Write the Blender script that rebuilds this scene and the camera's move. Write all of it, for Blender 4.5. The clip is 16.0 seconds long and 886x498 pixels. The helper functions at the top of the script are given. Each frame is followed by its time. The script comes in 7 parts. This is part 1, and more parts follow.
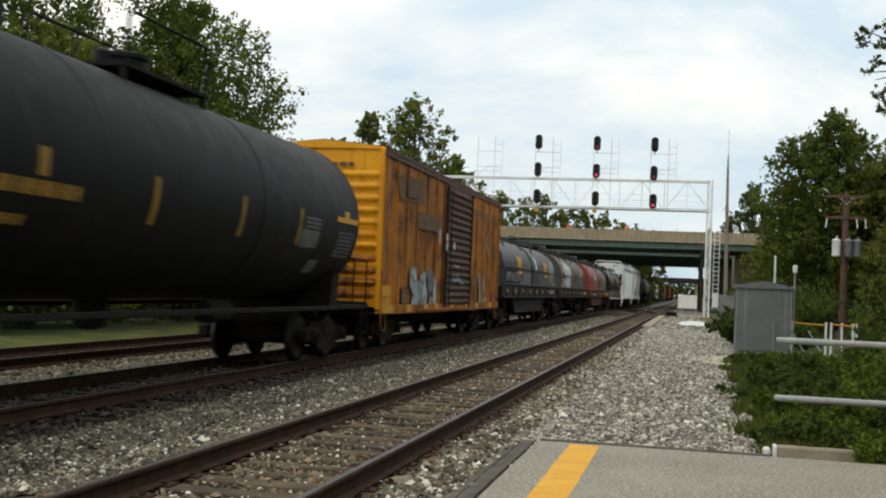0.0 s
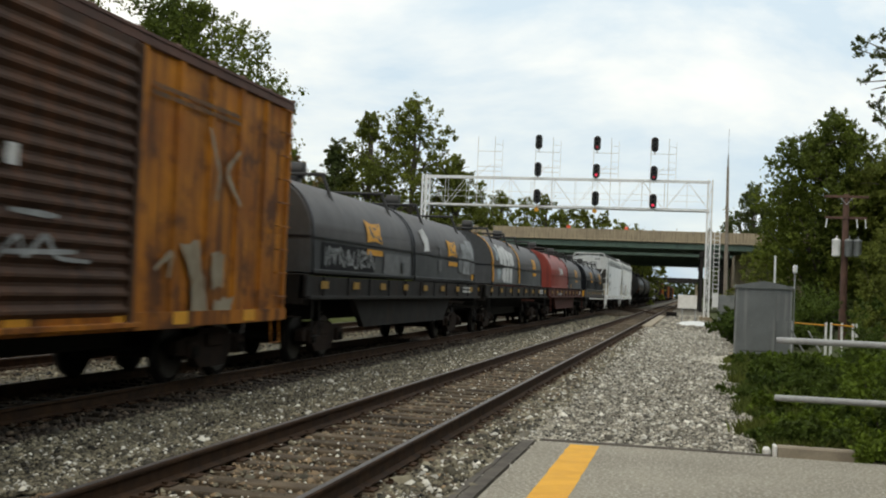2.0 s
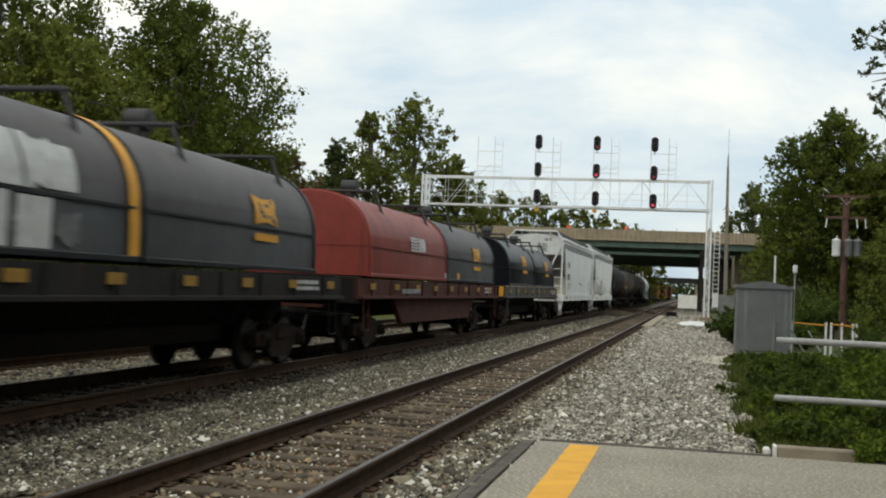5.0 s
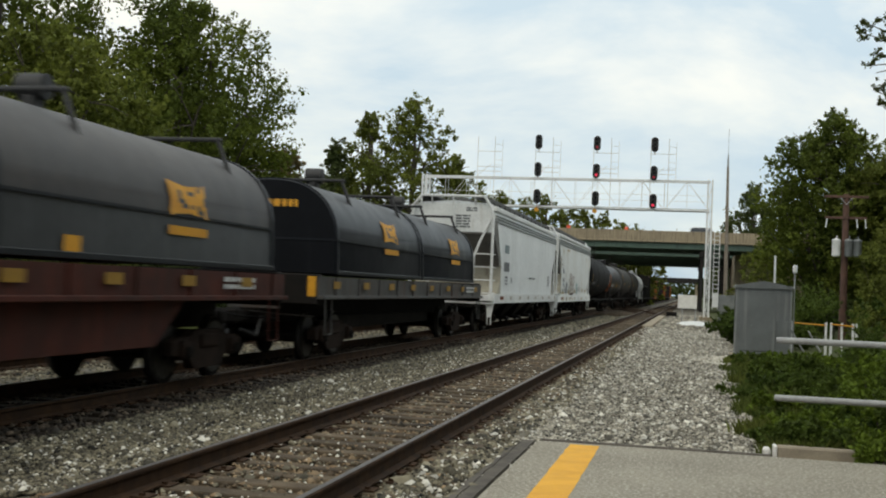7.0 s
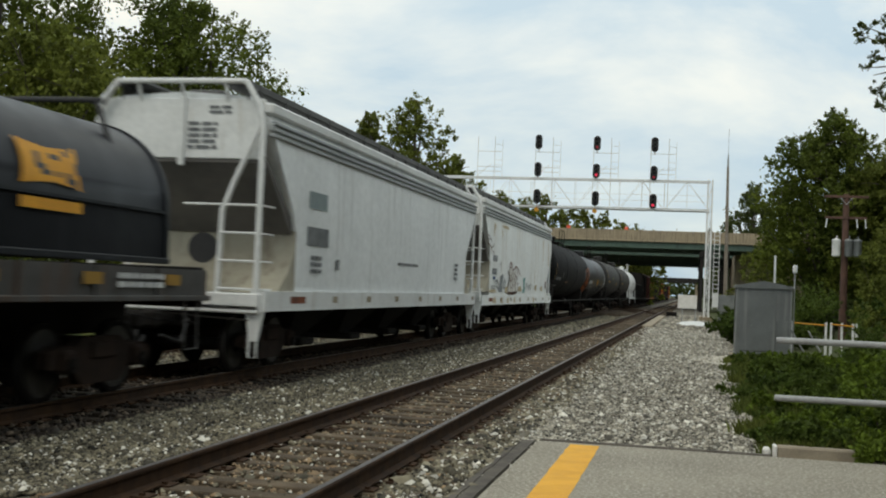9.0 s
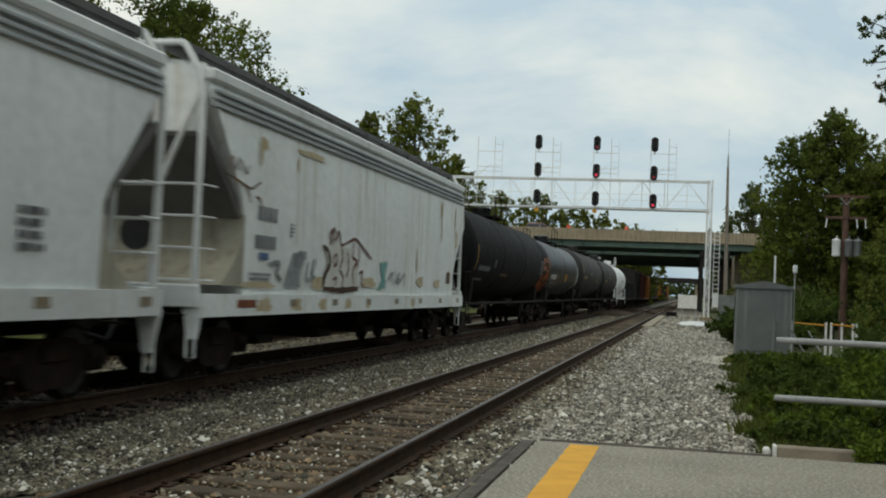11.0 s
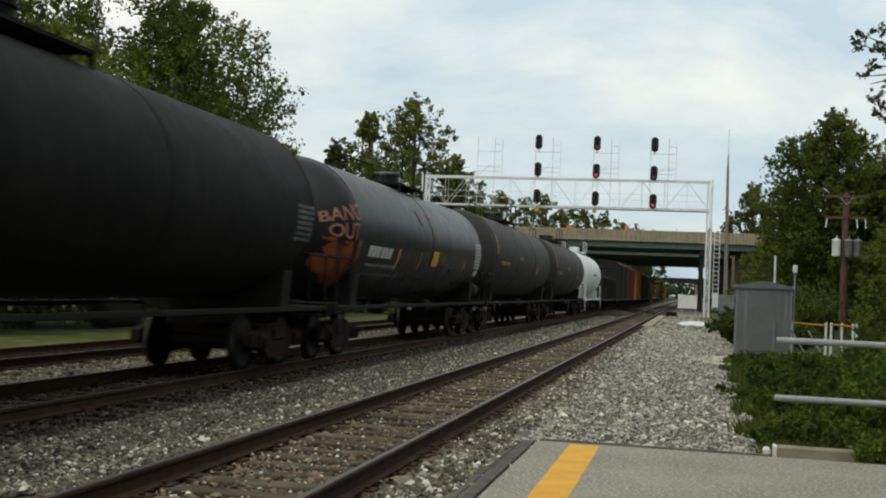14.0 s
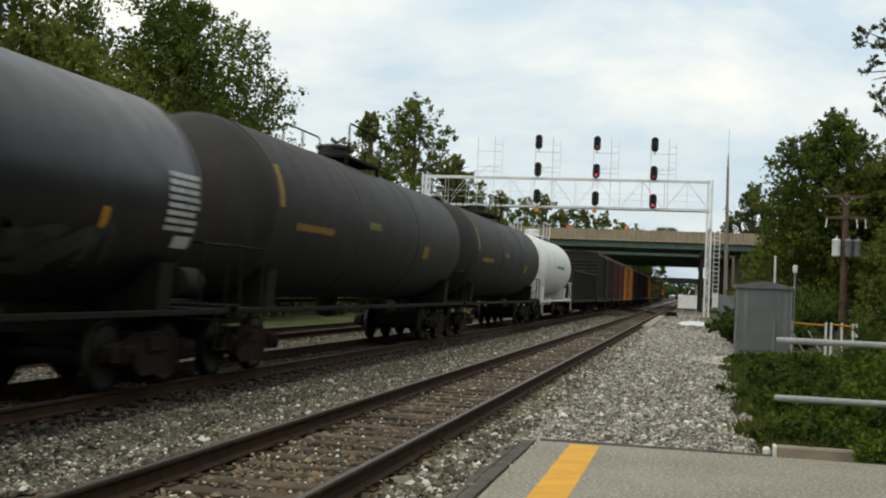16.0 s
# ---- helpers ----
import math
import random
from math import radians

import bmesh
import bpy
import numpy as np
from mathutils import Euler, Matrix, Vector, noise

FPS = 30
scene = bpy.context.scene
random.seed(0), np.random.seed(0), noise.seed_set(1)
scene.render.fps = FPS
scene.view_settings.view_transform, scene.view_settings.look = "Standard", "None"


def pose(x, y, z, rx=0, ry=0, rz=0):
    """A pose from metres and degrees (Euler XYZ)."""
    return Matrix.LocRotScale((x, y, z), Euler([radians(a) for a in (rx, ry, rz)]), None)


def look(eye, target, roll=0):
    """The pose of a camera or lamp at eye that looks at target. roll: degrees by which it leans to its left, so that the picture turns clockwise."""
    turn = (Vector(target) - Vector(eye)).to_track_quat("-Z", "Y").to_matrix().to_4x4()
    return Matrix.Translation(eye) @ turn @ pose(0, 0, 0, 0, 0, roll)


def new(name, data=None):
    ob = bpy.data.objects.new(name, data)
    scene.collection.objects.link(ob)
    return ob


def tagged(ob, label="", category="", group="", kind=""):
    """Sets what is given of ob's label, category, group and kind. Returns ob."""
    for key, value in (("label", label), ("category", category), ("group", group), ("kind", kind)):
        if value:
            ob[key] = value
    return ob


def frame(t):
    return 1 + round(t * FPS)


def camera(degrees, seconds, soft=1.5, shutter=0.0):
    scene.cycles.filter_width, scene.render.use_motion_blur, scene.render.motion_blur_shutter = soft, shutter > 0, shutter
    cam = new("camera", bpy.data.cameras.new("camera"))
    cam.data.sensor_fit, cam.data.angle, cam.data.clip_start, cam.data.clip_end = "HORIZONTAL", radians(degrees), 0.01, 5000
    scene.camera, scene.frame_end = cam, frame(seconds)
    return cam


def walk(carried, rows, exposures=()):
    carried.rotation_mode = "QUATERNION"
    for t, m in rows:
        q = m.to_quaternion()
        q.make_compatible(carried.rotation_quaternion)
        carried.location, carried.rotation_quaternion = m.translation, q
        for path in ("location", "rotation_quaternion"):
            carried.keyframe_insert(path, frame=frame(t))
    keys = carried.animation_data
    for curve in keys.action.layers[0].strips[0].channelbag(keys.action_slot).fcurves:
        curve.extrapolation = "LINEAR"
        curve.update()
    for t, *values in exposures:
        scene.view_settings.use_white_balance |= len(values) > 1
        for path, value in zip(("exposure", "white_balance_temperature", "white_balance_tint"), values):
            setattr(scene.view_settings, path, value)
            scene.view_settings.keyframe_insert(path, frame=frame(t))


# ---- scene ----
# The camera stands still on the platform.
cam = camera(42.13, 16.0, soft=2.0, shutter=0.5)
EYE = Matrix.Translation((0, 0, 1.494))
VIEW = EYE @ pose(0, 0, 0, 0, 0, 12.273) @ pose(0, 0, 0, 91.833, 0, 0) @ pose(0, 0, 0, 0, 0, 2.418)
walk(cam, [(0, VIEW), (16, VIEW)], exposures=[(0, 0.1, 7660, 9.5), (4, 0.06, 7660, 9), (7.5, -0.03, 7560, 7.5), (9, -0.1, 7500, 6.5), (11.5, -0.33, 7320, 4),
                                               (12.5, -0.32, 7320, 4), (13.5, -0.2, 7400, 5), (15, -0.02, 7580, 8), (16, 0.0, 7620, 8.5)])

SPEED = 10.72          # metres a second, towards the camera
TRACK_1, TRACK_2, TRACK_3 = -3.333, -8.068, -12.0
Z2 = -0.05             # rail top of the second track

# ---- light ----
def sky():
    world = bpy.data.worlds.new("overcast_sky")
    scene.world = world
    world.use_nodes = True
    nt = world.node_tree
    nt.nodes.clear()
    N, L = nt.nodes.new, nt.links.new
    out = N("ShaderNodeOutputWorld")
    nish = N("ShaderNodeTexSky")
    nish.sky_type = "NISHITA"
    nish.sun_disc = False
    nish.sun_elevation, nish.sun_rotation = radians(55), radians(200)
    a = N("ShaderNodeBackground")
    a.inputs[1].default_value = 0.12
    L(nish.outputs[0], a.inputs[0])
    co = N("ShaderNodeTexCoord")
    mp = N("ShaderNodeMapping")
    mp.inputs["Scale"].default_value = (1.0, 1.0, 2.6)
    mp.inputs["Location"].default_value = (0.35, 0.1, 0.2)
    L(co.outputs["Generated"], mp.inputs[0])
    n1 = N("ShaderNodeTexNoise")
    n1.inputs["Scale"].default_value = 3.4
    n1.inputs["Detail"].default_value = 8
    n1.inputs["Roughness"].default_value = 0.56
    n1.inputs["Distortion"].default_value = 0.25
    L(mp.outputs[0], n1.inputs[0])
    ramp = N("ShaderNodeValToRGB")
    e = ramp.color_ramp.elements
    e[0].position, e[0].color = 0.375, (0.55, 0.70, 0.87, 1)
    e[1].position, e[1].color = 0.615, (0.95, 0.98, 1.0, 1)
    L(n1.outputs[0], ramp.inputs[0])
    b = N("ShaderNodeBackground")
    low = N("ShaderNodeValToRGB")
    g = low.color_ramp.elements
    g[0].position, g[0].color = 0.0, (0.60, 0.74, 0.88, 1)
    g[1].position, g[1].color = 0.22, (0.965, 0.985, 1.0, 1)
    tint = N("ShaderNodeMixRGB")
    tint.blend_type = "MULTIPLY"
    tint.inputs[0].default_value = 1.0
    L(ramp.outputs[0], tint.inputs[1])
    L(low.outputs[0], tint.inputs[2])
    L(tint.outputs[0], b.inputs[0])
    # an overcast sky brightens from the horizon to the zenith
    sep = N("ShaderNodeSeparateXYZ")
    L(co.outputs["Generated"], sep.inputs[0])
    up = N("ShaderNodeMapRange")
    up.inputs[1].default_value, up.inputs[2].default_value, up.inputs[3].default_value, up.inputs[4].default_value = 0.0, 1.0, 1.1, 1.58
    L(sep.outputs[2], up.inputs[0])
    L(sep.outputs[2], low.inputs[0])
    L(up.outputs[0], b.inputs[1])
    mix = N("ShaderNodeMixShader")
    mix.inputs[0].default_value = 0.88
    L(a.outputs[0], mix.inputs[1])
    L(b.outputs[0], mix.inputs[2])
    L(mix.outputs[0], out.inputs[0])
    data = bpy.data.lights.new("sun", "SUN")
    data.energy, data.angle, data.color = 0.7, radians(30), (1, 0.96, 0.9)
    ob = new("sun", data)
    ob.matrix_world = look((-11, -30, 46), (0, 0, 0))


sky()

# ---- materials ----
def mat(name, c1, c2=None, scale=3.0, rough=0.7, metal=0.0, bump=0.0, bscale=40.0, streak=None, amount=0.5, patch=None, pamount=0.45, pscale=1.2,
        island=0.0, rnd=0.0, world_space=False, spec=0.5, emit=0.0, trans=0.0):
    """Paint or stone: two tones by noise, fine grain, vertical streaks, patches of wear, and relief."""
    m = bpy.data.materials.new(name)
    m.use_nodes = True
    nt = m.node_tree
    N, L = nt.nodes.new, nt.links.new
    p = nt.nodes["Principled BSDF"]
    p.inputs["Roughness"].default_value = rough
    p.inputs["Metallic"].default_value = metal
    p.inputs["Specular IOR Level"].default_value = spec
    co = N("ShaderNodeTexCoord")
    geo = N("ShaderNodeNewGeometry")
    vec = geo.outputs["Position"] if world_space else co.outputs["Object"]
    if rnd and not world_space:
        oi = N("ShaderNodeObjectInfo")
        ad = N("ShaderNodeVectorMath")
        ad.operation = "MULTIPLY_ADD"
        cm = N("ShaderNodeCombineXYZ")
        for i in range(3):
            L(oi.outputs["Random"], cm.inputs[i])
        ad.inputs[1].default_value = (37, 53, 71)
        L(cm.outputs[0], ad.inputs[0])
        L(vec, ad.inputs[2])
        vec = ad.outputs[0]

    def noise_node(s, detail=5, squash=None):
        n = N("ShaderNodeTexNoise")
        n.inputs["Scale"].default_value = s
        n.inputs["Detail"].default_value = detail
        n.inputs["Roughness"].default_value = 0.6
        if squash:
            mp = N("ShaderNodeMapping")
            mp.inputs["Scale"].default_value = squash
            L(vec, mp.inputs[0])
            L(mp.outputs[0], n.inputs[0])
        else:
            L(vec, n.inputs[0])
        return n.outputs[0]

    def ramp(sock, a, b):
        r = N("ShaderNodeMapRange")
        r.inputs[1].default_value, r.inputs[2].default_value = a, b
        L(sock, r.inputs[0])
        return r.outputs[0]

    def blend(f, a, b):
        x = N("ShaderNodeMix")
        x.data_type = "RGBA"
        L(f, x.inputs[0])
        for k, v in ((6, a), (7, b)):
            if isinstance(v, tuple):
                x.inputs[k].default_value = (*v, 1)
            else:
                L(v, x.inputs[k])
        return x.outputs[2]

    c2 = c2 or tuple(v * 0.8 for v in c1)
    col = blend(ramp(noise_node(scale), 0.35, 0.65), tuple(c1), tuple(c2))
    if streak:
        f = ramp(noise_node(1.0, 6, (5.0, 5.0, 0.35)), 0.62 - 0.25 * amount, 0.8 - 0.15 * amount)
        col = blend(f, col, tuple(streak))
    if patch:
        f = ramp(noise_node(pscale, 7), 1.0 - pamount - 0.06, 1.0 - pamount + 0.08)
        col = blend(f, col, tuple(patch))
    hv = N("ShaderNodeHueSaturation")
    L(col, hv.inputs["Color"])
    var = ramp(noise_node(bscale * 1.3, 3), 0.2, 0.8)
    ad = N("ShaderNodeMath")
    ad.operation = "MULTIPLY_ADD"
    ad.inputs[1].default_value, ad.inputs[2].default_value = 0.24, 0.88
    L(var, ad.inputs[0])
    val = ad.outputs[0]
    for flag, sock in ((island, geo.outputs["Random Per Island"]), (rnd, None)):
        if flag:
            if sock is None:
                sock = N("ShaderNodeObjectInfo").outputs["Random"]
            q = N("ShaderNodeMath")
            q.operation = "MULTIPLY_ADD"
            q.inputs[1].default_value, q.inputs[2].default_value = 2 * flag, 1 - flag
            L(sock, q.inputs[0])
            w = N("ShaderNodeMath")
            w.operation = "MULTIPLY"
            L(q.outputs[0], w.inputs[0])
            L(val, w.inputs[1])
            val = w.outputs[0]
    L(val, hv.inputs["Value"])
    L(hv.outputs[0], p.inputs["Base Color"])
    rr = N("ShaderNodeMath")
    rr.operation = "MULTIPLY_ADD"
    rr.inputs[1].default_value, rr.inputs[2].default_value = 0.25, rough - 0.12
    L(noise_node(scale * 2.2), rr.inputs[0])
    L(rr.outputs[0], p.inputs["Roughness"])
    if bump:
        bp = N("ShaderNodeBump")
        bp.inputs["Strength"].default_value = bump
        bp.inputs["Distance"].default_value = 0.02
        L(noise_node(bscale, 4), bp.inputs["Height"])
        L(bp.outputs[0], p.inputs["Normal"])
    if emit:
        p.inputs["Emission Color"].default_value = (*c1, 1)
        p.inputs["Emission Strength"].default_value = emit
    if trans:
        p.inputs["Transmission Weight"].default_value = 0.0
        p.inputs["Subsurface Weight"].default_value = trans
        p.inputs["Subsurface Radius"].default_value = (0.05, 0.1, 0.02)
    return m


RUST = (0.10, 0.045, 0.022)
M_BLACK = mat("tank_black", (0.008, 0.0085, 0.0095), (0.012, 0.012, 0.013), 1.2, 0.6, bump=0.1, bscale=5, streak=(0.02, 0.019, 0.018), amount=0.25, spec=0.14)
M_BLACK2 = mat("tank_black_worn", (0.006, 0.006, 0.0065), (0.009, 0.0088, 0.0088), 0.9, 0.7, bump=0.12, bscale=6, streak=(0.018, 0.017, 0.016), amount=0.35, patch=(0.016, 0.015, 0.014), pamount=0.4, spec=0.12)
M_TGREY = mat("tank_dark_grey", (0.007, 0.0072, 0.0088), (0.011, 0.011, 0.0125), 1.0, 0.38, bump=0.06, bscale=4, streak=(0.016, 0.0155, 0.0155), amount=0.3, spec=0.3)
M_WHITE = mat("white_paint", (0.72, 0.73, 0.72), (0.62, 0.63, 0.62), 1.0, 0.55, bump=0.06, bscale=8, streak=(0.42, 0.38, 0.32), amount=0.12)
M_HOP = mat("hopper_grey_white", (0.77, 0.79, 0.79), (0.69, 0.71, 0.71), 0.5, 0.6, bump=0.08, bscale=5, streak=(0.52, 0.53, 0.52), amount=0.22)
M_HOP2 = mat("hopper_grey_dirty", (0.82, 0.84, 0.825), (0.74, 0.755, 0.74), 0.5, 0.65, bump=0.08, bscale=5, streak=(0.56, 0.51, 0.42), amount=0.3, patch=(0.58, 0.49, 0.34), pamount=0.27, pscale=0.9)
M_HOPDARK = mat("hopper_slope_sheet", (0.085, 0.08, 0.075), (0.13, 0.12, 0.11), 1.5, 0.8, bump=0.1)
M_BOX = mat("boxcar_orange", (0.54, 0.20, 0.015), (0.34, 0.108, 0.011), 0.9, 0.65, bump=0.15, bscale=10, streak=(0.085, 0.03, 0.011), amount=0.78, patch=(0.105, 0.037, 0.012), pamount=0.43, pscale=1.6, spec=0.25)
M_BOXEND = mat("boxcar_yellow_end", (0.80, 0.36, 0.012), (0.68, 0.28, 0.012), 0.8, 0.55, bump=0.08, bscale=10, streak=(0.33, 0.12, 0.012), amount=0.3, spec=0.3)
M_DOOR = mat("boxcar_door_brown", (0.07, 0.036, 0.022), (0.042, 0.024, 0.018), 1.2, 0.7, bump=0.15, bscale=14, streak=(0.13, 0.05, 0.022), amount=0.45, spec=0.25)
M_ROOF = mat("boxcar_roof_rust", (0.12, 0.055, 0.04), (0.08, 0.04, 0.032), 1.5, 0.75, bump=0.1)
M_STEEL = mat("underframe_dirt", (0.011, 0.01, 0.009), (0.017, 0.014, 0.012), 3, 0.9, bump=0.25, bscale=25, spec=0.2)
M_TRUCK = mat("truck_frame_dirt", (0.017, 0.0115, 0.009), (0.03, 0.019, 0.014), 4, 0.9, bump=0.25, bscale=30, spec=0.15)
M_WHEEL = mat("wheel_steel", (0.008, 0.007, 0.0065), (0.013, 0.0105, 0.009), 6, 0.85, 0.0, bump=0.1, rnd=0.1, spec=0.1)
M_TREAD = mat("wheel_tread", (0.07, 0.066, 0.062), (0.045, 0.042, 0.04), 6, 0.5, 0.8)
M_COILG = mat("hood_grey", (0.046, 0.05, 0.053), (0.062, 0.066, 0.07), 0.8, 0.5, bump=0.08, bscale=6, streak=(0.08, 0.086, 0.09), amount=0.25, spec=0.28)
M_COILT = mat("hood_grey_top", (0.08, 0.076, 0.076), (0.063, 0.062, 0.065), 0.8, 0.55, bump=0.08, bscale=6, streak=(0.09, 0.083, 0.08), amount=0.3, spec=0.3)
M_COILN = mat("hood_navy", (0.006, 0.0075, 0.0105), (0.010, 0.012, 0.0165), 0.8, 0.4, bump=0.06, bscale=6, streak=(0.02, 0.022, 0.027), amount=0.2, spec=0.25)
# navy sides: darker, duller copy of the hood paint, with shade put into it
M_COILNS = mat("hood_navy_shaded_side", (0.0045, 0.0052, 0.007), (0.007, 0.008, 0.0105), 0.8, 0.6, bump=0.06, bscale=6, streak=(0.014, 0.015, 0.018), amount=0.2, spec=0.1)
M_COILR = mat("hood_red", (0.26, 0.042, 0.029), (0.185, 0.033, 0.025), 0.8, 0.5, bump=0.06, bscale=6, streak=(0.13, 0.031, 0.024), amount=0.4, spec=0.3)
M_FRAMER = mat("frame_oxide_red", (0.085, 0.022, 0.014), (0.05, 0.016, 0.012), 1.5, 0.75, bump=0.15, bscale=15, streak=(0.036, 0.018, 0.014), amount=0.5, spec=0.25)
M_FRAMEG = mat("frame_grey", (0.024, 0.023, 0.022), (0.016, 0.0155, 0.015), 1.5, 0.8, bump=0.15, bscale=15, streak=(0.036, 0.022, 0.015), amount=0.4, spec=0.2)
M_FRAMEL = mat("frame_light_grey", (0.075, 0.073, 0.07), (0.045, 0.043, 0.04), 1.5, 0.75, bump=0.15, bscale=15, streak=(0.07, 0.036, 0.02), amount=0.45)
M_YEL = mat("yellow_marking", (0.72, 0.34, 0.02), (0.60, 0.27, 0.02), 3, 0.6, bump=0.05)
M_YELDIM = mat("yellow_dirty_marking", (0.36, 0.20, 0.02), (0.24, 0.13, 0.02), 3, 0.7, bump=0.05)
M_WMARK = mat("white_marking", (0.62, 0.63, 0.62), (0.46, 0.47, 0.47), 5, 0.7, patch=(0.26, 0.26, 0.25), pamount=0.33, pscale=5)
M_GMARK = mat("grey_marking", (0.17, 0.18, 0.185), (0.09, 0.096, 0.10), 5, 0.7)
M_DMARK = mat("dark_marking", (0.115, 0.055, 0.018), (0.075, 0.036, 0.015), 2.5, 0.7, patch=(0.22, 0.08, 0.014), pamount=0.43, pscale=4)
M_GREENMARK = mat("green_grey_marking", (0.22, 0.28, 0.27), (0.19, 0.23, 0.25), 4, 0.7)
M_ORANGE = mat("orange_spray", (0.27, 0.065, 0.012), (0.12, 0.03, 0.01), 3, 0.75, streak=(0.05, 0.018, 0.01), amount=0.6)
M_GMARKL = mat("pale_grey_spray", (0.33, 0.35, 0.36), (0.16, 0.17, 0.175), 4, 0.7, patch=(0.07, 0.074, 0.078), pamount=0.36, pscale=5)
M_SPRAYR = mat("red_brown_spray", (0.14, 0.06, 0.045), (0.22, 0.11, 0.085), 4, 0.75)
M_HMARK = mat("faded_grey_lettering", (0.15, 0.16, 0.165), (0.25, 0.26, 0.265), 5, 0.7)
M_BLUEMARK = mat("blue_label", (0.05, 0.10, 0.22), (0.07, 0.13, 0.25), 4, 0.6)
M_PINK = mat("pale_orange_spray", (0.42, 0.20, 0.13), (0.30, 0.14, 0.09), 4, 0.75)
M_TEAL = mat("teal_spray", (0.12, 0.34, 0.32), (0.22, 0.38, 0.36), 4, 0.75)
M_BLUEW = mat("pale_blue_spray", (0.42, 0.50, 0.52), (0.16, 0.20, 0.22), 4.5, 0.75, patch=(0.26, 0.12, 0.03), pamount=0.38, pscale=4)
M_BEIGE = mat("beige_spray", (0.34, 0.29, 0.21), (0.22, 0.17, 0.11), 3, 0.75)
M_RAIL = mat("rail_rust", (0.06, 0.031, 0.015), (0.032, 0.018, 0.011), 5, 0.85, bump=0.15, spec=0.2)
M_RAILTOP = mat("rail_head", (0.11, 0.10, 0.095), (0.075, 0.066, 0.06), 4, 0.5, 0.7)
M_TIE = mat("tie_wood", (0.056, 0.043, 0.031), (0.125, 0.095, 0.064), 2.0, 0.9, bump=0.5, bscale=30, rnd=0.4, spec=0.2)
# ties of the middle track: the train's shade is put into the colour
M_TIE_SHADE = mat("shaded_tie_wood", (0.022, 0.017, 0.013), (0.042, 0.031, 0.022), 2.0, 0.85, bump=0.5, bscale=30, rnd=0.3, spec=0.2)
M_STONE = mat("ballast_stone", (0.175, 0.156, 0.108), (0.082, 0.071, 0.048), 3.0, 0.9, bump=0.2, island=0.95, world_space=True)
M_STONEW = mat("shoulder_stone", (0.33, 0.305, 0.25), (0.175, 0.16, 0.128), 3.0, 0.9, bump=0.2, island=0.9, world_space=True)
# stones under the train, darkened to stand for its shadow
M_STONE_SHADE = mat("shaded_ballast_stone", (0.085, 0.064, 0.044), (0.045, 0.033, 0.024), 2.0, 0.85, bump=0.2, island=0.8, world_space=True)
M_STONEB = mat("rusty_ballast_stone", (0.20, 0.142, 0.084), (0.105, 0.068, 0.038), 2.0, 0.9, bump=0.2, island=0.85, world_space=True)
M_STONEP = mat("pale_stone", (0.62, 0.60, 0.53), (0.48, 0.46, 0.40), 3.0, 0.9, bump=0.2, island=0.4, world_space=True)
M_ASPHALT = mat("platform_asphalt", (0.31, 0.282, 0.228), (0.235, 0.213, 0.172), 0.8, 0.95, bump=0.9, bscale=48, patch=(0.50, 0.47, 0.40), pamount=0.45, pscale=30, world_space=True, spec=0.2)
M_STRIPE = mat("stripe_yellow", (0.80, 0.40, 0.025), (0.70, 0.33, 0.02), 4, 0.7, bump=0.3, bscale=90)
M_TIMBER = mat("edge_timber", (0.105, 0.09, 0.073), (0.06, 0.051, 0.042), 4, 0.92, bump=0.35, bscale=14, streak=(0.045, 0.038, 0.032), amount=0.35)
M_GALV = mat("galvanised_steel", (0.36, 0.365, 0.365), (0.26, 0.265, 0.265), 6, 0.6, 0.3)
M_SILVER = mat("aluminium_paint", (0.80, 0.81, 0.81), (0.70, 0.71, 0.71), 3, 0.5, 0.0)
M_SIGBLK = mat("signal_black", (0.012, 0.012, 0.013), (0.018, 0.018, 0.018), 6, 0.6)
M_RED = mat("signal_red_glow", (1.0, 0.05, 0.12), None, 3, 0.3, emit=0.9)
M_REDDIM = mat("signal_red_dim", (0.5, 0.03, 0.06), None, 3, 0.3, emit=0.3)
M_LENS = mat("signal_lens_dark", (0.02, 0.012, 0.012), None, 3, 0.25)
M_CONC = mat("bridge_concrete", (0.34, 0.275, 0.185), (0.255, 0.205, 0.14), 0.6, 0.9, bump=0.2, streak=(0.12, 0.10, 0.075), amount=0.55)
M_GIRD = mat("girder_green", (0.11, 0.17, 0.13), (0.085, 0.13, 0.105), 0.6, 0.65, streak=(0.06, 0.08, 0.065), amount=0.3)
M_CAB = mat("cabinet_grey", (0.19, 0.205, 0.205), (0.15, 0.16, 0.163), 1.5, 0.42, 0.4, bump=0.05, streak=(0.26, 0.265, 0.26), amount=0.3)
M_CAB2 = mat("cabinet_grey_light", (0.27, 0.28, 0.28), (0.2, 0.21, 0.21), 3, 0.5, 0.3)
M_POLE = mat("pole_wood", (0.26, 0.22, 0.18), (0.18, 0.15, 0.12), 2, 0.9, bump=0.4)
M_POLER = mat("pole_wood_red", (0.12, 0.062, 0.045), (0.08, 0.045, 0.035), 2, 0.9, bump=0.4)
M_BARK = mat("bark", (0.09, 0.075, 0.06), (0.06, 0.05, 0.04), 3, 0.95, bump=0.6, bscale=12)
M_SIGN = mat("sign_board", (0.78, 0.76, 0.72), (0.64, 0.62, 0.58), 3, 0.7)


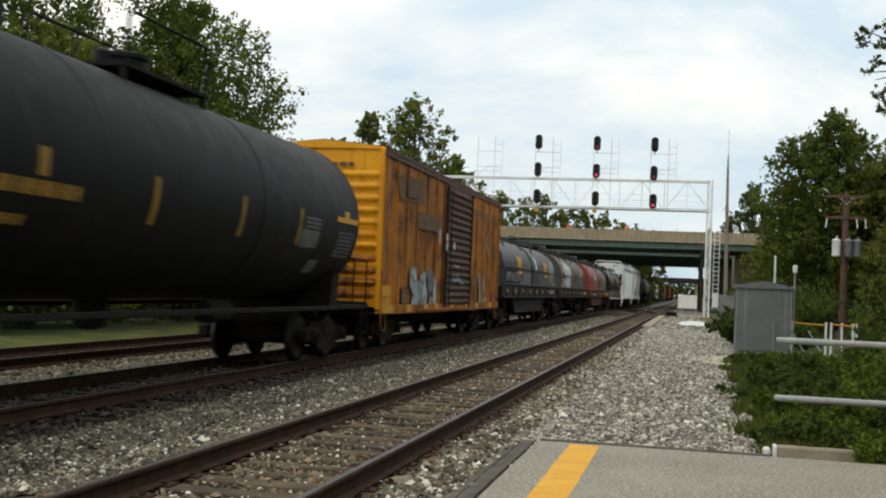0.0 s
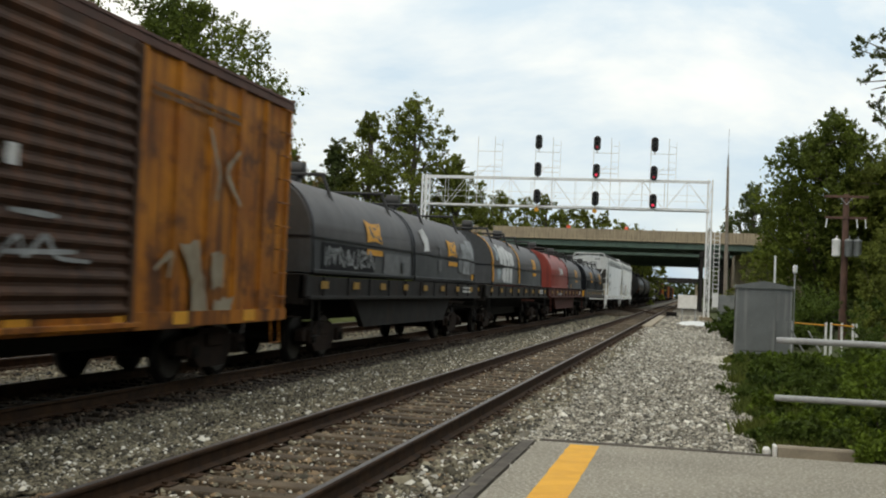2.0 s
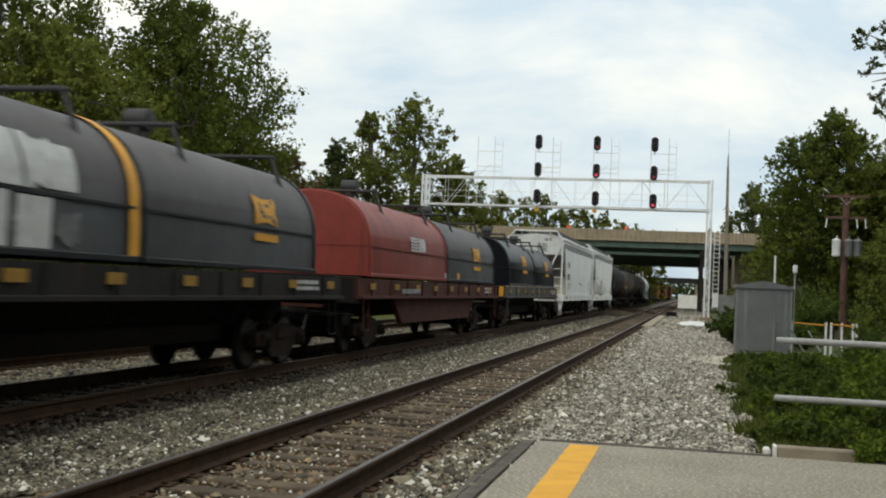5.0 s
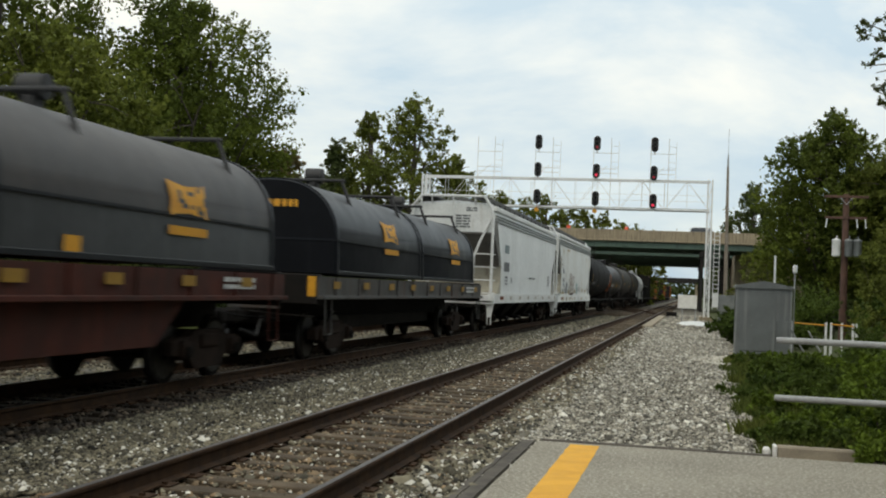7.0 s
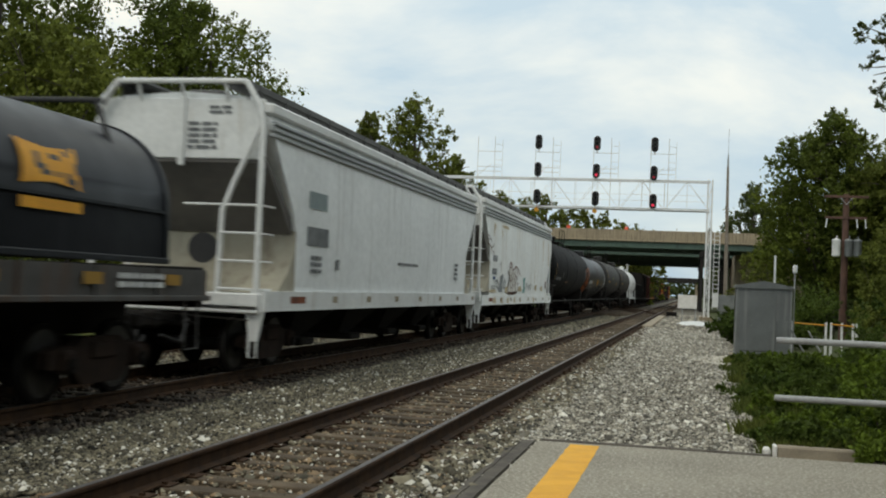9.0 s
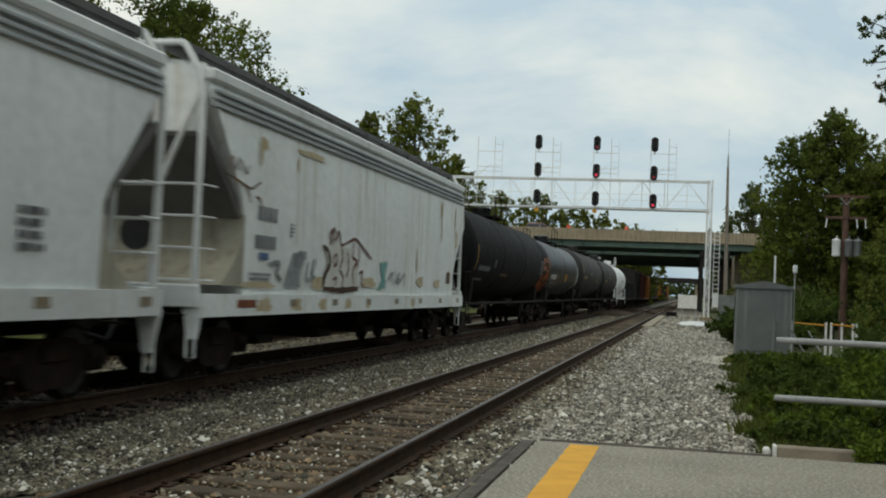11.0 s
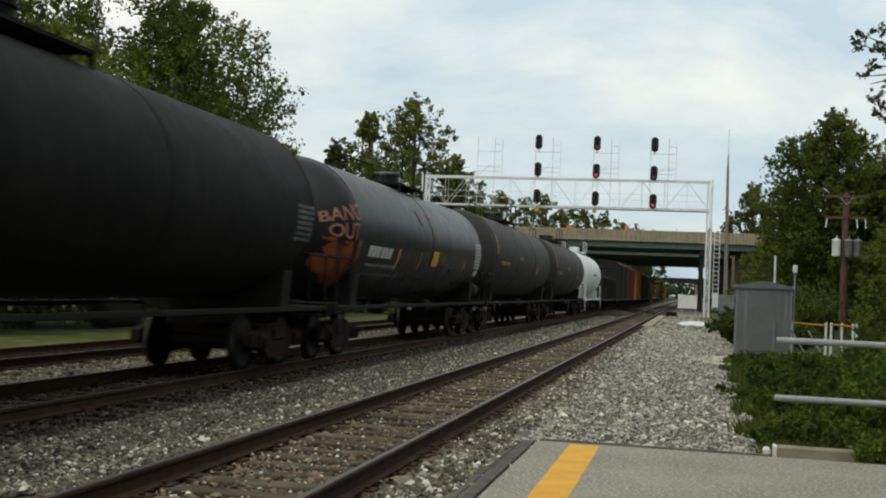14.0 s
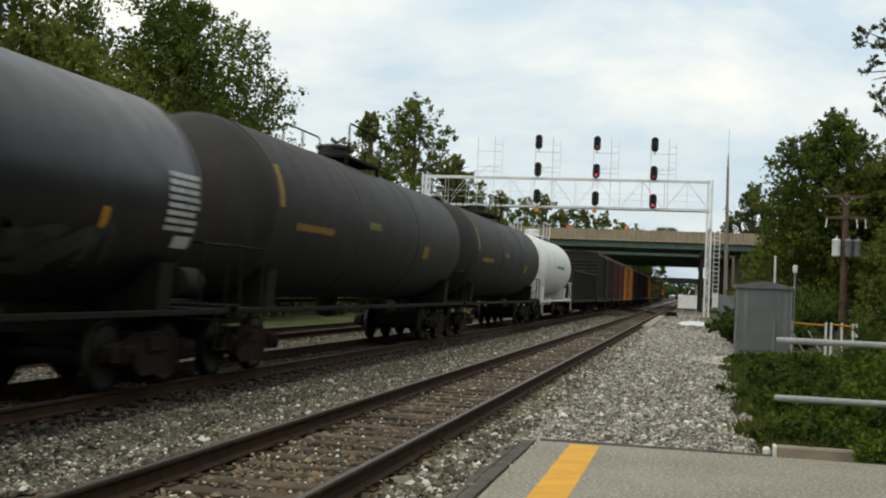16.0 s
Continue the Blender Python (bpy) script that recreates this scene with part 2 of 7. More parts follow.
def leaf(name, a, b, sss=0.0):
    m = mat(name, a, b, 0.35, 0.75, island=0.38, spec=0.2, world_space=True)
    nt = m.node_tree
    p = nt.nodes["Principled BSDF"]
    t = nt.nodes.new("ShaderNodeBsdfTranslucent")
    x = nt.nodes.new("ShaderNodeMixShader")
    x.inputs[0].default_value = 0.4
    nt.links.new(p.inputs["Base Color"].links[0].from_socket, t.inputs[0])
    nt.links.new(p.outputs[0], x.inputs[1])
    nt.links.new(t.outputs[0], x.inputs[2])
    nt.links.new(x.outputs[0], nt.nodes["Material Output"].inputs[0])
    return m


M_LEAF_A = leaf("leaves_maple", (0.118, 0.148, 0.021), (0.068, 0.094, 0.017))
M_LEAF_B = leaf("leaves_dark", (0.078, 0.1, 0.03), (0.056, 0.076, 0.024))
M_LEAF_C = leaf("leaves_light", (0.15, 0.17, 0.03), (0.098, 0.12, 0.024))
M_LEAF_D = leaf("leaves_brown", (0.16, 0.12, 0.05), (0.12, 0.1, 0.04))
M_WEED = leaf("leaves_weed", (0.078, 0.112, 0.018), (0.048, 0.078, 0.014))
M_GRASS = leaf("leaves_grass", (0.12, 0.135, 0.03), (0.06, 0.085, 0.018))
M_WEED2 = leaf("leaves_weed_bright", (0.135, 0.19, 0.022), (0.09, 0.135, 0.017))


def ground_material():
    """Crushed stone by the tracks, earth and grass away from them, with ragged borders."""
    m = mat("ground_gravel", (0.15, 0.138, 0.112), (0.095, 0.086, 0.07), 3.0, 0.95, spec=0.12, bump=0.9, bscale=28, patch=(0.30, 0.29, 0.26), pamount=0.38, pscale=16, world_space=True)
    nt = m.node_tree
    N, L = nt.nodes.new, nt.links.new
    p = nt.nodes["Principled BSDF"]
    old = p.inputs["Base Color"].links[0].from_socket
    geo = N("ShaderNodeNewGeometry")
    sep = N("ShaderNodeSeparateXYZ")
    L(geo.outputs["Position"], sep.inputs[0])
    n = N("ShaderNodeTexNoise")
    n.inputs["Scale"].default_value = 0.7
    L(geo.outputs["Position"], n.inputs[0])

    def mathn(op, a, b):
        x = N("ShaderNodeMath")
        x.operation = op
        for i, v in enumerate((a, b)):
            if isinstance(v, (int, float)):
                x.inputs[i].default_value = v
            else:
                L(v, x.inputs[i])
        return x.outputs[0]

    wob = mathn("MULTIPLY", mathn("SUBTRACT", n.outputs[0], 0.5), 2.0)
    right = mathn("GREATER_THAN", mathn("ADD", sep.outputs[0], wob), 1.9)
    left = mathn("LESS_THAN", mathn("ADD", sep.outputs[0], mathn("MULTIPLY", wob, 0.2)), -13.6)
    far = mathn("LESS_THAN", mathn("ADD", sep.outputs[0], wob), -17.0)

    def mix(f, a, c):
        x = N("ShaderNodeMix")
        x.data_type = "RGBA"
        L(f, x.inputs[0])
        L(a, x.inputs[6])
        if isinstance(c, tuple):
            x.inputs[7].default_value = (*c, 1)
        else:
            L(c, x.inputs[7])
        return x.outputs[2]

    g = N("ShaderNodeTexNoise")
    g.inputs["Scale"].default_value = 1.6
    g.inputs["Detail"].default_value = 6
    L(geo.outputs["Position"], g.inputs[0])
    cr = N("ShaderNodeValToRGB")
    cr.color_ramp.elements[0].position, cr.color_ramp.elements[1].position = 0.38, 0.62
    cr.color_ramp.elements[0].color, cr.color_ramp.elements[1].color = (0.055, 0.066, 0.018, 1), (0.105, 0.112, 0.034, 1)
    L(g.outputs[0], cr.inputs[0])
    d1 = mathn("ABSOLUTE", mathn("ADD", sep.outputs[0], 3.333), 0)
    d2 = mathn("ABSOLUTE", mathn("ADD", sep.outputs[0], 8.068), 0)
    d3 = mathn("ABSOLUTE", mathn("ADD", sep.outputs[0], 12.0), 0)
    rust = mathn("LESS_THAN", mathn("ADD", mathn("MINIMUM", d1, mathn("MINIMUM", d2, d3)), mathn("MULTIPLY", wob, 0.35)), 1.32)
    # dark band along the middle track: the train's shade painted on the ground
    train_shade = mathn("LESS_THAN", mathn("ADD", d2, mathn("MULTIPLY", wob, 0.3)), 1.45)
    old = mix(rust, old, (0.10, 0.072, 0.046))
    old = mix(train_shade, old, (0.032, 0.024, 0.018))
    col = mix(right, old, (0.06, 0.07, 0.03))
    col = mix(left, col, cr.outputs[0])
    col = mix(far, col, (0.05, 0.06, 0.025))
    L(col, p.inputs["Base Color"])
    return m


M_GROUND = ground_material()

# ---- mesh tools ----
class Shape:
    """Gathers vertices and faces of one mesh."""

    def __init__(self):
        self.v, self.f, self.mi = [], [], []
        self.slot = 0
        self.pieces = []

    def add(self, verts, faces):
        o = len(self.v)
        self.v += [tuple(a) for a in verts]
        for q in faces:
            self.f.append([o + i for i in q])
            self.mi.append(self.slot)
        return self

    def box(self, x0, x1, y0, y1, z0, z1, c=0.0):
        """A box, with its edges chamfered by c."""
        c = min(c, (x1 - x0) * 0.45, (y1 - y0) * 0.45, (z1 - z0) * 0.45)
        if c <= 0:
            P = [(x, y, z) for x in (x0, x1) for y in (y0, y1) for z in (z0, z1)]
            return self.add(P, [(0, 1, 3, 2), (4, 6, 7, 5), (0, 4, 5, 1), (2, 3, 7, 6), (0, 2, 6, 4), (1, 5, 7, 3)])
        lo, hi = (x0, y0, z0), (x1, y1, z1)
        P, idx = [], {}
        for i in range(8):
            s = [(i >> k) & 1 for k in range(3)]
            for a in range(3):
                q = [(hi[k] if s[k] else lo[k]) - (0 if k == a else (c if s[k] else -c)) for k in range(3)]
                idx[i, a] = len(P)
                P.append(q)
        F = []
        for a in range(3):
            b, d = (a + 1) % 3, (a + 2) % 3
            for side in (0, 1):
                ring = [(side << a) | (i << b) | (j << d) for i, j in ((0, 0), (1, 0), (1, 1), (0, 1))]
                F.append([idx[i, a] for i in (ring if side else ring[::-1])])
            for i in (0, 1):
                for j in (0, 1):
                    u, w = (i << b) | (j << d), (1 << a) | (i << b) | (j << d)
                    q = [idx[u, b], idx[w, b], idx[w, d], idx[u, d]]
                    F.append(q if (i ^ j) else q[::-1])
        for i in range(8):
            odd = bin(i).count("1") % 2
            q = [idx[i, 0], idx[i, 1], idx[i, 2]]
            F.append(q if odd else q[::-1])
        return self.add(P, F)

    def loft(self, rings, cap=True, closed=True):
        """A skin over rings of equally many points."""
        n = len(rings[0])
        P = [p for r in rings for p in r]
        F = []
        for k in range(len(rings) - 1):
            for i in range(n if closed else n - 1):
                j = (i + 1) % n
                F.append((k * n + i, k * n + j, (k + 1) * n + j, (k + 1) * n + i))
        if cap:
            F.append(list(range(n))[::-1])
            F.append([(len(rings) - 1) * n + i for i in range(n)])
        return self.add(P, F)

    def tube(self, path, r, n=8):
        """A round bar along a path; r is one radius or one for each point."""
        rings = []
        path = [Vector(p) for p in path]
        for k, p in enumerate(path):
            d = (path[min(k + 1, len(path) - 1)] - path[max(k - 1, 0)]).normalized()
            u = d.cross(Vector((0.13, 0.31, 0.94)) if abs(d.z) < 0.9 else Vector((0.9, 0.3, 0.1))).normalized()
            w = d.cross(u)
            rr = r[k] if isinstance(r, (list, tuple)) else r
            rings.append([p + (u * math.cos(6.28318 * i / n) + w * math.sin(6.28318 * i / n)) * rr for i in range(n)])
        return self.loft(rings)

    def lathe(self, axis, prof, n=24, origin=(0, 0, 0)):
        """Turns a profile of (along, radius) about the x, y or z axis."""
        rings = []
        for a, r in prof:
            ring = []
            for i in range(n):
                c, s = math.cos(6.283185 * i / n) * r, math.sin(6.283185 * i / n) * r
                q = {"x": (a, c, s), "y": (s, a, c), "z": (c, s, a)}[axis]
                ring.append([q[k] + origin[k] for k in range(3)])
            rings.append(ring)
        return self.loft(rings)

    def prism(self, poly, axis, a, b):
        """A flat outline pushed from a to b along an axis."""
        def at(p, w):
            return {"x": (w, p[0], p[1]), "y": (p[0], w, p[1]), "z": (p[0], p[1], w)}[axis]
        return self.loft([[at(p, a) for p in poly], [at(p, b) for p in poly]])

    def mesh(self, name, *mats, angle=35):
        me = bpy.data.meshes.new(name)
        me.from_pydata(self.v, [], self.f)
        for m in mats:
            me.materials.append(m)
        me.polygons.foreach_set("material_index", self.mi)
        bm = bmesh.new()
        bm.from_mesh(me)
        bmesh.ops.recalc_face_normals(bm, faces=bm.faces)
        bm.to_mesh(me)
        bm.free()
        me.polygons.foreach_set("use_smooth", [True] * len(me.polygons))
        me.set_sharp_from_angle(angle=radians(angle))
        return me


def part(name, shape, material, parent, label="", at=None, angle=35):
    """One mesh object under a thing or a part."""
    if isinstance(shape, Shape) and shape.pieces:
        return [part(name, q, material, parent, label, at, angle) for q in shape.pieces][0]
    mats = material if isinstance(material, (list, tuple)) else (material,)
    ob = new(name, shape if isinstance(shape, bpy.types.Mesh) else shape.mesh(name, *mats, angle=angle))
    ob.parent = parent
    if at is not None:
        ob.matrix_basis = at
    if label:
        tagged(ob, label)
    return ob


def thing(name, label, category, at=None, group="", kind=""):
    ob = new(name)
    ob.empty_display_size = 0.2
    if at is not None:
        ob.matrix_basis = at
    return tagged(ob, label, category, group, kind)


def single(name, shape, material, label, category, at=None, group="", kind="", angle=35):
    """A thing that is one mesh."""
    mats = material if isinstance(material, (list, tuple)) else (material,)
    ob = new(name, shape.mesh(name, *mats, angle=angle))
    if at is not None:
        ob.matrix_basis = at
    return tagged(ob, label, category, group, kind)


def raw_mesh(name, verts, faces, material):
    """A large mesh from arrays: faces all of one size."""
    me = bpy.data.meshes.new(name)
    n, k = faces.shape
    me.vertices.add(len(verts))
    me.vertices.foreach_set("co", np.ascontiguousarray(verts, dtype=np.float32).ravel())
    me.loops.add(n * k)
    me.loops.foreach_set("vertex_index", np.ascontiguousarray(faces, dtype=np.int32).ravel())
    me.polygons.add(n)
    me.polygons.foreach_set("loop_start", np.arange(0, n * k, k, dtype=np.int32))
    me.update(calc_edges=True)
    me.materials.append(material)
    return me

# ---- ground, tracks, platform ----
def height(x):
    """The ground's height across the tracks."""
    pts = [(-4000, -0.4), (-60, -0.3), (-22, -0.25), (-14.2, -0.3), (-13.6, -0.25), (-10.2, -0.24), (-9.6, -0.25), (-6.5, -0.25), (-5.6, -0.34), (-4.9, -0.23), (-4.6, -0.21), (-2.0, -0.21), (-1.7, -0.22), (-1.2, -0.25), (1.0, -0.3), (2.2, -0.35), (60, -0.3), (4000, -0.3)]
    for (a, za), (b, zb) in zip(pts, pts[1:]):
        if a <= x <= b:
            return za + (zb - za) * (x - a) / (b - a)
    return -0.3


def build_ground():
    xs = [-4000, -1500, -600, -250, -120, -60, -35, -22, -18] + [-14.4 + 0.4 * i for i in range(42)] + [3, 6, 12, 25, 60, 120, 250, 600, 1500, 4000]
    ys = [-400, -100, -40, -15] + [-5 + 1.0 * i for i in range(60)] + [58, 64, 72, 82, 95, 110, 130, 160, 200, 260, 350, 500, 800, 1500, 4000]
    P = []
    for y in ys:
        for x in xs:
            w = 0.03 * noise.noise(Vector((x * 0.9, y * 0.9, 3))) if -16 < x < 4 and y < 60 else 0
            P.append((x, y, height(x) + w - 0.02))
    n = len(xs)
    F = [(j * n + i, j * n + i + 1, (j + 1) * n + i + 1, (j + 1) * n + i) for j in range(len(ys) - 1) for i in range(n - 1)]
    s = Shape().add(P, F)
    single("ground", s, M_GROUND, "grey crushed stone beside the tracks and grass beyond", "ground", kind="structure", angle=180)


def rail_profile(c, z):
    h = 0.172
    half = [(0.07, -h), (0.07, -h + 0.012), (0.012, -h + 0.032), (0.009, -0.045), (0.036, -0.033), (0.036, -0.008), (0.028, 0)]
    return [(c + a, z + b) for a, b in half] + [(c - a, z + b) for a, b in half[::-1]]


def track(name, cx, z, y0, y1, label):
    root = thing(name, label, "railway track", kind="structure")
    for side in (-0.7535, 0.7535):
        s = Shape()
        prof = rail_profile(cx + side, z)
        s.prism(prof, "y", y0, y1)
        # bright running surface
        s.slot = 1
        s.box(cx + side - 0.024, cx + side + 0.024, y0, y1, z - 0.004, z + 0.0025)
        part("rail", s, (M_RAIL, M_RAILTOP), root, "rusty steel rail with a worn bright head")
    return root


def ties(root, cx, z, y0, y1, far):
    rng = random.Random(int(abs(cx) * 100))
    shapes = []
    for k in range(5):
        s = Shape()
        s.box(-1.3, 1.3, -0.115, 0.115, -0.17, 0, 0.012)
        s.slot = 1
        for side in (-0.7535, 0.7535):
            s.box(side - 0.17, side + 0.17, -0.09, 0.09, 0, 0.018, 0.004)
            for a in (-0.105, 0.105):
                s.box(side + a - 0.02, side + a + 0.02, -0.06, -0.03, 0.015, 0.04)
        P = [(x, y + 0.012 * math.sin(x * (2 + k)), zz + (0.008 * noise.noise(Vector((x * 3, y * 9, k))) if zz > -0.1 else 0)) for x, y, zz in s.v]
        s.v = P
        shapes.append(s.mesh("tie", M_TIE_SHADE if cx == TRACK_2 else M_TIE, M_RAIL))
    y = y0
    while y < y1:
        ob = part("tie", shapes[rng.randrange(5)], None, root, at=pose(cx + rng.uniform(-0.06, 0.06), y, z - 0.176 - rng.uniform(0, 0.02), 0, 0, rng.uniform(-1.2, 1.2)))
        y += 0.5 + rng.uniform(-0.03, 0.03)
    if far > y1:
        s = Shape()
        while y < far:
            s.box(cx - 1.3, cx + 1.3, y - 0.115, y + 0.115, z - 0.35, z - 0.18, 0.0)
            y += 0.5
        tagged(part("tie_row", s, M_TIE_SHADE if cx == TRACK_2 else M_TIE, root), "distant row of wooden ties", kind="stuff")


def stones(name, n, xr, yr, size, material, zf, label, seed, power=1.0):
    """Loose crushed stones, denser towards the near end."""
    rs = np.random.RandomState(seed)
    base = np.array([(1, 0, 0), (-1, 0, 0), (0, 1, 0), (0, -1, 0), (0, 0, 1), (.62, .62, .45), (-.62, -.62, .45)], dtype=float)
    base[:4, 2] = -0.25
    tri = np.array([(0, 5, 4), (0, 2, 5), (2, 4, 5), (2, 1, 4), (1, 6, 4), (1, 3, 6), (3, 4, 6), (3, 0, 4)])
    x = rs.uniform(*xr, n)
    y = yr[0] + (yr[1] - yr[0]) * rs.uniform(0, 1, n) ** power
    r = size * rs.lognormal(0, 0.42, n)
    V = base[None] * r[:, None, None] * rs.uniform(0.6, 1.15, (n, 7, 1)) * np.array([1.25, 1.0, 0.75])
    a = rs.uniform(0, 6.283, n)
    b = rs.uniform(-0.5, 0.5, n)
    ca, sa, cb, sb = np.cos(a)[:, None], np.sin(a)[:, None], np.cos(b)[:, None], np.sin(b)[:, None]
    X, Y, Z = V[..., 0], V[..., 1], V[..., 2]
    X, Z = X * cb + Z * sb, -X * sb + Z * cb
    X, Y = X * ca - Y * sa, X * sa + Y * ca
    hz = np.array([zf(p) for p in x])
    V = np.stack([X + x[:, None], Y + y[:, None], Z + (hz + rs.uniform(-0.012, 0.02, n))[:, None]], -1)
    F = (tri[None] + 7 * np.arange(n)[:, None, None]).reshape(-1, 3)
    ob = new(name, raw_mesh(name, V.reshape(-1, 3), F, material))
    return tagged(ob, label, "gravel", kind="stuff")


def build_tracks():
    for name, cx, z, label in (("track_near", TRACK_1, 0, "rusty rails on weathered wooden ties in crushed stone"),
                               ("track_middle", TRACK_2, Z2, "rails on dark wooden ties under a freight train"),
                               ("track_far", TRACK_3, -0.04, "rusty rails on dark ties beside a mown lawn")):
        root = track(name, cx, z, -30, 900, label)
        TRACKS.append((root, cx, z))
    top = lambda x: height(x) + 0.008
    stones("ballast_gravel", 46000, (-6.5, -4.6), (8, 48), 0.0165, M_STONE, top, "grey broken ballast stones between the tracks", 1, 1.6)
    stones("ballast_gravel", 15000, (-2.4, -1.75), (6.5, 45), 0.02, M_STONE, top, "grey broken ballast stones beside the rail", 6, 1.6)
    stones("rusty_gravel", 19000, (-4.75, -1.95), (6, 45), 0.02, M_STONEB, lambda x: height(x) - 0.004, "rust-stained stones between the rails", 4, 1.5)
    stones("rusty_gravel", 3600, (-4.7, -2.0), (7.5, 40), 0.017, M_STONE, lambda x: height(x) + 0.014, "pale stones lying between the rails", 7, 1.5)
    # these stones carry the train's shade in their colour
    stones("rusty_gravel", 9000, (-9.5, -6.55), (10, 45), 0.022, M_STONE_SHADE, lambda x: height(x) + 0.01, "stones under the train, darkened with painted shade", 8, 1.3)
    stones("shoulder_gravel", 50000, (-1.9, 1.6), (12.75, 60), 0.0175, M_STONEW, top, "pale broken stones beside the track", 2, 1.7)
    stones("ballast_gravel", 6000, (-6.5, -4.7), (48, 115), 0.035, M_STONE, top, "grey broken ballast stones down the line", 11, 1.2)
    stones("shoulder_gravel", 7000, (-1.9, 1.7), (58, 110), 0.04, M_STONEW, top, "pale broken stones down the line", 12, 1.2)
    stones("pale_stones", 2300, (-6.4, -4.6), (8, 60), 0.015, M_STONEP, lambda x: height(x) + 0.022, "scattered whitish stones in the ballast", 13, 1.6)
    stones("pale_stones", 7600, (-2.3, 1.3), (6.5, 60), 0.0175, M_STONEP, lambda x: height(x) + 0.024, "scattered whitish stones on the shoulder", 14, 1.6)
    stones("pale_stones", 1500, (-4.6, -2.0), (7, 50), 0.013, M_STONEP, lambda x: height(x) + 0.02, "scattered whitish stones between the rails", 15, 1.5)
    stones("ballast_gravel", 5000, (-11.2, -8.9), (12, 45), 0.028, M_STONE, top, "grey broken stones between the far tracks", 3, 1.2)


TRACKS = []


def build_platform():
    root = thing("platform", "low grey asphalt platform with a yellow stripe", "platform", kind="structure")
    s = Shape()
    s.box(-1.62, 9, -25, 12.75, -0.4, -0.17, 0.015)
    part("slab", s, M_ASPHALT, root, "worn grey asphalt")
    s = Shape()
    # stripe with ragged edges
    n = 160
    ys = [-25 + 37.6 * i / n for i in range(n + 1)]
    ring = [(-1.235 + 0.012 * noise.noise(Vector((0, y * 5, 0))), y) for y in ys] + [(-0.915 + 0.012 * noise.noise(Vector((4, y * 5, 0))), y) for y in ys[::-1]]
    m = len(ring)
    s.add([(x, y, -0.166) for x, y in ring], [(i, i + 1, m - 2 - i, m - 1 - i) for i in range(n)])
    part("stripe", s, M_STRIPE, root, "yellow painted safety stripe")
    s = Shape()
    rings = []
    for k in range(131):
        y = -25 + 37.7 * k / 130 if k < 60 else -7.6 + 20.3 * (k - 60) / 70
        w = -1.87 + 0.05 * noise.noise(Vector((0.3, y * 1.7, 1))) + 0.03 * noise.noise(Vector((0.3, y * 6, 2))) + (0.12 * (k - 127) / 3 if k > 127 else 0)
        z = -0.166 + 0.006 * noise.noise(Vector((5, y * 3, 1)))
        c = 0.025 * noise.noise(Vector((9, y * 4, 4)))
        rings.append([(-1.632, y, -0.36), (w, y, -0.36), (w - 0.01, y, z - 0.05), (w + 0.03, y, z - 0.012), (-1.77 + c, y, z), (-1.765 + c, y, z - 0.012), (-1.755 + c, y, z), (-1.632, y, z + 0.003)])
    s.loft(rings)
    part("edge_timber", s, M_TIMBER, root, "weathered dark edge timber")
    s = Shape()
    s.box(-1.6, 0.9, 12.75, 12.86, -0.4, -0.155, 0.02)
    part("edge_board", s, M_TIMBER, root, "weathered end board")


# ---- trees and weeds ----
def leaves(centres, normals, size, rs):
    """Small folded leaves: two triangles each."""
    n = len(centres)
    t = rs.normal(size=(n, 3))
    t /= np.linalg.norm(t, axis=1)[:, None]
    d = normals + 0.8 * rs.normal(size=(n, 3))
    u = np.cross(d, t)
    u /= np.linalg.norm(u, axis=1)[:, None] + 1e-9
    w = np.cross(u, t)
    s = (size * rs.uniform(0.6, 1.35, n))[:, None]
    a, b = centres - t * s * 0.6, centres + t * s * 0.6
    c, e = centres + u * s * 0.42 + w * s * 0.12, centres - u * s * 0.42 + w * s * 0.12
    V = np.stack([a, c, b, e], 1).reshape(-1, 3)
    k = 4 * np.arange(n)[:, None]
    F = np.concatenate([k + np.array([0, 1, 2]), k + np.array([0, 2, 3])], 0)
    return V, F


def crown(name, lobes, count, size, material, parent, seed, label="", gap=0.12):
    """A crown of leaf sprays about lobes (x, y, z, rx, ry, rz)."""
    rs = np.random.RandomState(seed)
    vol = np.array([a[3] * a[4] + a[4] * a[5] for a in lobes])
    C, D = [], []
    for lobe, share in zip(lobes, vol / vol.sum()):
        m = max(30, int(count * share))
        tw = max(6, m // 34)
        d = rs.normal(size=(tw, 3))
        d /= np.linalg.norm(d, axis=1)[:, None]
        rad = rs.uniform(0.35, 1.12, tw) ** 0.6
        tips = d * rad[:, None]
        which = rs.randint(0, tw, m)
        R = np.array(lobe[3:6])
        # each spray tapers outwards along its twig
        reach = 0.2 * R.min() + 1.1 * size
        axis = d + np.array([0, 0, 0.3]) + 0.35 * rs.normal(size=(tw, 3))
        axis /= np.linalg.norm(axis, axis=1)[:, None]
        along = rs.uniform(-1.0, 0.75, m)
        wide = (0.36 * (0.95 - along) * 0.6 + 0.06)[:, None] * reach
        C.append(np.array(lobe[:3]) + tips[which] * R + axis[which] * (along * reach)[:, None] + rs.normal(size=(m, 3)) * wide * np.array([1, 1, 0.75]))
        D.append(d[which])
    C, D = np.concatenate(C), np.concatenate(D)
    keep = np.array([noise.noise(Vector(c * 0.55)) > -0.42 + gap for c in C])
    V, F = leaves(C[keep], D[keep] + np.array([0, 0, 0.6]), size, rs)
    ob = new(name, raw_mesh(name, V, F, material))
    if parent:
        ob.parent = parent
    if label:
        tagged(ob, label)
    return ob


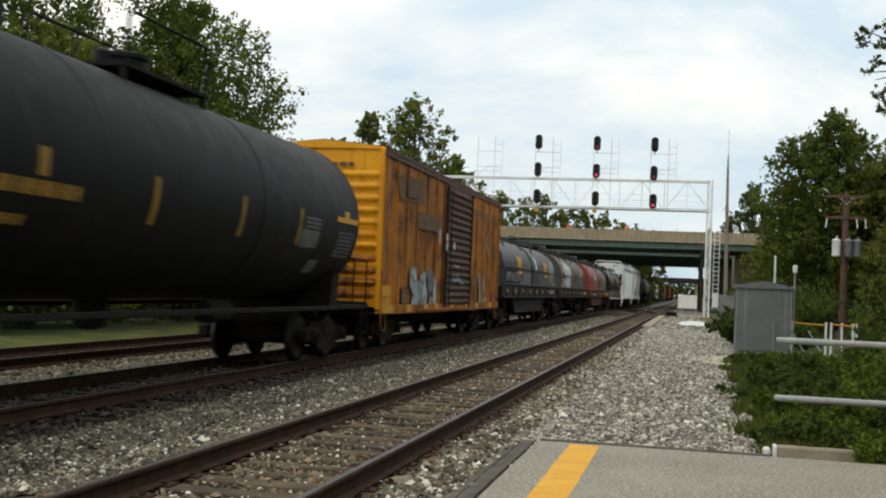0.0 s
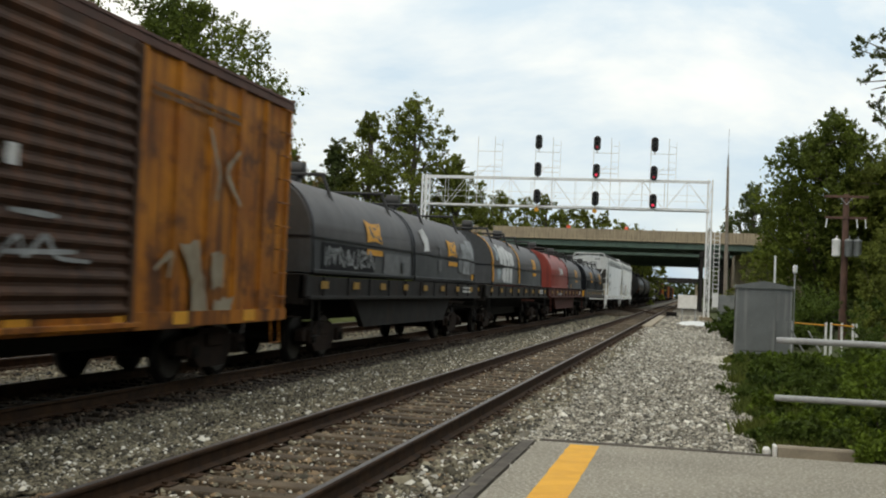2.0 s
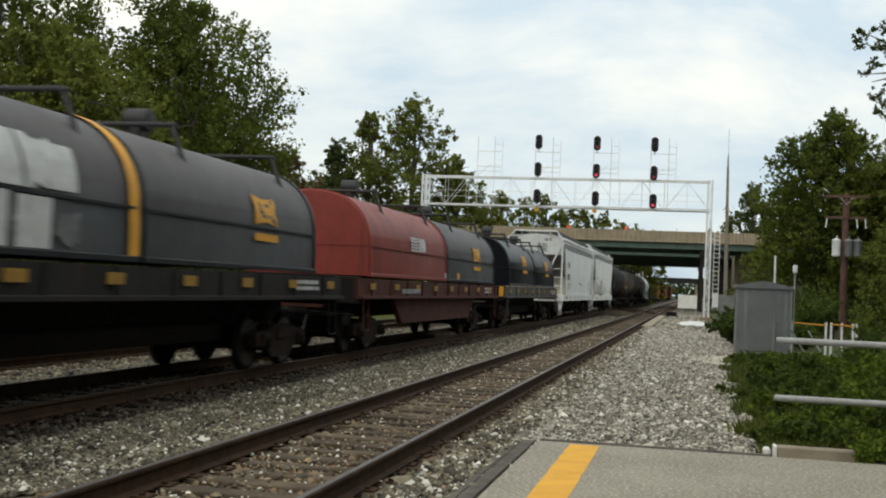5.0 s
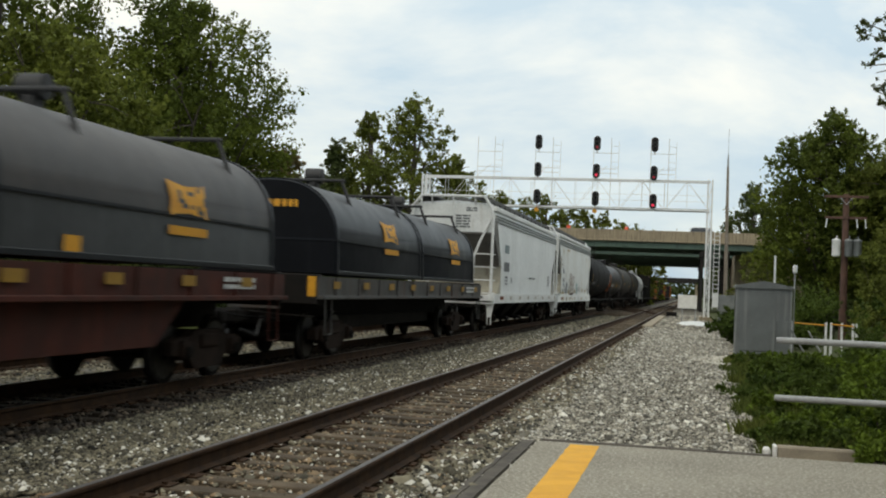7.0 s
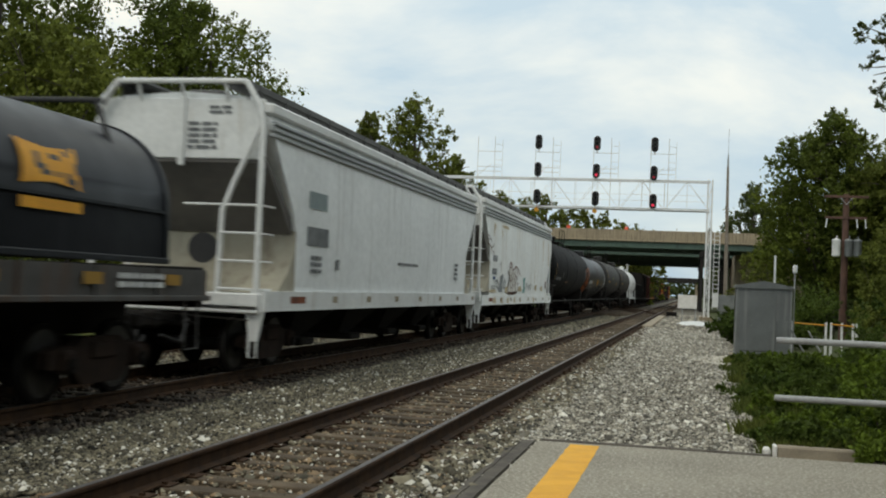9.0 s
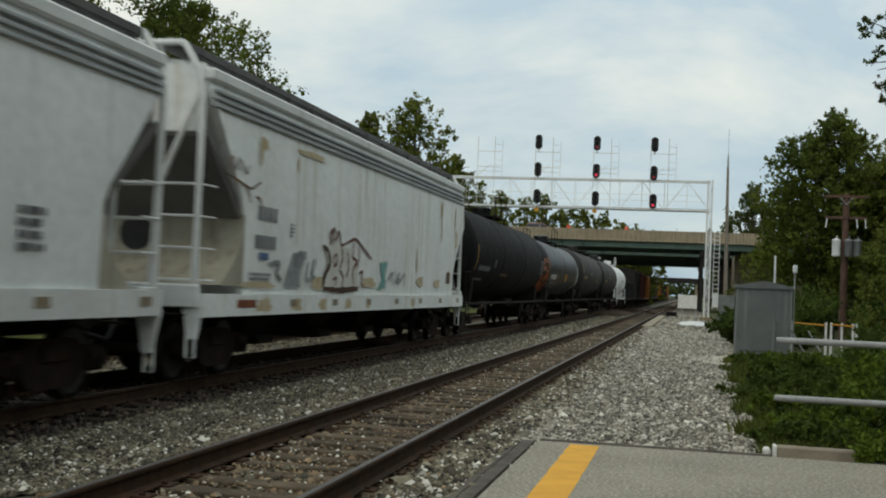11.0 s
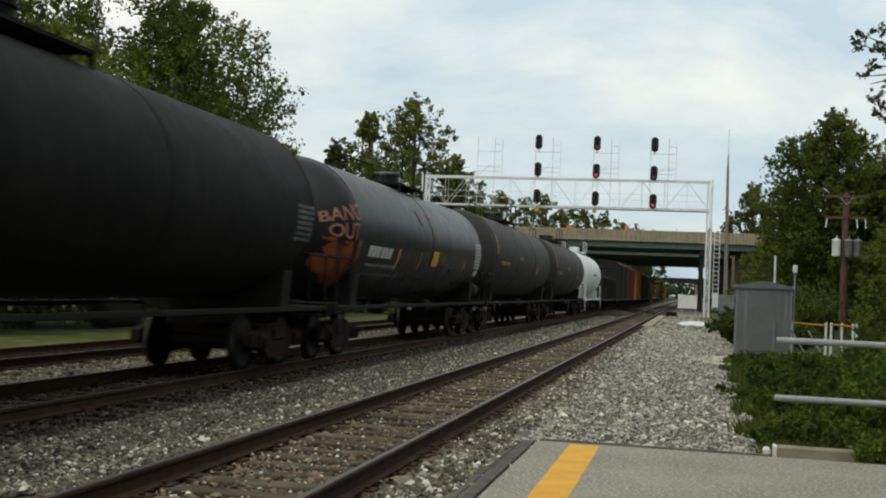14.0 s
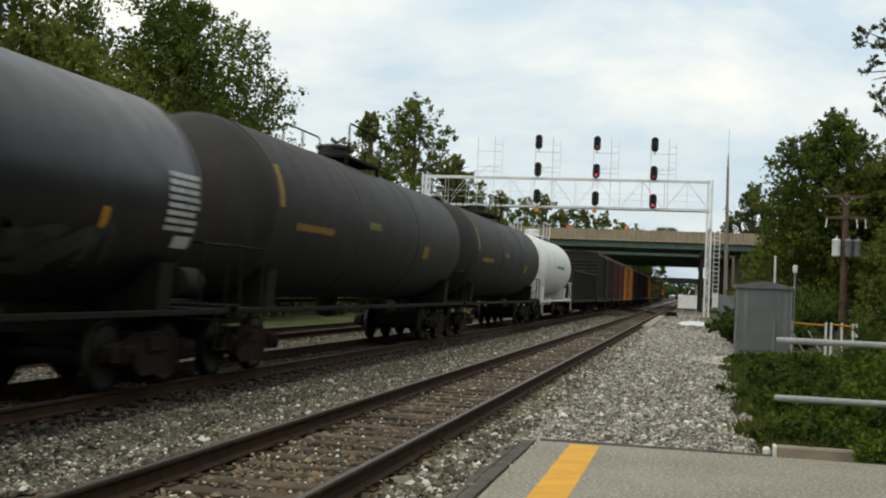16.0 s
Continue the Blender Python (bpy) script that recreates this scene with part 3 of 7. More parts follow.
def tree(x, y, h, r, seed, material, label, bare=0.25, count=9000, size=0.3, lobes=12, name="tree", group="", lean=(0, 0), gap=0.12):
    rng = random.Random(seed)
    base = height(x) - 0.1
    root = thing(name, label, "tree", pose(x, y, base), group)
    s = Shape()
    top = Vector((lean[0], lean[1], h * 0.86))
    tr = 0.022 * h
    path = [Vector((0, 0, 0)).lerp(top, k / 6) + Vector((rng.uniform(-.1, .1), rng.uniform(-.1, .1), 0)) * (h / 10 if k else 0) for k in range(7)]
    s.tube(path, [tr * (1.25 if k == 0 else 1) * (1 - 0.14 * k) for k in range(7)], 9)
    L = []
    for k in range(lobes):
        f = bare + (1 - bare) * (k + 0.5) / lobes
        a = k * 2.4 + rng.uniform(-0.5, 0.5)
        prof = math.sin(math.pi * min(1, 0.16 + 0.86 * (f - bare) / (1 - bare))) ** 0.6
        reach = r * prof * rng.uniform(0.45, 0.8)
        c = Vector((math.cos(a) * reach + lean[0] * f, math.sin(a) * reach + lean[1] * f, h * f * 0.93))
        q = r * rng.uniform(0.36, 0.55) * (0.55 + 0.45 * prof)
        L.append((c.x, c.y, c.z, q, q, q * rng.uniform(0.7, 1.0)))
        st = path[max(1, min(5, int(f * 6) - 1))]
        mid = st.lerp(c, 0.5) + Vector((0, 0, -0.06 * h * 0.5))
        s.tube([st, mid, c], [tr * 0.42, tr * 0.28, tr * 0.1], 6)
        for _ in range(3):
            e = c + Vector((rng.uniform(-1, 1), rng.uniform(-1, 1), rng.uniform(-.4, 1))) * q * 0.9
            s.tube([c, c.lerp(e, 0.5) + Vector((0, 0, .1)), e], [tr * 0.13, tr * 0.09, tr * 0.04], 5)
    L.append((lean[0] * 0.9, lean[1] * 0.9, h * 0.9, r * 0.3, r * 0.3, h * 0.1))
    part("trunk", s, M_BARK, root, "grey-brown trunk and limbs")
    crown("crown", L, int(count * 3.6), size * 0.62, material, root, seed, "crown of " + label.split(" with ")[0], gap)
    return root


def shrub(x, y, r, h, seed, material, label, count=1500, size=0.1, name="shrub", z=None):
    rng = random.Random(seed)
    root = thing(name, label, "shrub", pose(x, y, (height(x) if z is None else z) - 0.05), "wayside shrubs")
    s, L = Shape(), []
    for k in range(6):
        a, q = rng.uniform(0, 6.28), rng.uniform(0.1, 0.75)
        c = (math.cos(a) * r * q, math.sin(a) * r * q, h * rng.uniform(0.3, 0.72))
        L.append((*c, r * 0.5, r * 0.5, h * 0.32))
        s.tube([(c[0] * 0.3, c[1] * 0.3, 0), (c[0] * 0.8, c[1] * 0.8, c[2] * 0.6), c], [0.02, 0.014, 0.006], 5)
    part("stem", s, M_BARK, root)
    crown("foliage", L, count, size, material, root, seed, gap=0.0)
    return root


def build_trees():
    # beyond the far track, beside the lawn
    tree(-21.5, 45, 13.9, 5.5, 11, M_LEAF_A, "tall full green maple with a broad crown", 0.12, 25000, 0.225, 34, gap=-0.02)
    tree(-28.5, 42, 17.5, 6.0, 12, M_LEAF_A, "tall dense green tree beside the lawn", 0.12, 18000, 0.25, 28, gap=-0.1)
    tree(-20.0, 32, 9.6, 4.2, 13, M_LEAF_C, "lighter green tree with a loose crown", 0.12, 9500, 0.23, 18, gap=-0.05)
    tree(-19.3, 52, 8.2, 2.6, 14, M_LEAF_D, "small tree with browning leaves", 0.2, 3500, 0.25, 12)
    tree(-26.0, 56, 11.5, 5.0, 15, M_LEAF_B, "dark green tree with dense leaves", 0.08, 7000, 0.35, 14)
    tree(-30.6, 96, 14.3, 3.4, 16, M_LEAF_B, "dark green tree far beyond the lawn", 0.1, 5000, 0.4, 16)
    tree(-27.3, 95, 17.2, 3.6, 17, M_LEAF_C, "slender green tree with a gappy crown", 0.12, 5000, 0.36, 16, gap=0.16)
    tree(-23.3, 94, 18.0, 4.8, 18, M_LEAF_C, "tall slender green tree with a ragged top", 0.12, 7000, 0.36, 20, gap=0.16)
    tree(-25.2, 98, 9.5, 4.2, 34, M_LEAF_C, "low green tree among taller ones", 0.04, 5000, 0.36, 16)
    tree(-20.0, 97, 13.2, 3.4, 19, M_LEAF_C, "green tree behind the signal bridge", 0.08, 4500, 0.36, 14)
    tree(-22.5, 62, 7.4, 3.8, 20, M_LEAF_C, "low light green tree", 0.04, 6000, 0.3, 14)
    tree(-18.6, 66, 6.2, 3.0, 30, M_LEAF_C, "low light green tree by the track", 0.04, 5000, 0.28, 14)
    # distant trees use the lighter leaf colour to stand for haze
    for k, (x, y, h) in enumerate([(-38, 178, 20), (-33.5, 182, 19), (-29.5, 178, 18), (-26, 182, 17), (-22.8, 180, 17.2), (-19.8, 183, 16), (-16.5, 180, 15.4), (-13.4, 184, 14.8), (-10.6, 186, 13.6), (-7.8, 190, 12.8)]):
        tree(x, y, h, 4.6, 40 + k, M_LEAF_C, "distant green tree behind the overpass", 0.1, 1900, 0.6, 16, group="distant trees")
    for k, (x, y, h) in enumerate([(-15, 230, 10), (-16, 260, 12), (-17, 300, 13), (4.5, 215, 8), (6, 250, 10), (5.5, 300, 11), (8, 200, 8.5), (-18, 350, 14), (7, 360, 13)]):
        tree(x, y, h, 3.6, 60 + k, M_LEAF_B, "distant dark green tree along the line", 0.05, 1200, 0.7, 10, group="distant trees")
    # right-hand wood
    tree(7.6, 68, 12.7, 4.2, 21, M_LEAF_A, "tall green tree at the wood's edge", 0.26, 14000, 0.26, 26, gap=-0.02)
    tree(10.6, 66, 10.9, 3.6, 35, M_LEAF_C, "rounded green tree at the wood's edge", 0.2, 8000, 0.27, 20, gap=0.0)
    tree(8.4, 176, 19.5, 5.6, 22, M_LEAF_B, "dark green tree behind the overpass", 0.1, 3500, 0.55, 18)
    tree(14.5, 182, 21.5, 6.0, 32, M_LEAF_B, "tall dark green tree behind the overpass", 0.1, 3000, 0.6, 16)
    tree(12.4, 60, 11.2, 4.2, 23, M_LEAF_C, "dense green tree in the wood", 0.06, 8000, 0.28, 20)
    tree(9.9, 44, 7.9, 2.7, 24, M_LEAF_C, "green tree over the wayside brush", 0.05, 7000, 0.22, 18)
    tree(9.2, 58, 4.8, 2.1, 25, M_LEAF_C, "low light green tree", 0.03, 4500, 0.2, 14)
    tree(7.2, 40, 4.0, 1.7, 26, M_LEAF_C, "light green sapling in the brush", 0.03, 5000, 0.17, 14)
    tree(5.5, 90, 6.2, 2.9, 27, M_LEAF_C, "light green young tree", 0.03, 3500, 0.24, 12)
    tree(6.4, 31, 3.6, 1.5, 28, M_LEAF_D, "brownish young tree in the brush", 0.03, 4000, 0.14, 14)
    tree(14.5, 92, 13, 4.6, 29, M_LEAF_B, "dark green tree in the wood", 0.05, 5000, 0.4, 16)
    tree(10.8, 84, 8.8, 3.2, 31, M_LEAF_B, "dark green tree close to the overpass", 0.04, 4500, 0.36, 16)
    tree(8.3, 78, 4.2, 2.2, 33, M_LEAF_B, "low dark green tree in the wood", 0.03, 3500, 0.3, 12)
    # unseen trees added beside and behind the platform to darken the train's near side
    for k, y in enumerate((-22, -14, -6, 1, 8, 15, 22, 29)):
        tree(10.6 + (k % 3), y, 14.5 + (k * 5 % 4), 5.0, 130 + k, M_LEAF_B, "unseen dark green tree added to shade the train's side", 0.05, 900, 0.95, 16, group="trees beside the platform")
    # tree line that closes the far distance
    rs = np.random.RandomState(4)
    lobes = [(x, 640 + rs.uniform(-20, 20), rs.uniform(2.5, 6), 9, 9, rs.uniform(3, 5.5)) for x in np.arange(-260, 300, 9.0)]
    ob = crown("far_wood", lobes, 26000, 1.7, M_LEAF_B, None, 9, gap=-0.3)
    tagged(ob, "low dark green wood closing the far distance", "wood", kind="stuff")


def build_weeds():
    rng = random.Random(5)
    k = 0
    for y in [13.6, 14.6, 15.8, 17.2, 18.8, 20.6, 22.6, 25, 27.5, 30.5, 33.5]:
        for x in [1.3, 1.9, 2.6, 3.4, 4.4, 5.6]:
            if x > 0.2 * y + 0.8:
                continue
            k += 1
            px = (x + 0.02 * (y - 13)) / y
            h = (0.5 if px < 0.142 else 1.25) * rng.uniform(0.75, 1.15)
            near = y < 18
            shrub(x + rng.uniform(-.25, .25) + 0.02 * (y - 13), y + rng.uniform(-.4, .4), 0.62 + 0.05 * (y - 13) / 4, h, 100 + k,
                  M_WEED2 if rng.random() < (0.75 if y < 17 and x < 3 else 0.25) else M_WEED, "bushy green weeds at the gravel's edge", 3600 if near else 1800, 0.05 if near else 0.075)
    for k in range(13):
        shrub(-18.9 - 0.5 * (k % 3), 17 + 3.4 * k, 2.3, 2.2 + 0.4 * (k % 4), 500 + k, M_LEAF_B, "dark hedge bush beyond the lawn", 2600, 0.2)
    for k, (x, y, r, h) in enumerate([(2.2, 45, 1.0, 1.3), (1.9, 49, 1.1, 1.3), (2.3, 55, 1.2, 1.6), (3.6, 46, 1.0, 1.3), (6.0, 35, 1.1, 1.8), (6.4, 42, 1.4, 2.1), (2.7, 62, 1.1, 1.4), (4.8, 49, 1.3, 2.0), (4.2, 68, 1.5, 2.6), (5.6, 55, 1.5, 2.8), (6.4, 64, 1.6, 3.0)]):
        shrub(x, y, r, h, 300 + k, M_WEED, "leafy green bush by the line", 3600, 0.1)


def build_grass():
    """Blades and stalks that fringe the weeds along the gravel."""
    rs = np.random.RandomState(21)
    n = 7000
    y = 13.3 + 20.5 * rs.uniform(0, 1, n) ** 1.7
    edge = 0.86 + 0.012 * (y - 13.3) + 0.16 * np.sin(y * 1.9) + 0.1 * np.sin(y * 4.7)
    x = edge + np.abs(rs.normal(0, 0.34, n)) - 0.1 * rs.uniform(0, 1, n)
    h = rs.uniform(0.1, 0.4, n) * (0.6 + 0.5 * np.clip((x - edge) / 0.8, 0, 1))
    z = np.array([height(v) for v in x]) - 0.03
    a = rs.uniform(0, 6.283, n)
    lean = rs.uniform(0.1, 0.6, n) * h
    w = rs.uniform(0.006, 0.016, n)
    dx, dy = np.cos(a), np.sin(a)
    P = np.stack([np.stack([x - dy * w, y + dx * w, z], -1), np.stack([x + dy * w, y - dx * w, z], -1),
                  np.stack([x + dx * lean * 0.4 + dy * w * 0.7, y + dy * lean * 0.4 - dx * w * 0.7, z + h * 0.65], -1),
                  np.stack([x + dx * lean, y + dy * lean, z + h], -1)], 1).reshape(-1, 3)
    k = 4 * np.arange(n)[:, None]
    F = np.concatenate([k + np.array([0, 1, 2]), k + np.array([0, 2, 3])], 0)
    ob = new("grass", raw_mesh("grass", P, F, M_GRASS))
    tagged(ob, "thin green grass blades fringing the gravel", "grass", kind="stuff")


BRANCH_AT = (2.58, 15, 4.47)


def build_branch():
    root = thing("overhanging_branch", "leafy branch hanging in from a tree by the platform", "branch", pose(*BRANCH_AT))
    s = Shape()
    tips = [(-0.62, 0.1, 0.34), (-0.5, 0, 0.05), (-0.48, -.1, -0.2), (-0.3, .1, -0.55), (-0.2, 0, 0.2), (-.35, 0, .5), (-.56, .04, .44), (-.42, -.05, .26), (-.54, .05, -.08), (-.4, 0, -.34), (-.34, .05, -.46), (-.2, 0, -.2)]
    for t in tips:
        s.tube([(1.2, 0, 0.35), (0.25, 0, 0.12), (t[0] * .5, t[1], t[2] * .7), t], [0.03, 0.018, 0.01, 0.004], 6)
    part("twig", s, M_BARK, root)
    crown("leaves", [(*t, 0.12, 0.12, 0.09) for t in tips] + [(0.4, 0, .2, .4, .3, .4)], 3000, 0.034, M_LEAF_B, root, 77, gap=0.0)
    # the trunk that carries it, outside the view
    t = Shape()
    t.tube([(3.2, 0, -4.95), (3.1, 0, -2), (3.0, 0, 0.2), (1.2, 0, 0.35)], [0.2, 0.16, 0.1, 0.03], 9)
    part("trunk", t, M_BARK, root)
    return root

# ---- overpass and signals ----
def build_overpass():
    Y = 140
    root = thing("overpass", "concrete road bridge on green steel girders over the tracks", "bridge", kind="structure")
    s = Shape()
    s.box(-400, 260, Y, Y + 0.35, 7.95, 9.18, 0.03)
    s.box(-400, 260, Y - 0.12, Y + 0.5, 7.8, 7.98, 0.03)
    for i in range(46):
        s.box(-74 + 2.9 * i, -73.95 + 2.9 * i, Y - 0.02, Y, 8.0, 9.16)
    part("parapet", s, M_CONC, root, "weathered tan concrete parapet")
    s = Shape()
    s.box(-400, 260, Y + 11, Y + 11.35, 7.95, 9.0, 0.03)
    part("parapet", s, M_CONC, root, "weathered tan concrete parapet")
    s = Shape()
    s.box(-400, 260, Y + 0.4, Y + 11, 7.5, 8.05)
    part("deck", s, M_CONC, root, "concrete road deck")
    for k, (dy, top, bot) in enumerate([(0.35, 7.74, 7.12), (3.0, 7.5, 6.95), (5.6, 7.5, 6.95), (8.2, 7.5, 6.95), (10.6, 7.5, 6.95), (20.4, 7.55, 6.9), (23.0, 7.5, 6.3), (25.6, 7.5, 5.9), (28.2, 7.5, 5.8), (30.6, 7.5, 5.7)]):
        s = Shape()
        s.box(-400, 260, Y + dy, Y + dy + 0.03, bot, top)
        s.box(-400, 260, Y + dy - 0.2, Y + dy + 0.23, bot - 0.04, bot)
        s.box(-400, 260, Y + dy - 0.2, Y + dy + 0.23, top - 0.04, top)
        for i in range(60):
            s.box(-74 + 2.2 * i, -73.98 + 2.2 * i, Y + dy - 0.15, Y + dy + 0.18, bot, top)
        part("girder", s, M_GIRD, root, "green painted steel girder")
    s = Shape()
    s.box(-400, 260, Y + 20, Y + 31, 7.52, 9.0, 0.05)
    part("deck", s, M_CONC, root, "second concrete road deck")
    for x in (1.05, 3.95, 16, -19.5, -34):
        for y0 in (0.2, 20.0):
            s = Shape()
            s.box(x - 0.3, x + 0.3, Y + y0, Y + y0 + 11, 6.2 if y0 < 1 else 5.2, 6.9 if y0 < 1 else 5.66, 0.05)
            part("pier_cap", s, M_FRAMEG, root, "dark steel pier cap")
            for dy in (0.4, 5.6, 10.4):
                c = Shape()
                c.box(x - 0.19, x + 0.19, Y + y0 + dy - 0.2, Y + y0 + dy + 0.2, -0.4, 6.22 if y0 < 1 else 5.22, 0.03)
                part("column", c, M_FRAMEG, root, "dark steel bridge column")
    for x0, x1 in ((5.2, 260), (-400, -24)):
        s = Shape()
        s.box(x0, x1, Y + 9.0, Y + 31, -0.4, 7.0, 0.05)
        part("abutment", s, M_CONC, root, "concrete abutment in the shade")
    for i, x in enumerate([-22, -18.5, -14.5, -10.2, -6.5, -2.0, 1.5, 4.6, 8.0]):
        s = Shape()
        s.tube([(x, Y + 0.17, 9.15), (x, Y + 0.17, 9.48)], 0.05, 6)
        part("rail_post", s, M_GALV, root)
    for x in (-15.0, -8.0, 11.3):
        s = Shape()
        s.lathe("z", [(8.05, 0.4), (8.15, 0.42), (8.2, 0.29), (9.4, 0.23), (9.55, 0.2), (9.57, 0.08)], 12, (x, Y + 0.75, 0))
        single("traffic_drum", s, M_ORANGEDRUM, "orange plastic traffic drum behind the bridge parapet", "traffic drum", group="drums on the bridge")
    # the next bridge down the line
    far = thing("far_overpass", "dark bridge far down the railway line", "bridge", kind="structure")
    s = Shape()
    s.box(-60, 60, 430, 440, 6.2, 8.0, 0.1)
    part("deck", s, M_FRAMEG, far)
    for x in (-14, 2):
        s = Shape()
        s.box(x - 0.8, x + 0.8, 431, 439, -0.4, 6.25, 0.05)
        part("pier", s, M_CONC, far)


VEHICLES = []
M_GLASS = mat("dark_car_glass", (0.02, 0.024, 0.028), (0.03, 0.034, 0.038), 4, 0.15, spec=0.6)
M_TYRE = mat("tyre_rubber", (0.018, 0.018, 0.018), (0.026, 0.026, 0.026), 8, 0.9)
M_CARDARK = mat("dark_car_paint", (0.035, 0.037, 0.042), (0.045, 0.046, 0.05), 2, 0.35)
M_CARRED = mat("maroon_car_paint", (0.16, 0.06, 0.045), (0.13, 0.05, 0.04), 2, 0.35)
M_CARPALE = mat("silver_car_paint", (0.50, 0.51, 0.52), (0.44, 0.45, 0.46), 2, 0.35, 0.3)
M_TAIL = mat("tail_lamp_red", (0.35, 0.02, 0.02), None, 4, 0.3)


def road_car(label, paint, t0, x0, speed):
    """A tall estate car on the bridge, nose along +x; it passes x0 at the time t0."""
    root = thing("road_car", label, "car", pose(x0 - speed * t0, 142.0, 8.05), "cars on the bridge")
    VEHICLES.append((root, t0, x0, speed))
    s = Shape()
    lower = [(-2.3, 0.3), (-2.32, 0.75), (-2.25, 1.02), (0.85, 1.05), (2.0, 0.92), (2.3, 0.7), (2.3, 0.32)]
    s.loft([[(x, y, z) for x, z in lower] for y in (-0.88, -0.8, 0.8, 0.88)])
    body = part("body", s, paint, root, "painted car body")
    s = Shape()
    s.loft([[(-2.2, -0.84, 1.0), (0.95, -0.84, 1.0), (0.95, 0.84, 1.0), (-2.2, 0.84, 1.0)], [(-1.95, -0.7, 1.58), (0.1, -0.7, 1.6), (0.1, 0.7, 1.6), (-1.95, 0.7, 1.58)]])
    part("cabin_glass", s, M_GLASS, root, "dark tinted windows")
    s = Shape()
    s.loft([[(-2.0, -0.73, 1.56), (0.14, -0.73, 1.58), (0.14, 0.73, 1.58), (-2.0, 0.73, 1.56)], [(-1.85, -0.6, 1.72), (-0.15, -0.6, 1.74), (-0.15, 0.6, 1.74), (-1.85, 0.6, 1.72)]])
    part("roof", s, paint, root, "painted roof")
    for y in (-0.84, 0.84):
        for x0_, x1_ in ((-2.15, -1.95), (-0.95, -0.85), (0.85, 0.1)):
            s = Shape()
            s.tube([(x0_, y, 1.02), (x1_, y * 0.845, 1.6)], 0.04, 6)
            part("pillar", s, paint, root)
    for x in (-1.45, 1.45):
        for y in (-0.8, 0.8):
            s = Shape()
            s.lathe("y", [(-0.1, 0.2), (-0.1, 0.31), (-0.07, 0.34), (0.07, 0.34), (0.1, 0.31), (0.1, 0.2)], 18)
            w = part("wheel", s, M_TYRE, root, "black tyre", at=pose(x, y, 0.34))
            s = Shape()
            s.lathe("y", [(-0.105, 0.05), (-0.102, 0.2), (0.102, 0.2), (0.105, 0.05)], 14)
            part("rim", s, M_GALV, w, "grey rim")
    for y in (-0.7, 0.7):
        s = Shape()
        s.box(-2.35, -2.25, y - 0.1, y + 0.1, 0.75, 0.98, 0.02)
        part("tail_lamp", s, M_TAIL, body, "red tail lamp")
        s = Shape()
        s.box(2.16, 2.3, y - 0.14, y + 0.14, 0.66, 0.8, 0.02)
        part("headlight", s, M_WHITE, body, "pale headlight")


def build_traffic():
    road_car("dark tall car crossing the bridge", M_CARDARK, 6.4, -11.6, 22.1)
    road_car("maroon tall car crossing the bridge", M_CARRED, 11.5, -7.0, 22.4)
    road_car("pale silver tall car crossing the bridge", M_CARPALE, 16.0, -2.4, 22.4)


M_KERB = mat("weathered_kerb", (0.34, 0.285, 0.21), (0.24, 0.20, 0.15), 3, 0.9, bump=0.3)
M_ORANGEDRUM = mat("orange_plastic", (0.85, 0.10, 0.03), (0.7, 0.08, 0.03), 4, 0.5)


def bar(s, a, b, r=0.035):
    s.tube([a, b], r, 6)


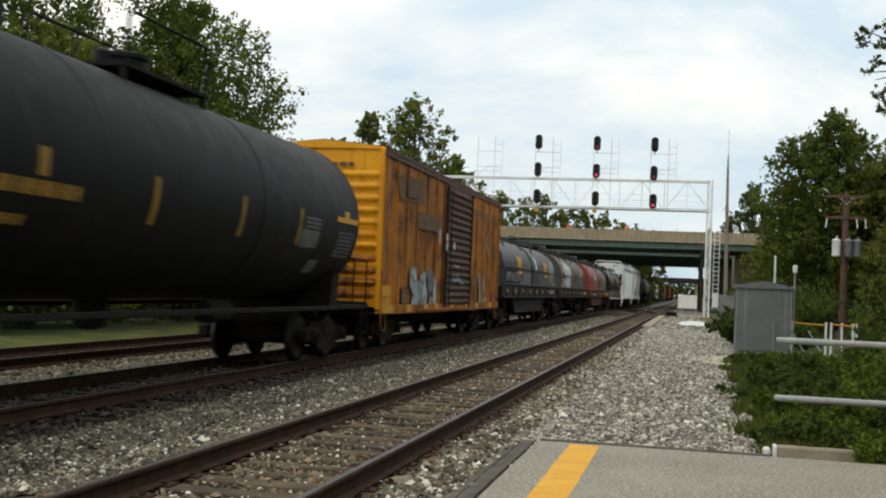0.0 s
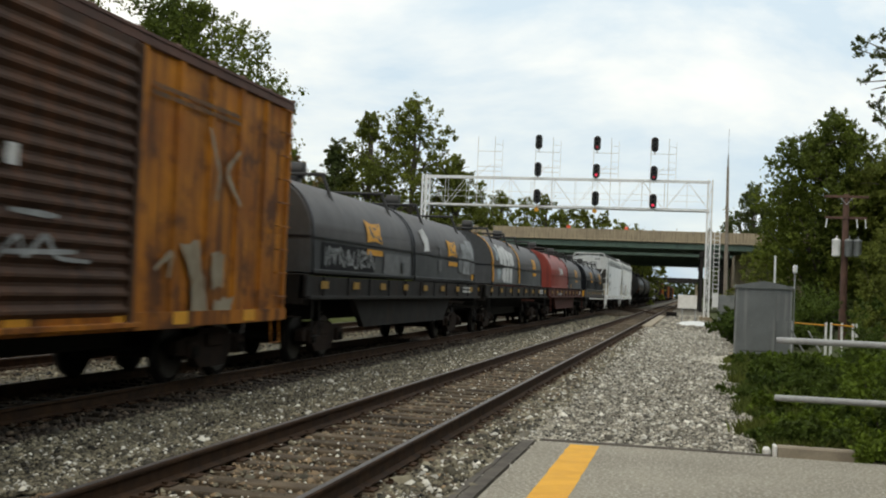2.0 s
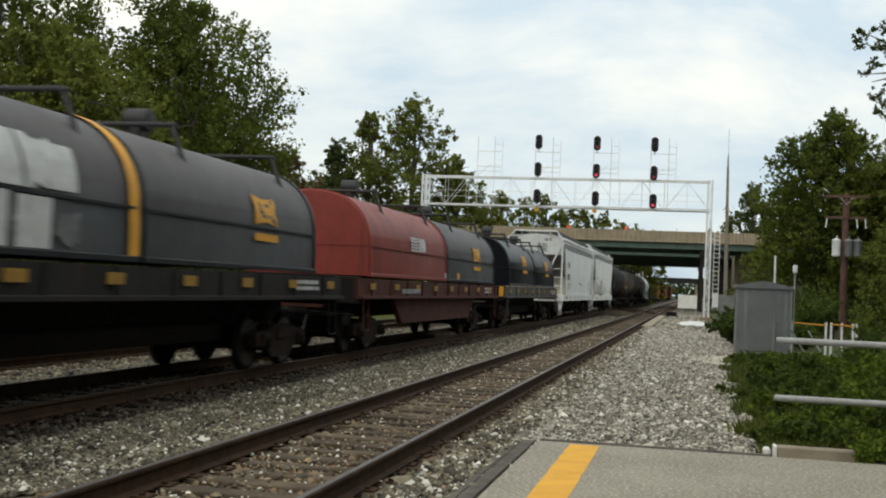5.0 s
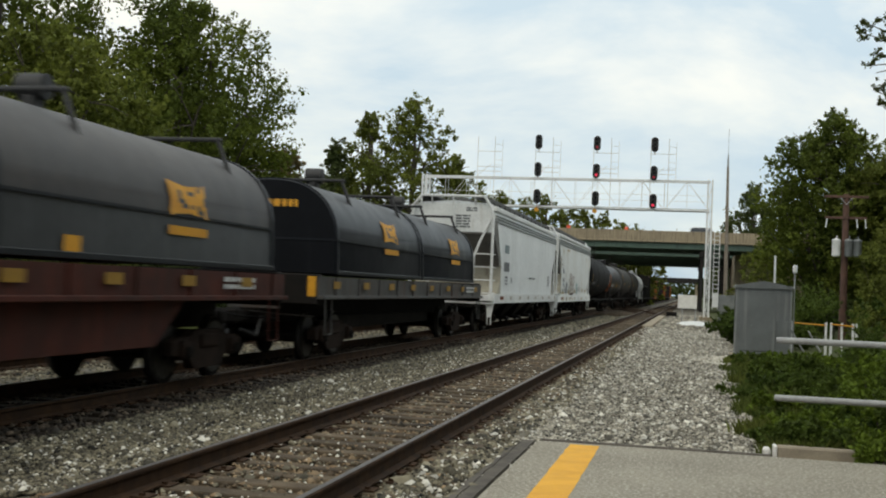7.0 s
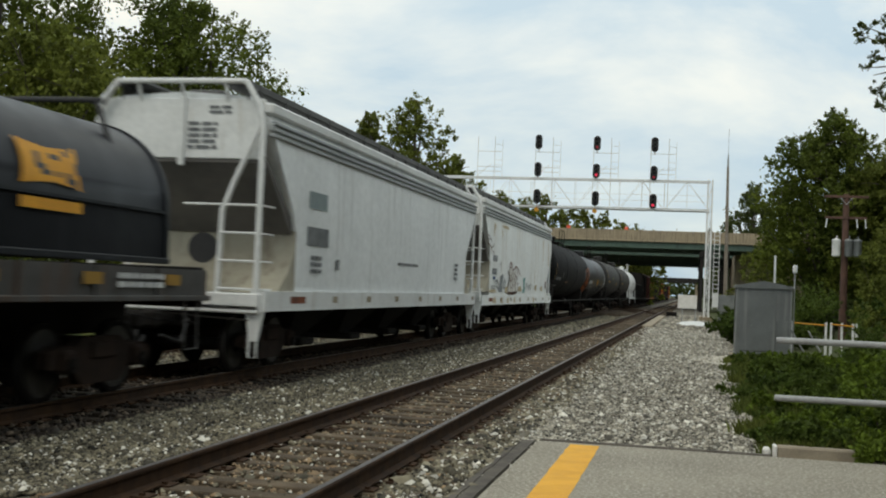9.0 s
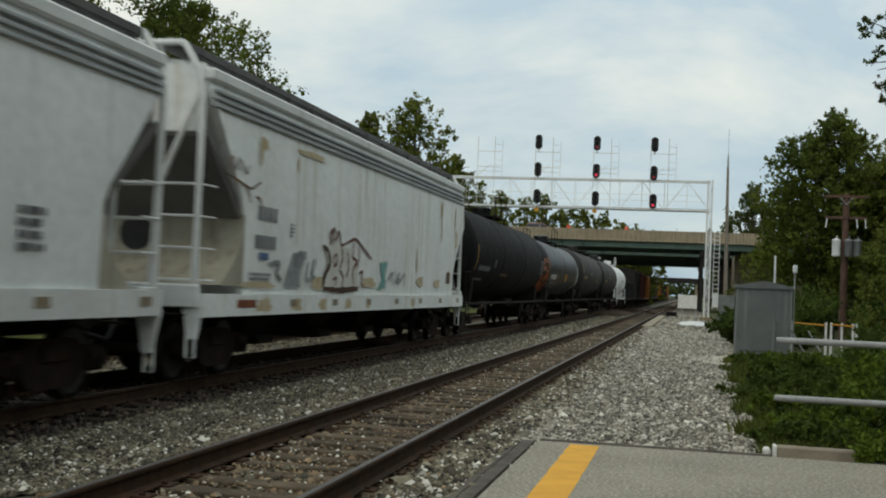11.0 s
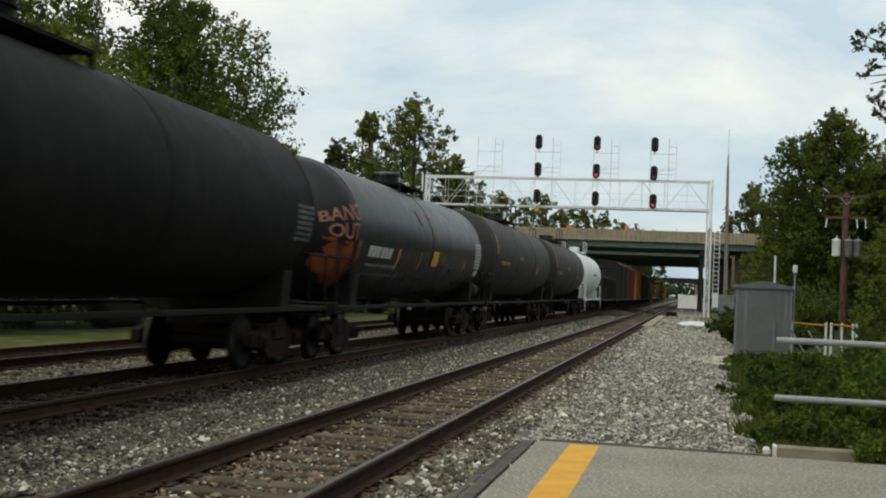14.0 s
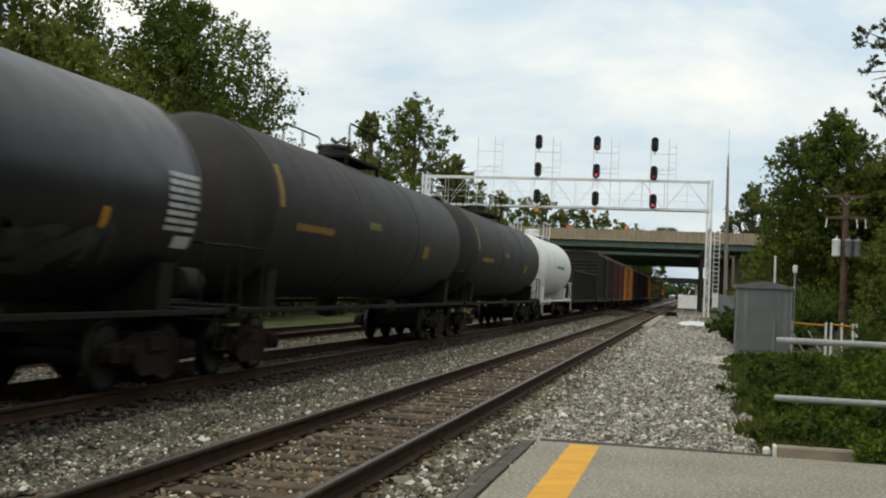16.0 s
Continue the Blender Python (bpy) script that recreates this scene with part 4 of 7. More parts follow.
def build_signal_bridge():
    Y, X0, X1, ZB, ZT = 88.0, -20.85, 1.1, 7.92, 10.12
    root = thing("signal_bridge", "silver lattice signal bridge spanning all the tracks", "signal bridge")
    D = 1.1
    for dy in (0, D):
        for z in (ZB, ZT):
            s = Shape()
            s.box(X0, X1, Y + dy - 0.05, Y + dy + 0.05, z - 0.06, z + 0.06, 0.01)
            part("chord", s, M_SILVER, root, "silver painted truss chord")
    n = 13
    w = (X1 - X0) / n
    for dy in (0, D):
        for i in range(n + 1):
            s = Shape()
            bar(s, (X0 + i * w, Y + dy, ZB), (X0 + i * w, Y + dy, ZT), 0.015)
            part("upright", s, M_SILVER, root)
        for i in range(n):
            s = Shape()
            a, b = (ZB, ZT) if i % 2 else (ZT, ZB)
            bar(s, (X0 + i * w, Y + dy, a), (X0 + (i + 1) * w, Y + dy, b), 0.014)
            part("diagonal", s, M_SILVER, root)
    for z in (ZB, ZT):
        for i in range(n + 1):
            s = Shape()
            bar(s, (X0 + i * w, Y, z), (X0 + i * w, Y + D, z), 0.028)
            part("cross_brace", s, M_SILVER, root)
    # walkway with its grating and railing
    s = Shape()
    s.box(X0, X1, Y + 0.1, Y + D - 0.1, ZB + 0.07, ZB + 0.11)
    part("walkway", s, M_GALV, root, "galvanised walkway grating")
    s = Shape()
    for z in (ZB + 0.65, ZB + 1.1):
        bar(s, (X0, Y - 0.05, z), (X1, Y - 0.05, z), 0.012)
    part("handrail", s, M_SILVER, root)
    # legs: braced pairs of posts
    for x in (X0, X1):
        for dx in (-0.16, 0.16):
            for dy in (0, D):
                s = Shape()
                s.box(x + dx - 0.06, x + dx + 0.06, Y + dy - 0.06, Y + dy + 0.06, -0.5, ZT + 0.15, 0.01)
                part("leg_post", s, M_SILVER, root, "silver painted leg post")
        s = Shape()
        for k in range(8):
            z0, z1 = 0.2 + k * 1.2, 1.4 + k * 1.2
            bar(s, (x - 0.16, Y, z0), (x + 0.16, Y, z1), 0.02)
            bar(s, (x, Y, z0), (x, Y + D, z1), 0.022)
        part("leg_lacing", s, M_SILVER, root)
        s = Shape()
        s.box(x - 0.5, x + 0.5, Y - 0.35, Y + D + 0.35, -0.6, 0.0, 0.04)
        part("footing", s, M_CONC, root, "concrete footing")
    # ladder up the leg by the platform side
    s = Shape()
    lx = X1 + 0.62
    for dx in (-0.2, 0.2):
        bar(s, (lx + dx, Y + 0.2, 0.6), (lx + dx, Y + 0.2, 6.3), 0.025)
    for k in range(17):
        bar(s, (lx - 0.2, Y + 0.2, 0.8 + 0.33 * k), (lx + 0.2, Y + 0.2, 0.8 + 0.33 * k), 0.022)
    for z in (1.5, 3.5, 5.8):
        bar(s, (lx - 0.2, Y + 0.2, z), (X1 + 0.16, Y + 0.1, z), 0.02)
    part("ladder", s, M_SILVER, root, "silver access ladder")
    s = Shape()
    s.box(lx - 0.2, lx + 0.22, Y - 0.2, Y + 0.1, 0.75, 1.75, 0.03)
    part("box", s, M_WHITE, root, "small white equipment box")
    # signal masts and heads
    def frame_mast(x, heads):
        s = Shape()
        for a in (-0.28, 1.05):
            bar(s, (x + a, Y + 0.12, ZB), (x + a, Y + 0.12, 13.3), 0.028)
        bar(s, (x + 1.6, Y + 0.5, ZT), (x + 1.6, Y + 0.5, 13.1), 0.018)
        for z in (10.6, 10.95, 12.15):
            bar(s, (x - 0.3, Y + 0.12, z), (x + 1.55, Y + 0.3, z), 0.024)
        for z in (11.1, 11.5, 12.7):
            bar(s, (x + 1.05, Y + 0.12, z), (x + 1.6, Y + 0.5, z), 0.015)
        bar(s, (x - 0.3, Y + 0.12, ZT + .1), (x + 0.75, Y + 0.12, ZT + 1.0), 0.02)
        part("mast", s, M_SILVER, root, "silver pipe signal mast with small ladder")
        for z, glow in heads:
            signal_head(x, z, glow)

    def signal_head(x, z, glow):
        s = Shape()
        ring = []
        for i in range(24):
            a = 6.2832 * i / 24
            ring.append((x + 0.27 * math.cos(a), z + 0.27 * math.sin(a) + (0.29 if math.sin(a) >= 0 else -0.29)))
        s.prism(ring, "y", Y - 0.42, Y - 0.38)
        s.box(x - 0.17, x + 0.17, Y - 0.38, Y - 0.1, z - 0.45, z + 0.45, 0.05)
        head = part("signal_head", s, M_SIGBLK, root, "black oval signal head with hooded lenses")
        for dz, m in ((0.3, M_LENS), (0.0, M_LENS), (-0.3, glow or M_LENS)):
            c = Shape()
            c.lathe("y", [(Y - 0.425, 0.1), (Y - 0.432, 0.07), (Y - 0.436, 0.02)], 14, (x, 0, z + dz))
            part("lens", c, m, head, "lit red lens" if m in (M_RED, M_REDDIM) else "dark lens")
            h = Shape()
            arc = [(-0.12 * math.cos(math.pi * k / 8), 0.12 * math.sin(math.pi * k / 8)) for k in range(9)]
            h.loft([[(x + a, yy, z + dz + b) for a, b in arc] + [(x + a * 0.92, yy, z + dz + b * 0.92) for a, b in arc[::-1]] for yy in (Y - 0.42, Y - 0.66)])
            part("hood", h, M_SIGBLK, head)
        b = Shape()
        b.lathe("z", [(z - 0.72, 0.07), (z - 0.55, 0.07)], 8, (x, Y - 0.2, 0))
        part("bracket", b, M_SILVER, head)
    frame_mast(-11.86, [(12.86, None), (10.74, None), (8.66, None)])
    frame_mast(-7.40, [(12.82, M_REDDIM), (10.7, M_RED), (8.6, None)])
    frame_mast(-3.08, [(12.78, None), (10.62, M_REDDIM), (8.5, M_RED)])
    frame_mast(-16.4, [])
    for x in (-11.9, -7.45):
        s = Shape()
        s.lathe("y", [(Y - 0.16, 0.17), (Y - 0.13, 0.17)], 14, (x, 0, ZB - 0.25))
        s.box(x - 0.02, x + 0.02, Y - 0.13, Y - 0.1, ZB - 0.25, ZB + 0.02)
        part("marker_plate", s, M_YEL, root, "small round yellow plate")


def build_right_side():
    # thin wooden mast by the signal bridge
    root = thing("wooden_mast", "thin grey wooden pole with a whip aerial on top", "pole", pose(2.68, 100, -0.4))
    s = Shape()
    s.tube([(0.1, 0, 0), (0.05, 0, 6), (-0.04, 0, 13.0)], [0.17, 0.15, 0.1], 10)
    part("shaft", s, M_POLE, root)
    s = Shape()
    s.tube([(-0.04, 0, 13.0), (-0.04, 0, 14.0)], [0.09, 0.06], 8)
    s.tube([(-0.04, 0, 14.0), (-0.04, 0, 16.2)], 0.018, 6)
    part("aerial", s, M_GALV, root, "slim grey aerial")
    # equipment cabinet
    cab = thing("equipment_cabinet", "dark grey metal railway equipment cabinet with shallow gable roof", "cabinet", pose(2.16, 36.4, -0.38))
    s = Shape()
    s.box(-0.8, 0.8, 0, 1.6, 0.12, 2.22, 0.02)
    part("body", s, M_CAB, cab, "dark grey sheet metal body")
    s = Shape()
    s.prism([(-0.86, 2.2), (0.86, 2.2), (0.86, 2.27), (0.4, 2.37), (0, 2.43), (-0.4, 2.37), (-0.86, 2.27)], "y", -0.08, 1.7)
    part("roof", s, M_CAB, cab, "shallow gable roof")
    s = Shape()
    for x in (-0.86, -0.4, -0.2, 0, 0.2, 0.4, 0.86):
        s.lathe("z", [(0, 0.02), (0.03, 0.01)], 6, (x, -0.06, 2.29 + (0.43 - abs(x)) * 0.2 if abs(x) < .5 else 2.27))
    part("roof_bolt", s, M_GALV, cab)
    s = Shape()
    s.box(-0.72, 0.36, -0.025, 0.0, 0.3, 2.1, 0.008)
    part("door", s, M_CAB, cab, "flat grey door")
    s = Shape()
    s.box(-0.38, 0.5, -0.04, -0.005, 2.1, 2.125)
    s.box(-0.36, -0.32, -0.05, -0.02, 1.05, 1.1, 0.01)
    part("trim", s, M_CAB2, cab, "pale metal drip strip and latch")
    s = Shape()
    s.box(0.4, 0.78, -0.06, 0.0, 0.75, 1.22, 0.01)
    s.box(0.37, 0.6, -0.07, -0.05, 1.2, 1.23)
    part("side_box", s, M_CAB, cab, "small utility box on the front")
    s = Shape()
    s.box(-0.83, -0.78, -0.03, 0.02, 0, 2.3)
    s.box(0.78, 0.83, -0.03, 0.02, 0, 2.3)
    part("corner_post", s, M_CAB2, cab)
    s = Shape()
    s.box(-0.9, 0.9, -0.1, 1.7, -0.15, 0.13, 0.03)
    part("base", s, M_CONC, cab, "concrete base")
    s = Shape()
    s.tube([(0.41, 1.7, 0), (0.41, 1.7, 3.28)], 0.035, 8)
    single("vent_pipe", s, M_WHITE, "thin white upright pipe behind the cabinet", "pipe", pose(2.16, 36.4, -0.38))
    p = thing("post_lamp", "thin post with a small pale lamp beside the cabinet", "lamp", pose(3.06, 36.6, -0.38))
    s = Shape()
    s.tube([(0, 0, 0), (0, 0, 2.72)], 0.025, 8)
    part("post", s, M_GALV, p)
    s = Shape()
    s.lathe("z", [(2.7, 0.04), (2.74, 0.07), (2.92, 0.07), (2.96, 0.03)], 10)
    part("lamp_head", s, M_WHITE, p)
    # pipe railing at the platform's end
    fence = thing("pipe_railing", "galvanised two-bar pipe railing at the platform's end", "railing", pose(0, 13.2, 0))
    for z in (1.052, 0.42):
        s = Shape()
        s.tube([(0.93, 0, z), (0.95, 0, z), (6.2, 0, z + 0.0)], [0.031, 0.036, 0.036], 12)
        part("bar", s, M_GALV, fence, "round galvanised pipe")
    for x in (2.9, 4.8):
        s = Shape()
        s.tube([(x, 0.07, -0.4), (x, 0.07, 1.15)], 0.045, 12)
        part("post", s, M_GALV, fence)
    s = Shape()
    kerb = thing("kerb_beam", "weathered tan kerb beam with pale lower edge under the railing", "kerb")
    s.box(0.97, 6.2, 13.1, 13.3, -0.42, -0.1, 0.015)
    part("beam", s, M_KERB, kerb, "weathered tan beam")
    s = Shape()
    s.box(0.97, 6.2, 13.07, 13.098, -0.42, -0.235, 0.006)
    part("lower_edge", s, M_SIGN, kerb, "pale worn lower edge")
    s = Shape()
    s.box(0.93, 0.968, 13.08, 13.3, -0.42, -0.095, 0.008)
    part("end_cap", s, M_SIGN, kerb, "white end cap")
    s = Shape()
    s.box(0.82, 0.9, 13.05, 13.2, -0.4, -0.12, 0.02)
    single("stub_post", s, M_SIGN, "short pale stub by the kerb", "post")
    # little fence with a yellow bar
    gate = thing("barrier_fence", "low white post barrier with yellow top bars", "barrier", pose(3.2, 38.5, -0.38))
    for x in (0.0, 1.02, 1.18, 1.5, 1.84, 1.95):
        s = Shape()
        s.box(x - 0.035, x + 0.035, -0.035, 0.035, -0.1, 1.22, 0.008)
        part("post", s, M_SILVER, gate, "white post")
    for a, b in ((0, 1.0), (1.18, 1.86)):
        s = Shape()
        s.tube([(a, -0.05, 1.17), (b, -0.05, 1.13)], 0.025, 8)
        part("bar", s, M_YEL, gate, "yellow bar")
    for a in (-0.1, 0.42):
        s = Shape()
        s.tube([(a, -0.6, 0.95), (a + 0.5, -0.7, 0.1)], 0.03, 6)
        part("stay", s, M_GALV, gate)
    # utility pole with transformers
    up = thing("utility_pole", "reddish wooden utility pole with transformers and crossarms", "utility pole", pose(7.35, 60, -0.4))
    s = Shape()
    s.tube([(0, 0, 0), (0, 0, 7.3)], [0.2, 0.14], 12)
    part("shaft", s, M_POLER, up)
    for z, wd in ((7.15, 1.05), (6.1, 1.0)):
        s = Shape()
        s.box(-wd, wd, -0.16, -0.06, z - 0.06, z + 0.06, 0.01)
        part("crossarm", s, M_POLER, up)
    for x in (-0.9, 0.5, 0.9):
        s = Shape()
        s.tube([(x, -0.15, 6.05), (x + 0.05 * (1 if x > 0 else -1), -0.15, 5.6)], 0.035, 6)
        part("insulator", s, M_WHITE, up, "white insulator")
    for x, m, lab in ((-0.45, M_WHITE, "pale grey transformer can"), (0.14, M_CAB, "dark grey transformer can"), (0.55, M_CAB, "dark grey transformer can")):
        s = Shape()
        s.lathe("z", [(4.15, 0.1), (4.2, 0.2), (4.9, 0.2), (4.95, 0.22), (5.0, 0.2), (5.06, 0.05)], 16, (x, -0.32, 0))
        s.tube([(x, -0.32, 5.0), (x + 0.04, -0.32, 5.2)], 0.03, 6)
        part("transformer", s, m, up, lab)
    s = Shape()
    for a in (-0.28, 0.28):
        s.tube([(0, -0.2, 6.75), (a, -0.15, 7.1)], 0.02, 5)
    part("brace", s, M_GALV, up)
    # board on two posts and pale pads near the signal bridge
    b = thing("notice_board", "pale board on two thin posts beside the line", "sign", pose(-0.25, 74, -0.1))
    s = Shape()
    s.box(-0.58, 0.58, -0.02, 0.02, 0.82, 1.66, 0.005)
    part("board", s, M_SIGN, b, "pale weathered board")
    for x in (-0.3, 0.52):
        s = Shape()
        s.tube([(x, 0.05, -0.8), (x, 0.05, 1.6)], 0.03, 6)
        part("post", s, M_GALV, b)
    s = Shape()
    ring = [(1.05 * math.cos(6.283 * i / 18) * (1 + 0.15 * math.sin(3 * i)), 2.6 * math.sin(6.283 * i / 18)) for i in range(18)]
    s.loft([[(x * q, y * q, z) for x, y in ring] for q, z in ((1.0, -0.3), (0.95, -0.02), (0.7, 0.12), (0.3, 0.17))])
    single("pale_stone_heap", s, M_WHITE, "low heap of pale crushed stone", "gravel heap", pose(0.3, 72, -0.2))
    s = Shape()
    ring = [(0.85 * math.cos(6.283 * i / 26) * (1 + 0.2 * math.sin(2.3 * i)), 2.2 * math.sin(6.283 * i / 26) * (1 + 0.15 * math.sin(3.1 * i))) for i in range(26)]
    s.prism(ring, "z", -0.1, 0.035)
    single("pale_path", s, M_STONEW, "patch of pale fine gravel by the cabinet", "gravel patch", pose(0.85, 33.5, -0.3))
    s = Shape()
    s.box(2.0, 3.2, 89.5, 90.5, -0.4, 1.7, 0.03)
    single("signal_case", s, M_CAB2, "grey metal signal case near the signal bridge", "cabinet")
    s = Shape()
    s.box(-2.45, -1.95, 60, 92, -0.3, -0.1, 0.02)
    single("crossing_plank", s, M_BEIGE, "long pale timber beside the rail", "timber")

# ---- freight train ----
# A car's space: y runs back from its front end, x towards the platform, z up from the rail.
SIDEFRAME = [(-1.22, 0.42), (-1.22, 0.60), (-1.0, 0.66), (-0.62, 0.66), (-0.42, 0.76), (0.42, 0.76), (0.62, 0.66), (1.0, 0.66), (1.22, 0.60), (1.22, 0.42),
             (1.02, 0.40), (0.98, 0.46), (0.78, 0.46), (0.62, 0.34), (0.45, 0.2), (-0.45, 0.2), (-0.62, 0.34), (-0.78, 0.46), (-0.98, 0.46), (-1.02, 0.40)]
WHEELSETS = []


def truck_meshes():
    s = Shape()
    for side in (-1, 1):
        a, b = sorted((side * 0.92, side * 1.08))
        s.prism(SIDEFRAME, "x", a, b)
        # spring nest and journal boxes
        for y in (-0.14, 0.0, 0.14):
            s.lathe("z", [(0.24, 0.06), (0.5, 0.06)], 8, (side * 1.0, y, 0))
        for y in (-0.86, 0.86):
            s.box(min(side * 0.95, side * 1.16), max(side * 0.95, side * 1.16), y - 0.14, y + 0.14, 0.36, 0.62, 0.04)
        s.box(min(side * 1.08, side * 1.12), max(side * 1.08, side * 1.12), -0.3, 0.3, 0.5, 0.7, 0.02)
    s.box(-1.0, 1.0, -0.2, 0.2, 0.5, 0.74, 0.03)
    s.lathe("z", [(0.74, 0.2), (0.9, 0.2)], 14)
    for y in (-0.42, 0.42):
        s.box(-0.85, 0.85, y - 0.04, y + 0.04, 0.3, 0.38)
    frame_me = s.mesh("truck", M_TRUCK)
    s = Shape()
    s.lathe("x", [(-1.05, 0.07), (-0.8, 0.07), (-0.8, 0.085), (0.8, 0.085), (0.8, 0.07), (1.05, 0.07)], 12)
    for side in (-1, 1):
        prof = [(0.66, 0.12), (0.68, 0.42), (0.686, 0.49), (0.712, 0.49), (0.72, 0.462), (0.80, 0.455), (0.802, 0.40), (0.76, 0.36), (0.755, 0.16), (0.81, 0.14), (0.82, 0.1)]
        s.lathe("x", [(side * a, r) for a, r in prof], 28)
        s.slot = 1
        s.lathe("x", [(side * 0.722, 0.4615), (side * 0.798, 0.4565)], 28)
        s.slot = 0
        s.lathe("x", [(side * 1.16, 0.09), (side * 1.2, 0.085), (side * 1.205, 0.04)], 10)
        for k in range(3):
            a = 2.094 * k
            s.box(side * 1.2 - 0.012, side * 1.2 + 0.012, 0.05 * math.cos(a) - 0.014, 0.05 * math.cos(a) + 0.014, 0.05 * math.sin(a) - 0.014, 0.05 * math.sin(a) + 0.014)
    return frame_me, s.mesh("wheelset", M_WHEEL, M_TREAD)


TRUCK_ME, WHEEL_ME = truck_meshes()


def truck(car, y, near=True):
    t = part("truck", TRUCK_ME, None, car, "grimy cast steel truck frame", at=pose(0, y, 0))
    for dy in (-0.86, 0.86):
        w = part("wheelset", WHEEL_ME, None, t, "steel wheels on an axle", at=pose(0, dy, 0.4575))
        WHEELSETS.append((w, dy, near))
    return t


def car_root(u, label, category, name):
    root = thing(name, label, category, pose(TRACK_2, u, Z2), "freight cars of the train")
    CARS.append((root, u))
    return root


CARS = []


def coupler(root, y, way, material=None):
    s = Shape()
    a, b = sorted((y, y + way * 0.78))
    s.box(-0.07, 0.07, a, b, 0.78, 0.94, 0.02)
    k = y + way * 0.72
    s.box(-0.14, 0.16, k - 0.14, k + 0.14, 0.72, 1.0, 0.05)
    part("coupler", s, M_STEEL, root, "rusty knuckle coupler")
    s = Shape()
    s.tube([(0.3, y, 0.85), (0.34, y + way * 0.35, 0.5), (0.2, y + way * 0.75, 0.62)], 0.03, 6)
    part("air_hose", s, M_SIGBLK, root, "black rubber air hose")
    s = Shape()
    s.tube([(0.1, y + way * 0.5, 0.95), (0.7, y + way * 0.1, 0.9), (1.35, y + way * 0.1, 0.88)], 0.015, 5)
    part("cut_lever", s, M_STEEL, root)


def ladder(root, x, y, z0, z1, along, n, material, w=0.42, depth=0.07):
    """A ladder on a side (along 'y') or an end (along 'x')."""
    s = Shape()
    for k in range(n):
        z = z0 + (z1 - z0) * k / max(1, n - 1)
        if along == "y":
            s.tube([(x, y, z), (x + depth, y, z), (x + depth, y + w, z), (x, y + w, z)], 0.013, 5)
        else:
            s.tube([(x, y, z), (x, y - depth, z), (x + w, y - depth, z), (x + w, y, z)], 0.013, 5)
    return part("ladder", s, material, root)


def patch_y(root, name, y0, y1, z0, z1, x, material, label="", tone=None):
    """A thin painted marking on a flat side."""
    s = Shape()
    s.box(x, x + 0.004, y0, y1, z0, z1)
    return part(name, s, material, root, label)


def spray(surface, y0, y1, z0, z1, n, seed, width=0.09):
    """Loose looping strokes painted on a surface; surface(y, z, lift) gives the place."""
    rng = random.Random(seed)
    s = Shape()
    for k in range(n):
        cy, cz = y0 + (y1 - y0) * (k + 0.5) / n, (z0 + z1) / 2
        ry, rz = (y1 - y0) / n * rng.uniform(0.45, 0.75), (z1 - z0) / 2 * rng.uniform(0.7, 1)
        a0, turns = rng.uniform(0, 6.28), rng.uniform(0.6, 1.1)
        e1, e2, ph = rng.choice((1, 2, 3)), rng.choice((1, 2, 2)), rng.uniform(0, 6.28)
        pts = []
        for i in range(17):
            a = a0 + 6.28 * turns * i / 16
            pts.append((cy + ry * math.sin(e1 * a), cz + rz * math.cos(e2 * a + ph)))
        L, R = [], []
        for i, (y, z) in enumerate(pts):
            q0, q1 = pts[max(0, i - 1)], pts[min(16, i + 1)]
            d = Vector((q1[0] - q0[0], q1[1] - q0[1]))
            d = d.normalized() if d.length > 1e-6 else Vector((1, 0))
            w = width * (0.55 + 0.45 * math.sin(3.14 * i / 16 + 0.4)) * rng.uniform(0.8, 1.2)
            lift = 0.005 + 0.0015 * k
            L.append(surface(y - d.y * w, z + d.x * w, lift))
            R.append(surface(y + d.y * w, z - d.x * w, lift))
        s.pieces.append(Shape().add(L + R, [(i, i + 1, 18 + i, 17 + i) for i in range(16)]))
    return s


def strokes(surface, lines, width, seed):
    """Hand-drawn strokes: each line is a run of (y, z) corners, rounded off and of uneven width."""
    rng = random.Random(seed)
    s = Shape()
    for k, line in enumerate(lines):
        pts = []
        for (ya, za), (yb, zb) in zip(line, line[1:]):
            pts += [(ya + (yb - ya) * i / 6, za + (zb - za) * i / 6) for i in range(6)]
        pts.append(line[-1])
        for _ in range(2):
            pts = [pts[0]] + [tuple((pts[i - 1][j] + 2 * pts[i][j] + pts[i + 1][j]) / 4 for j in (0, 1)) for i in range(1, len(pts) - 1)] + [pts[-1]]
        n = len(pts)
        L, R = [], []
        for i, (y, z) in enumerate(pts):
            q0, q1 = pts[max(0, i - 1)], pts[min(n - 1, i + 1)]
            d = Vector((q1[0] - q0[0], q1[1] - q0[1]))
            d = d.normalized() if d.length > 1e-6 else Vector((1, 0))
            w = width * (0.6 + 0.4 * math.sin(3.14 * i / (n - 1))) * rng.uniform(0.75, 1.2)
            lift = 0.008 + 0.001 * k
            L.append(surface(y - d.y * w, z + d.x * w, lift))
            R.append(surface(y + d.y * w, z - d.x * w, lift))
        s.pieces.append(Shape().add(L + R, [(i, i + 1, n + i + 1, n + i) for i in range(n - 1)]))
    return s


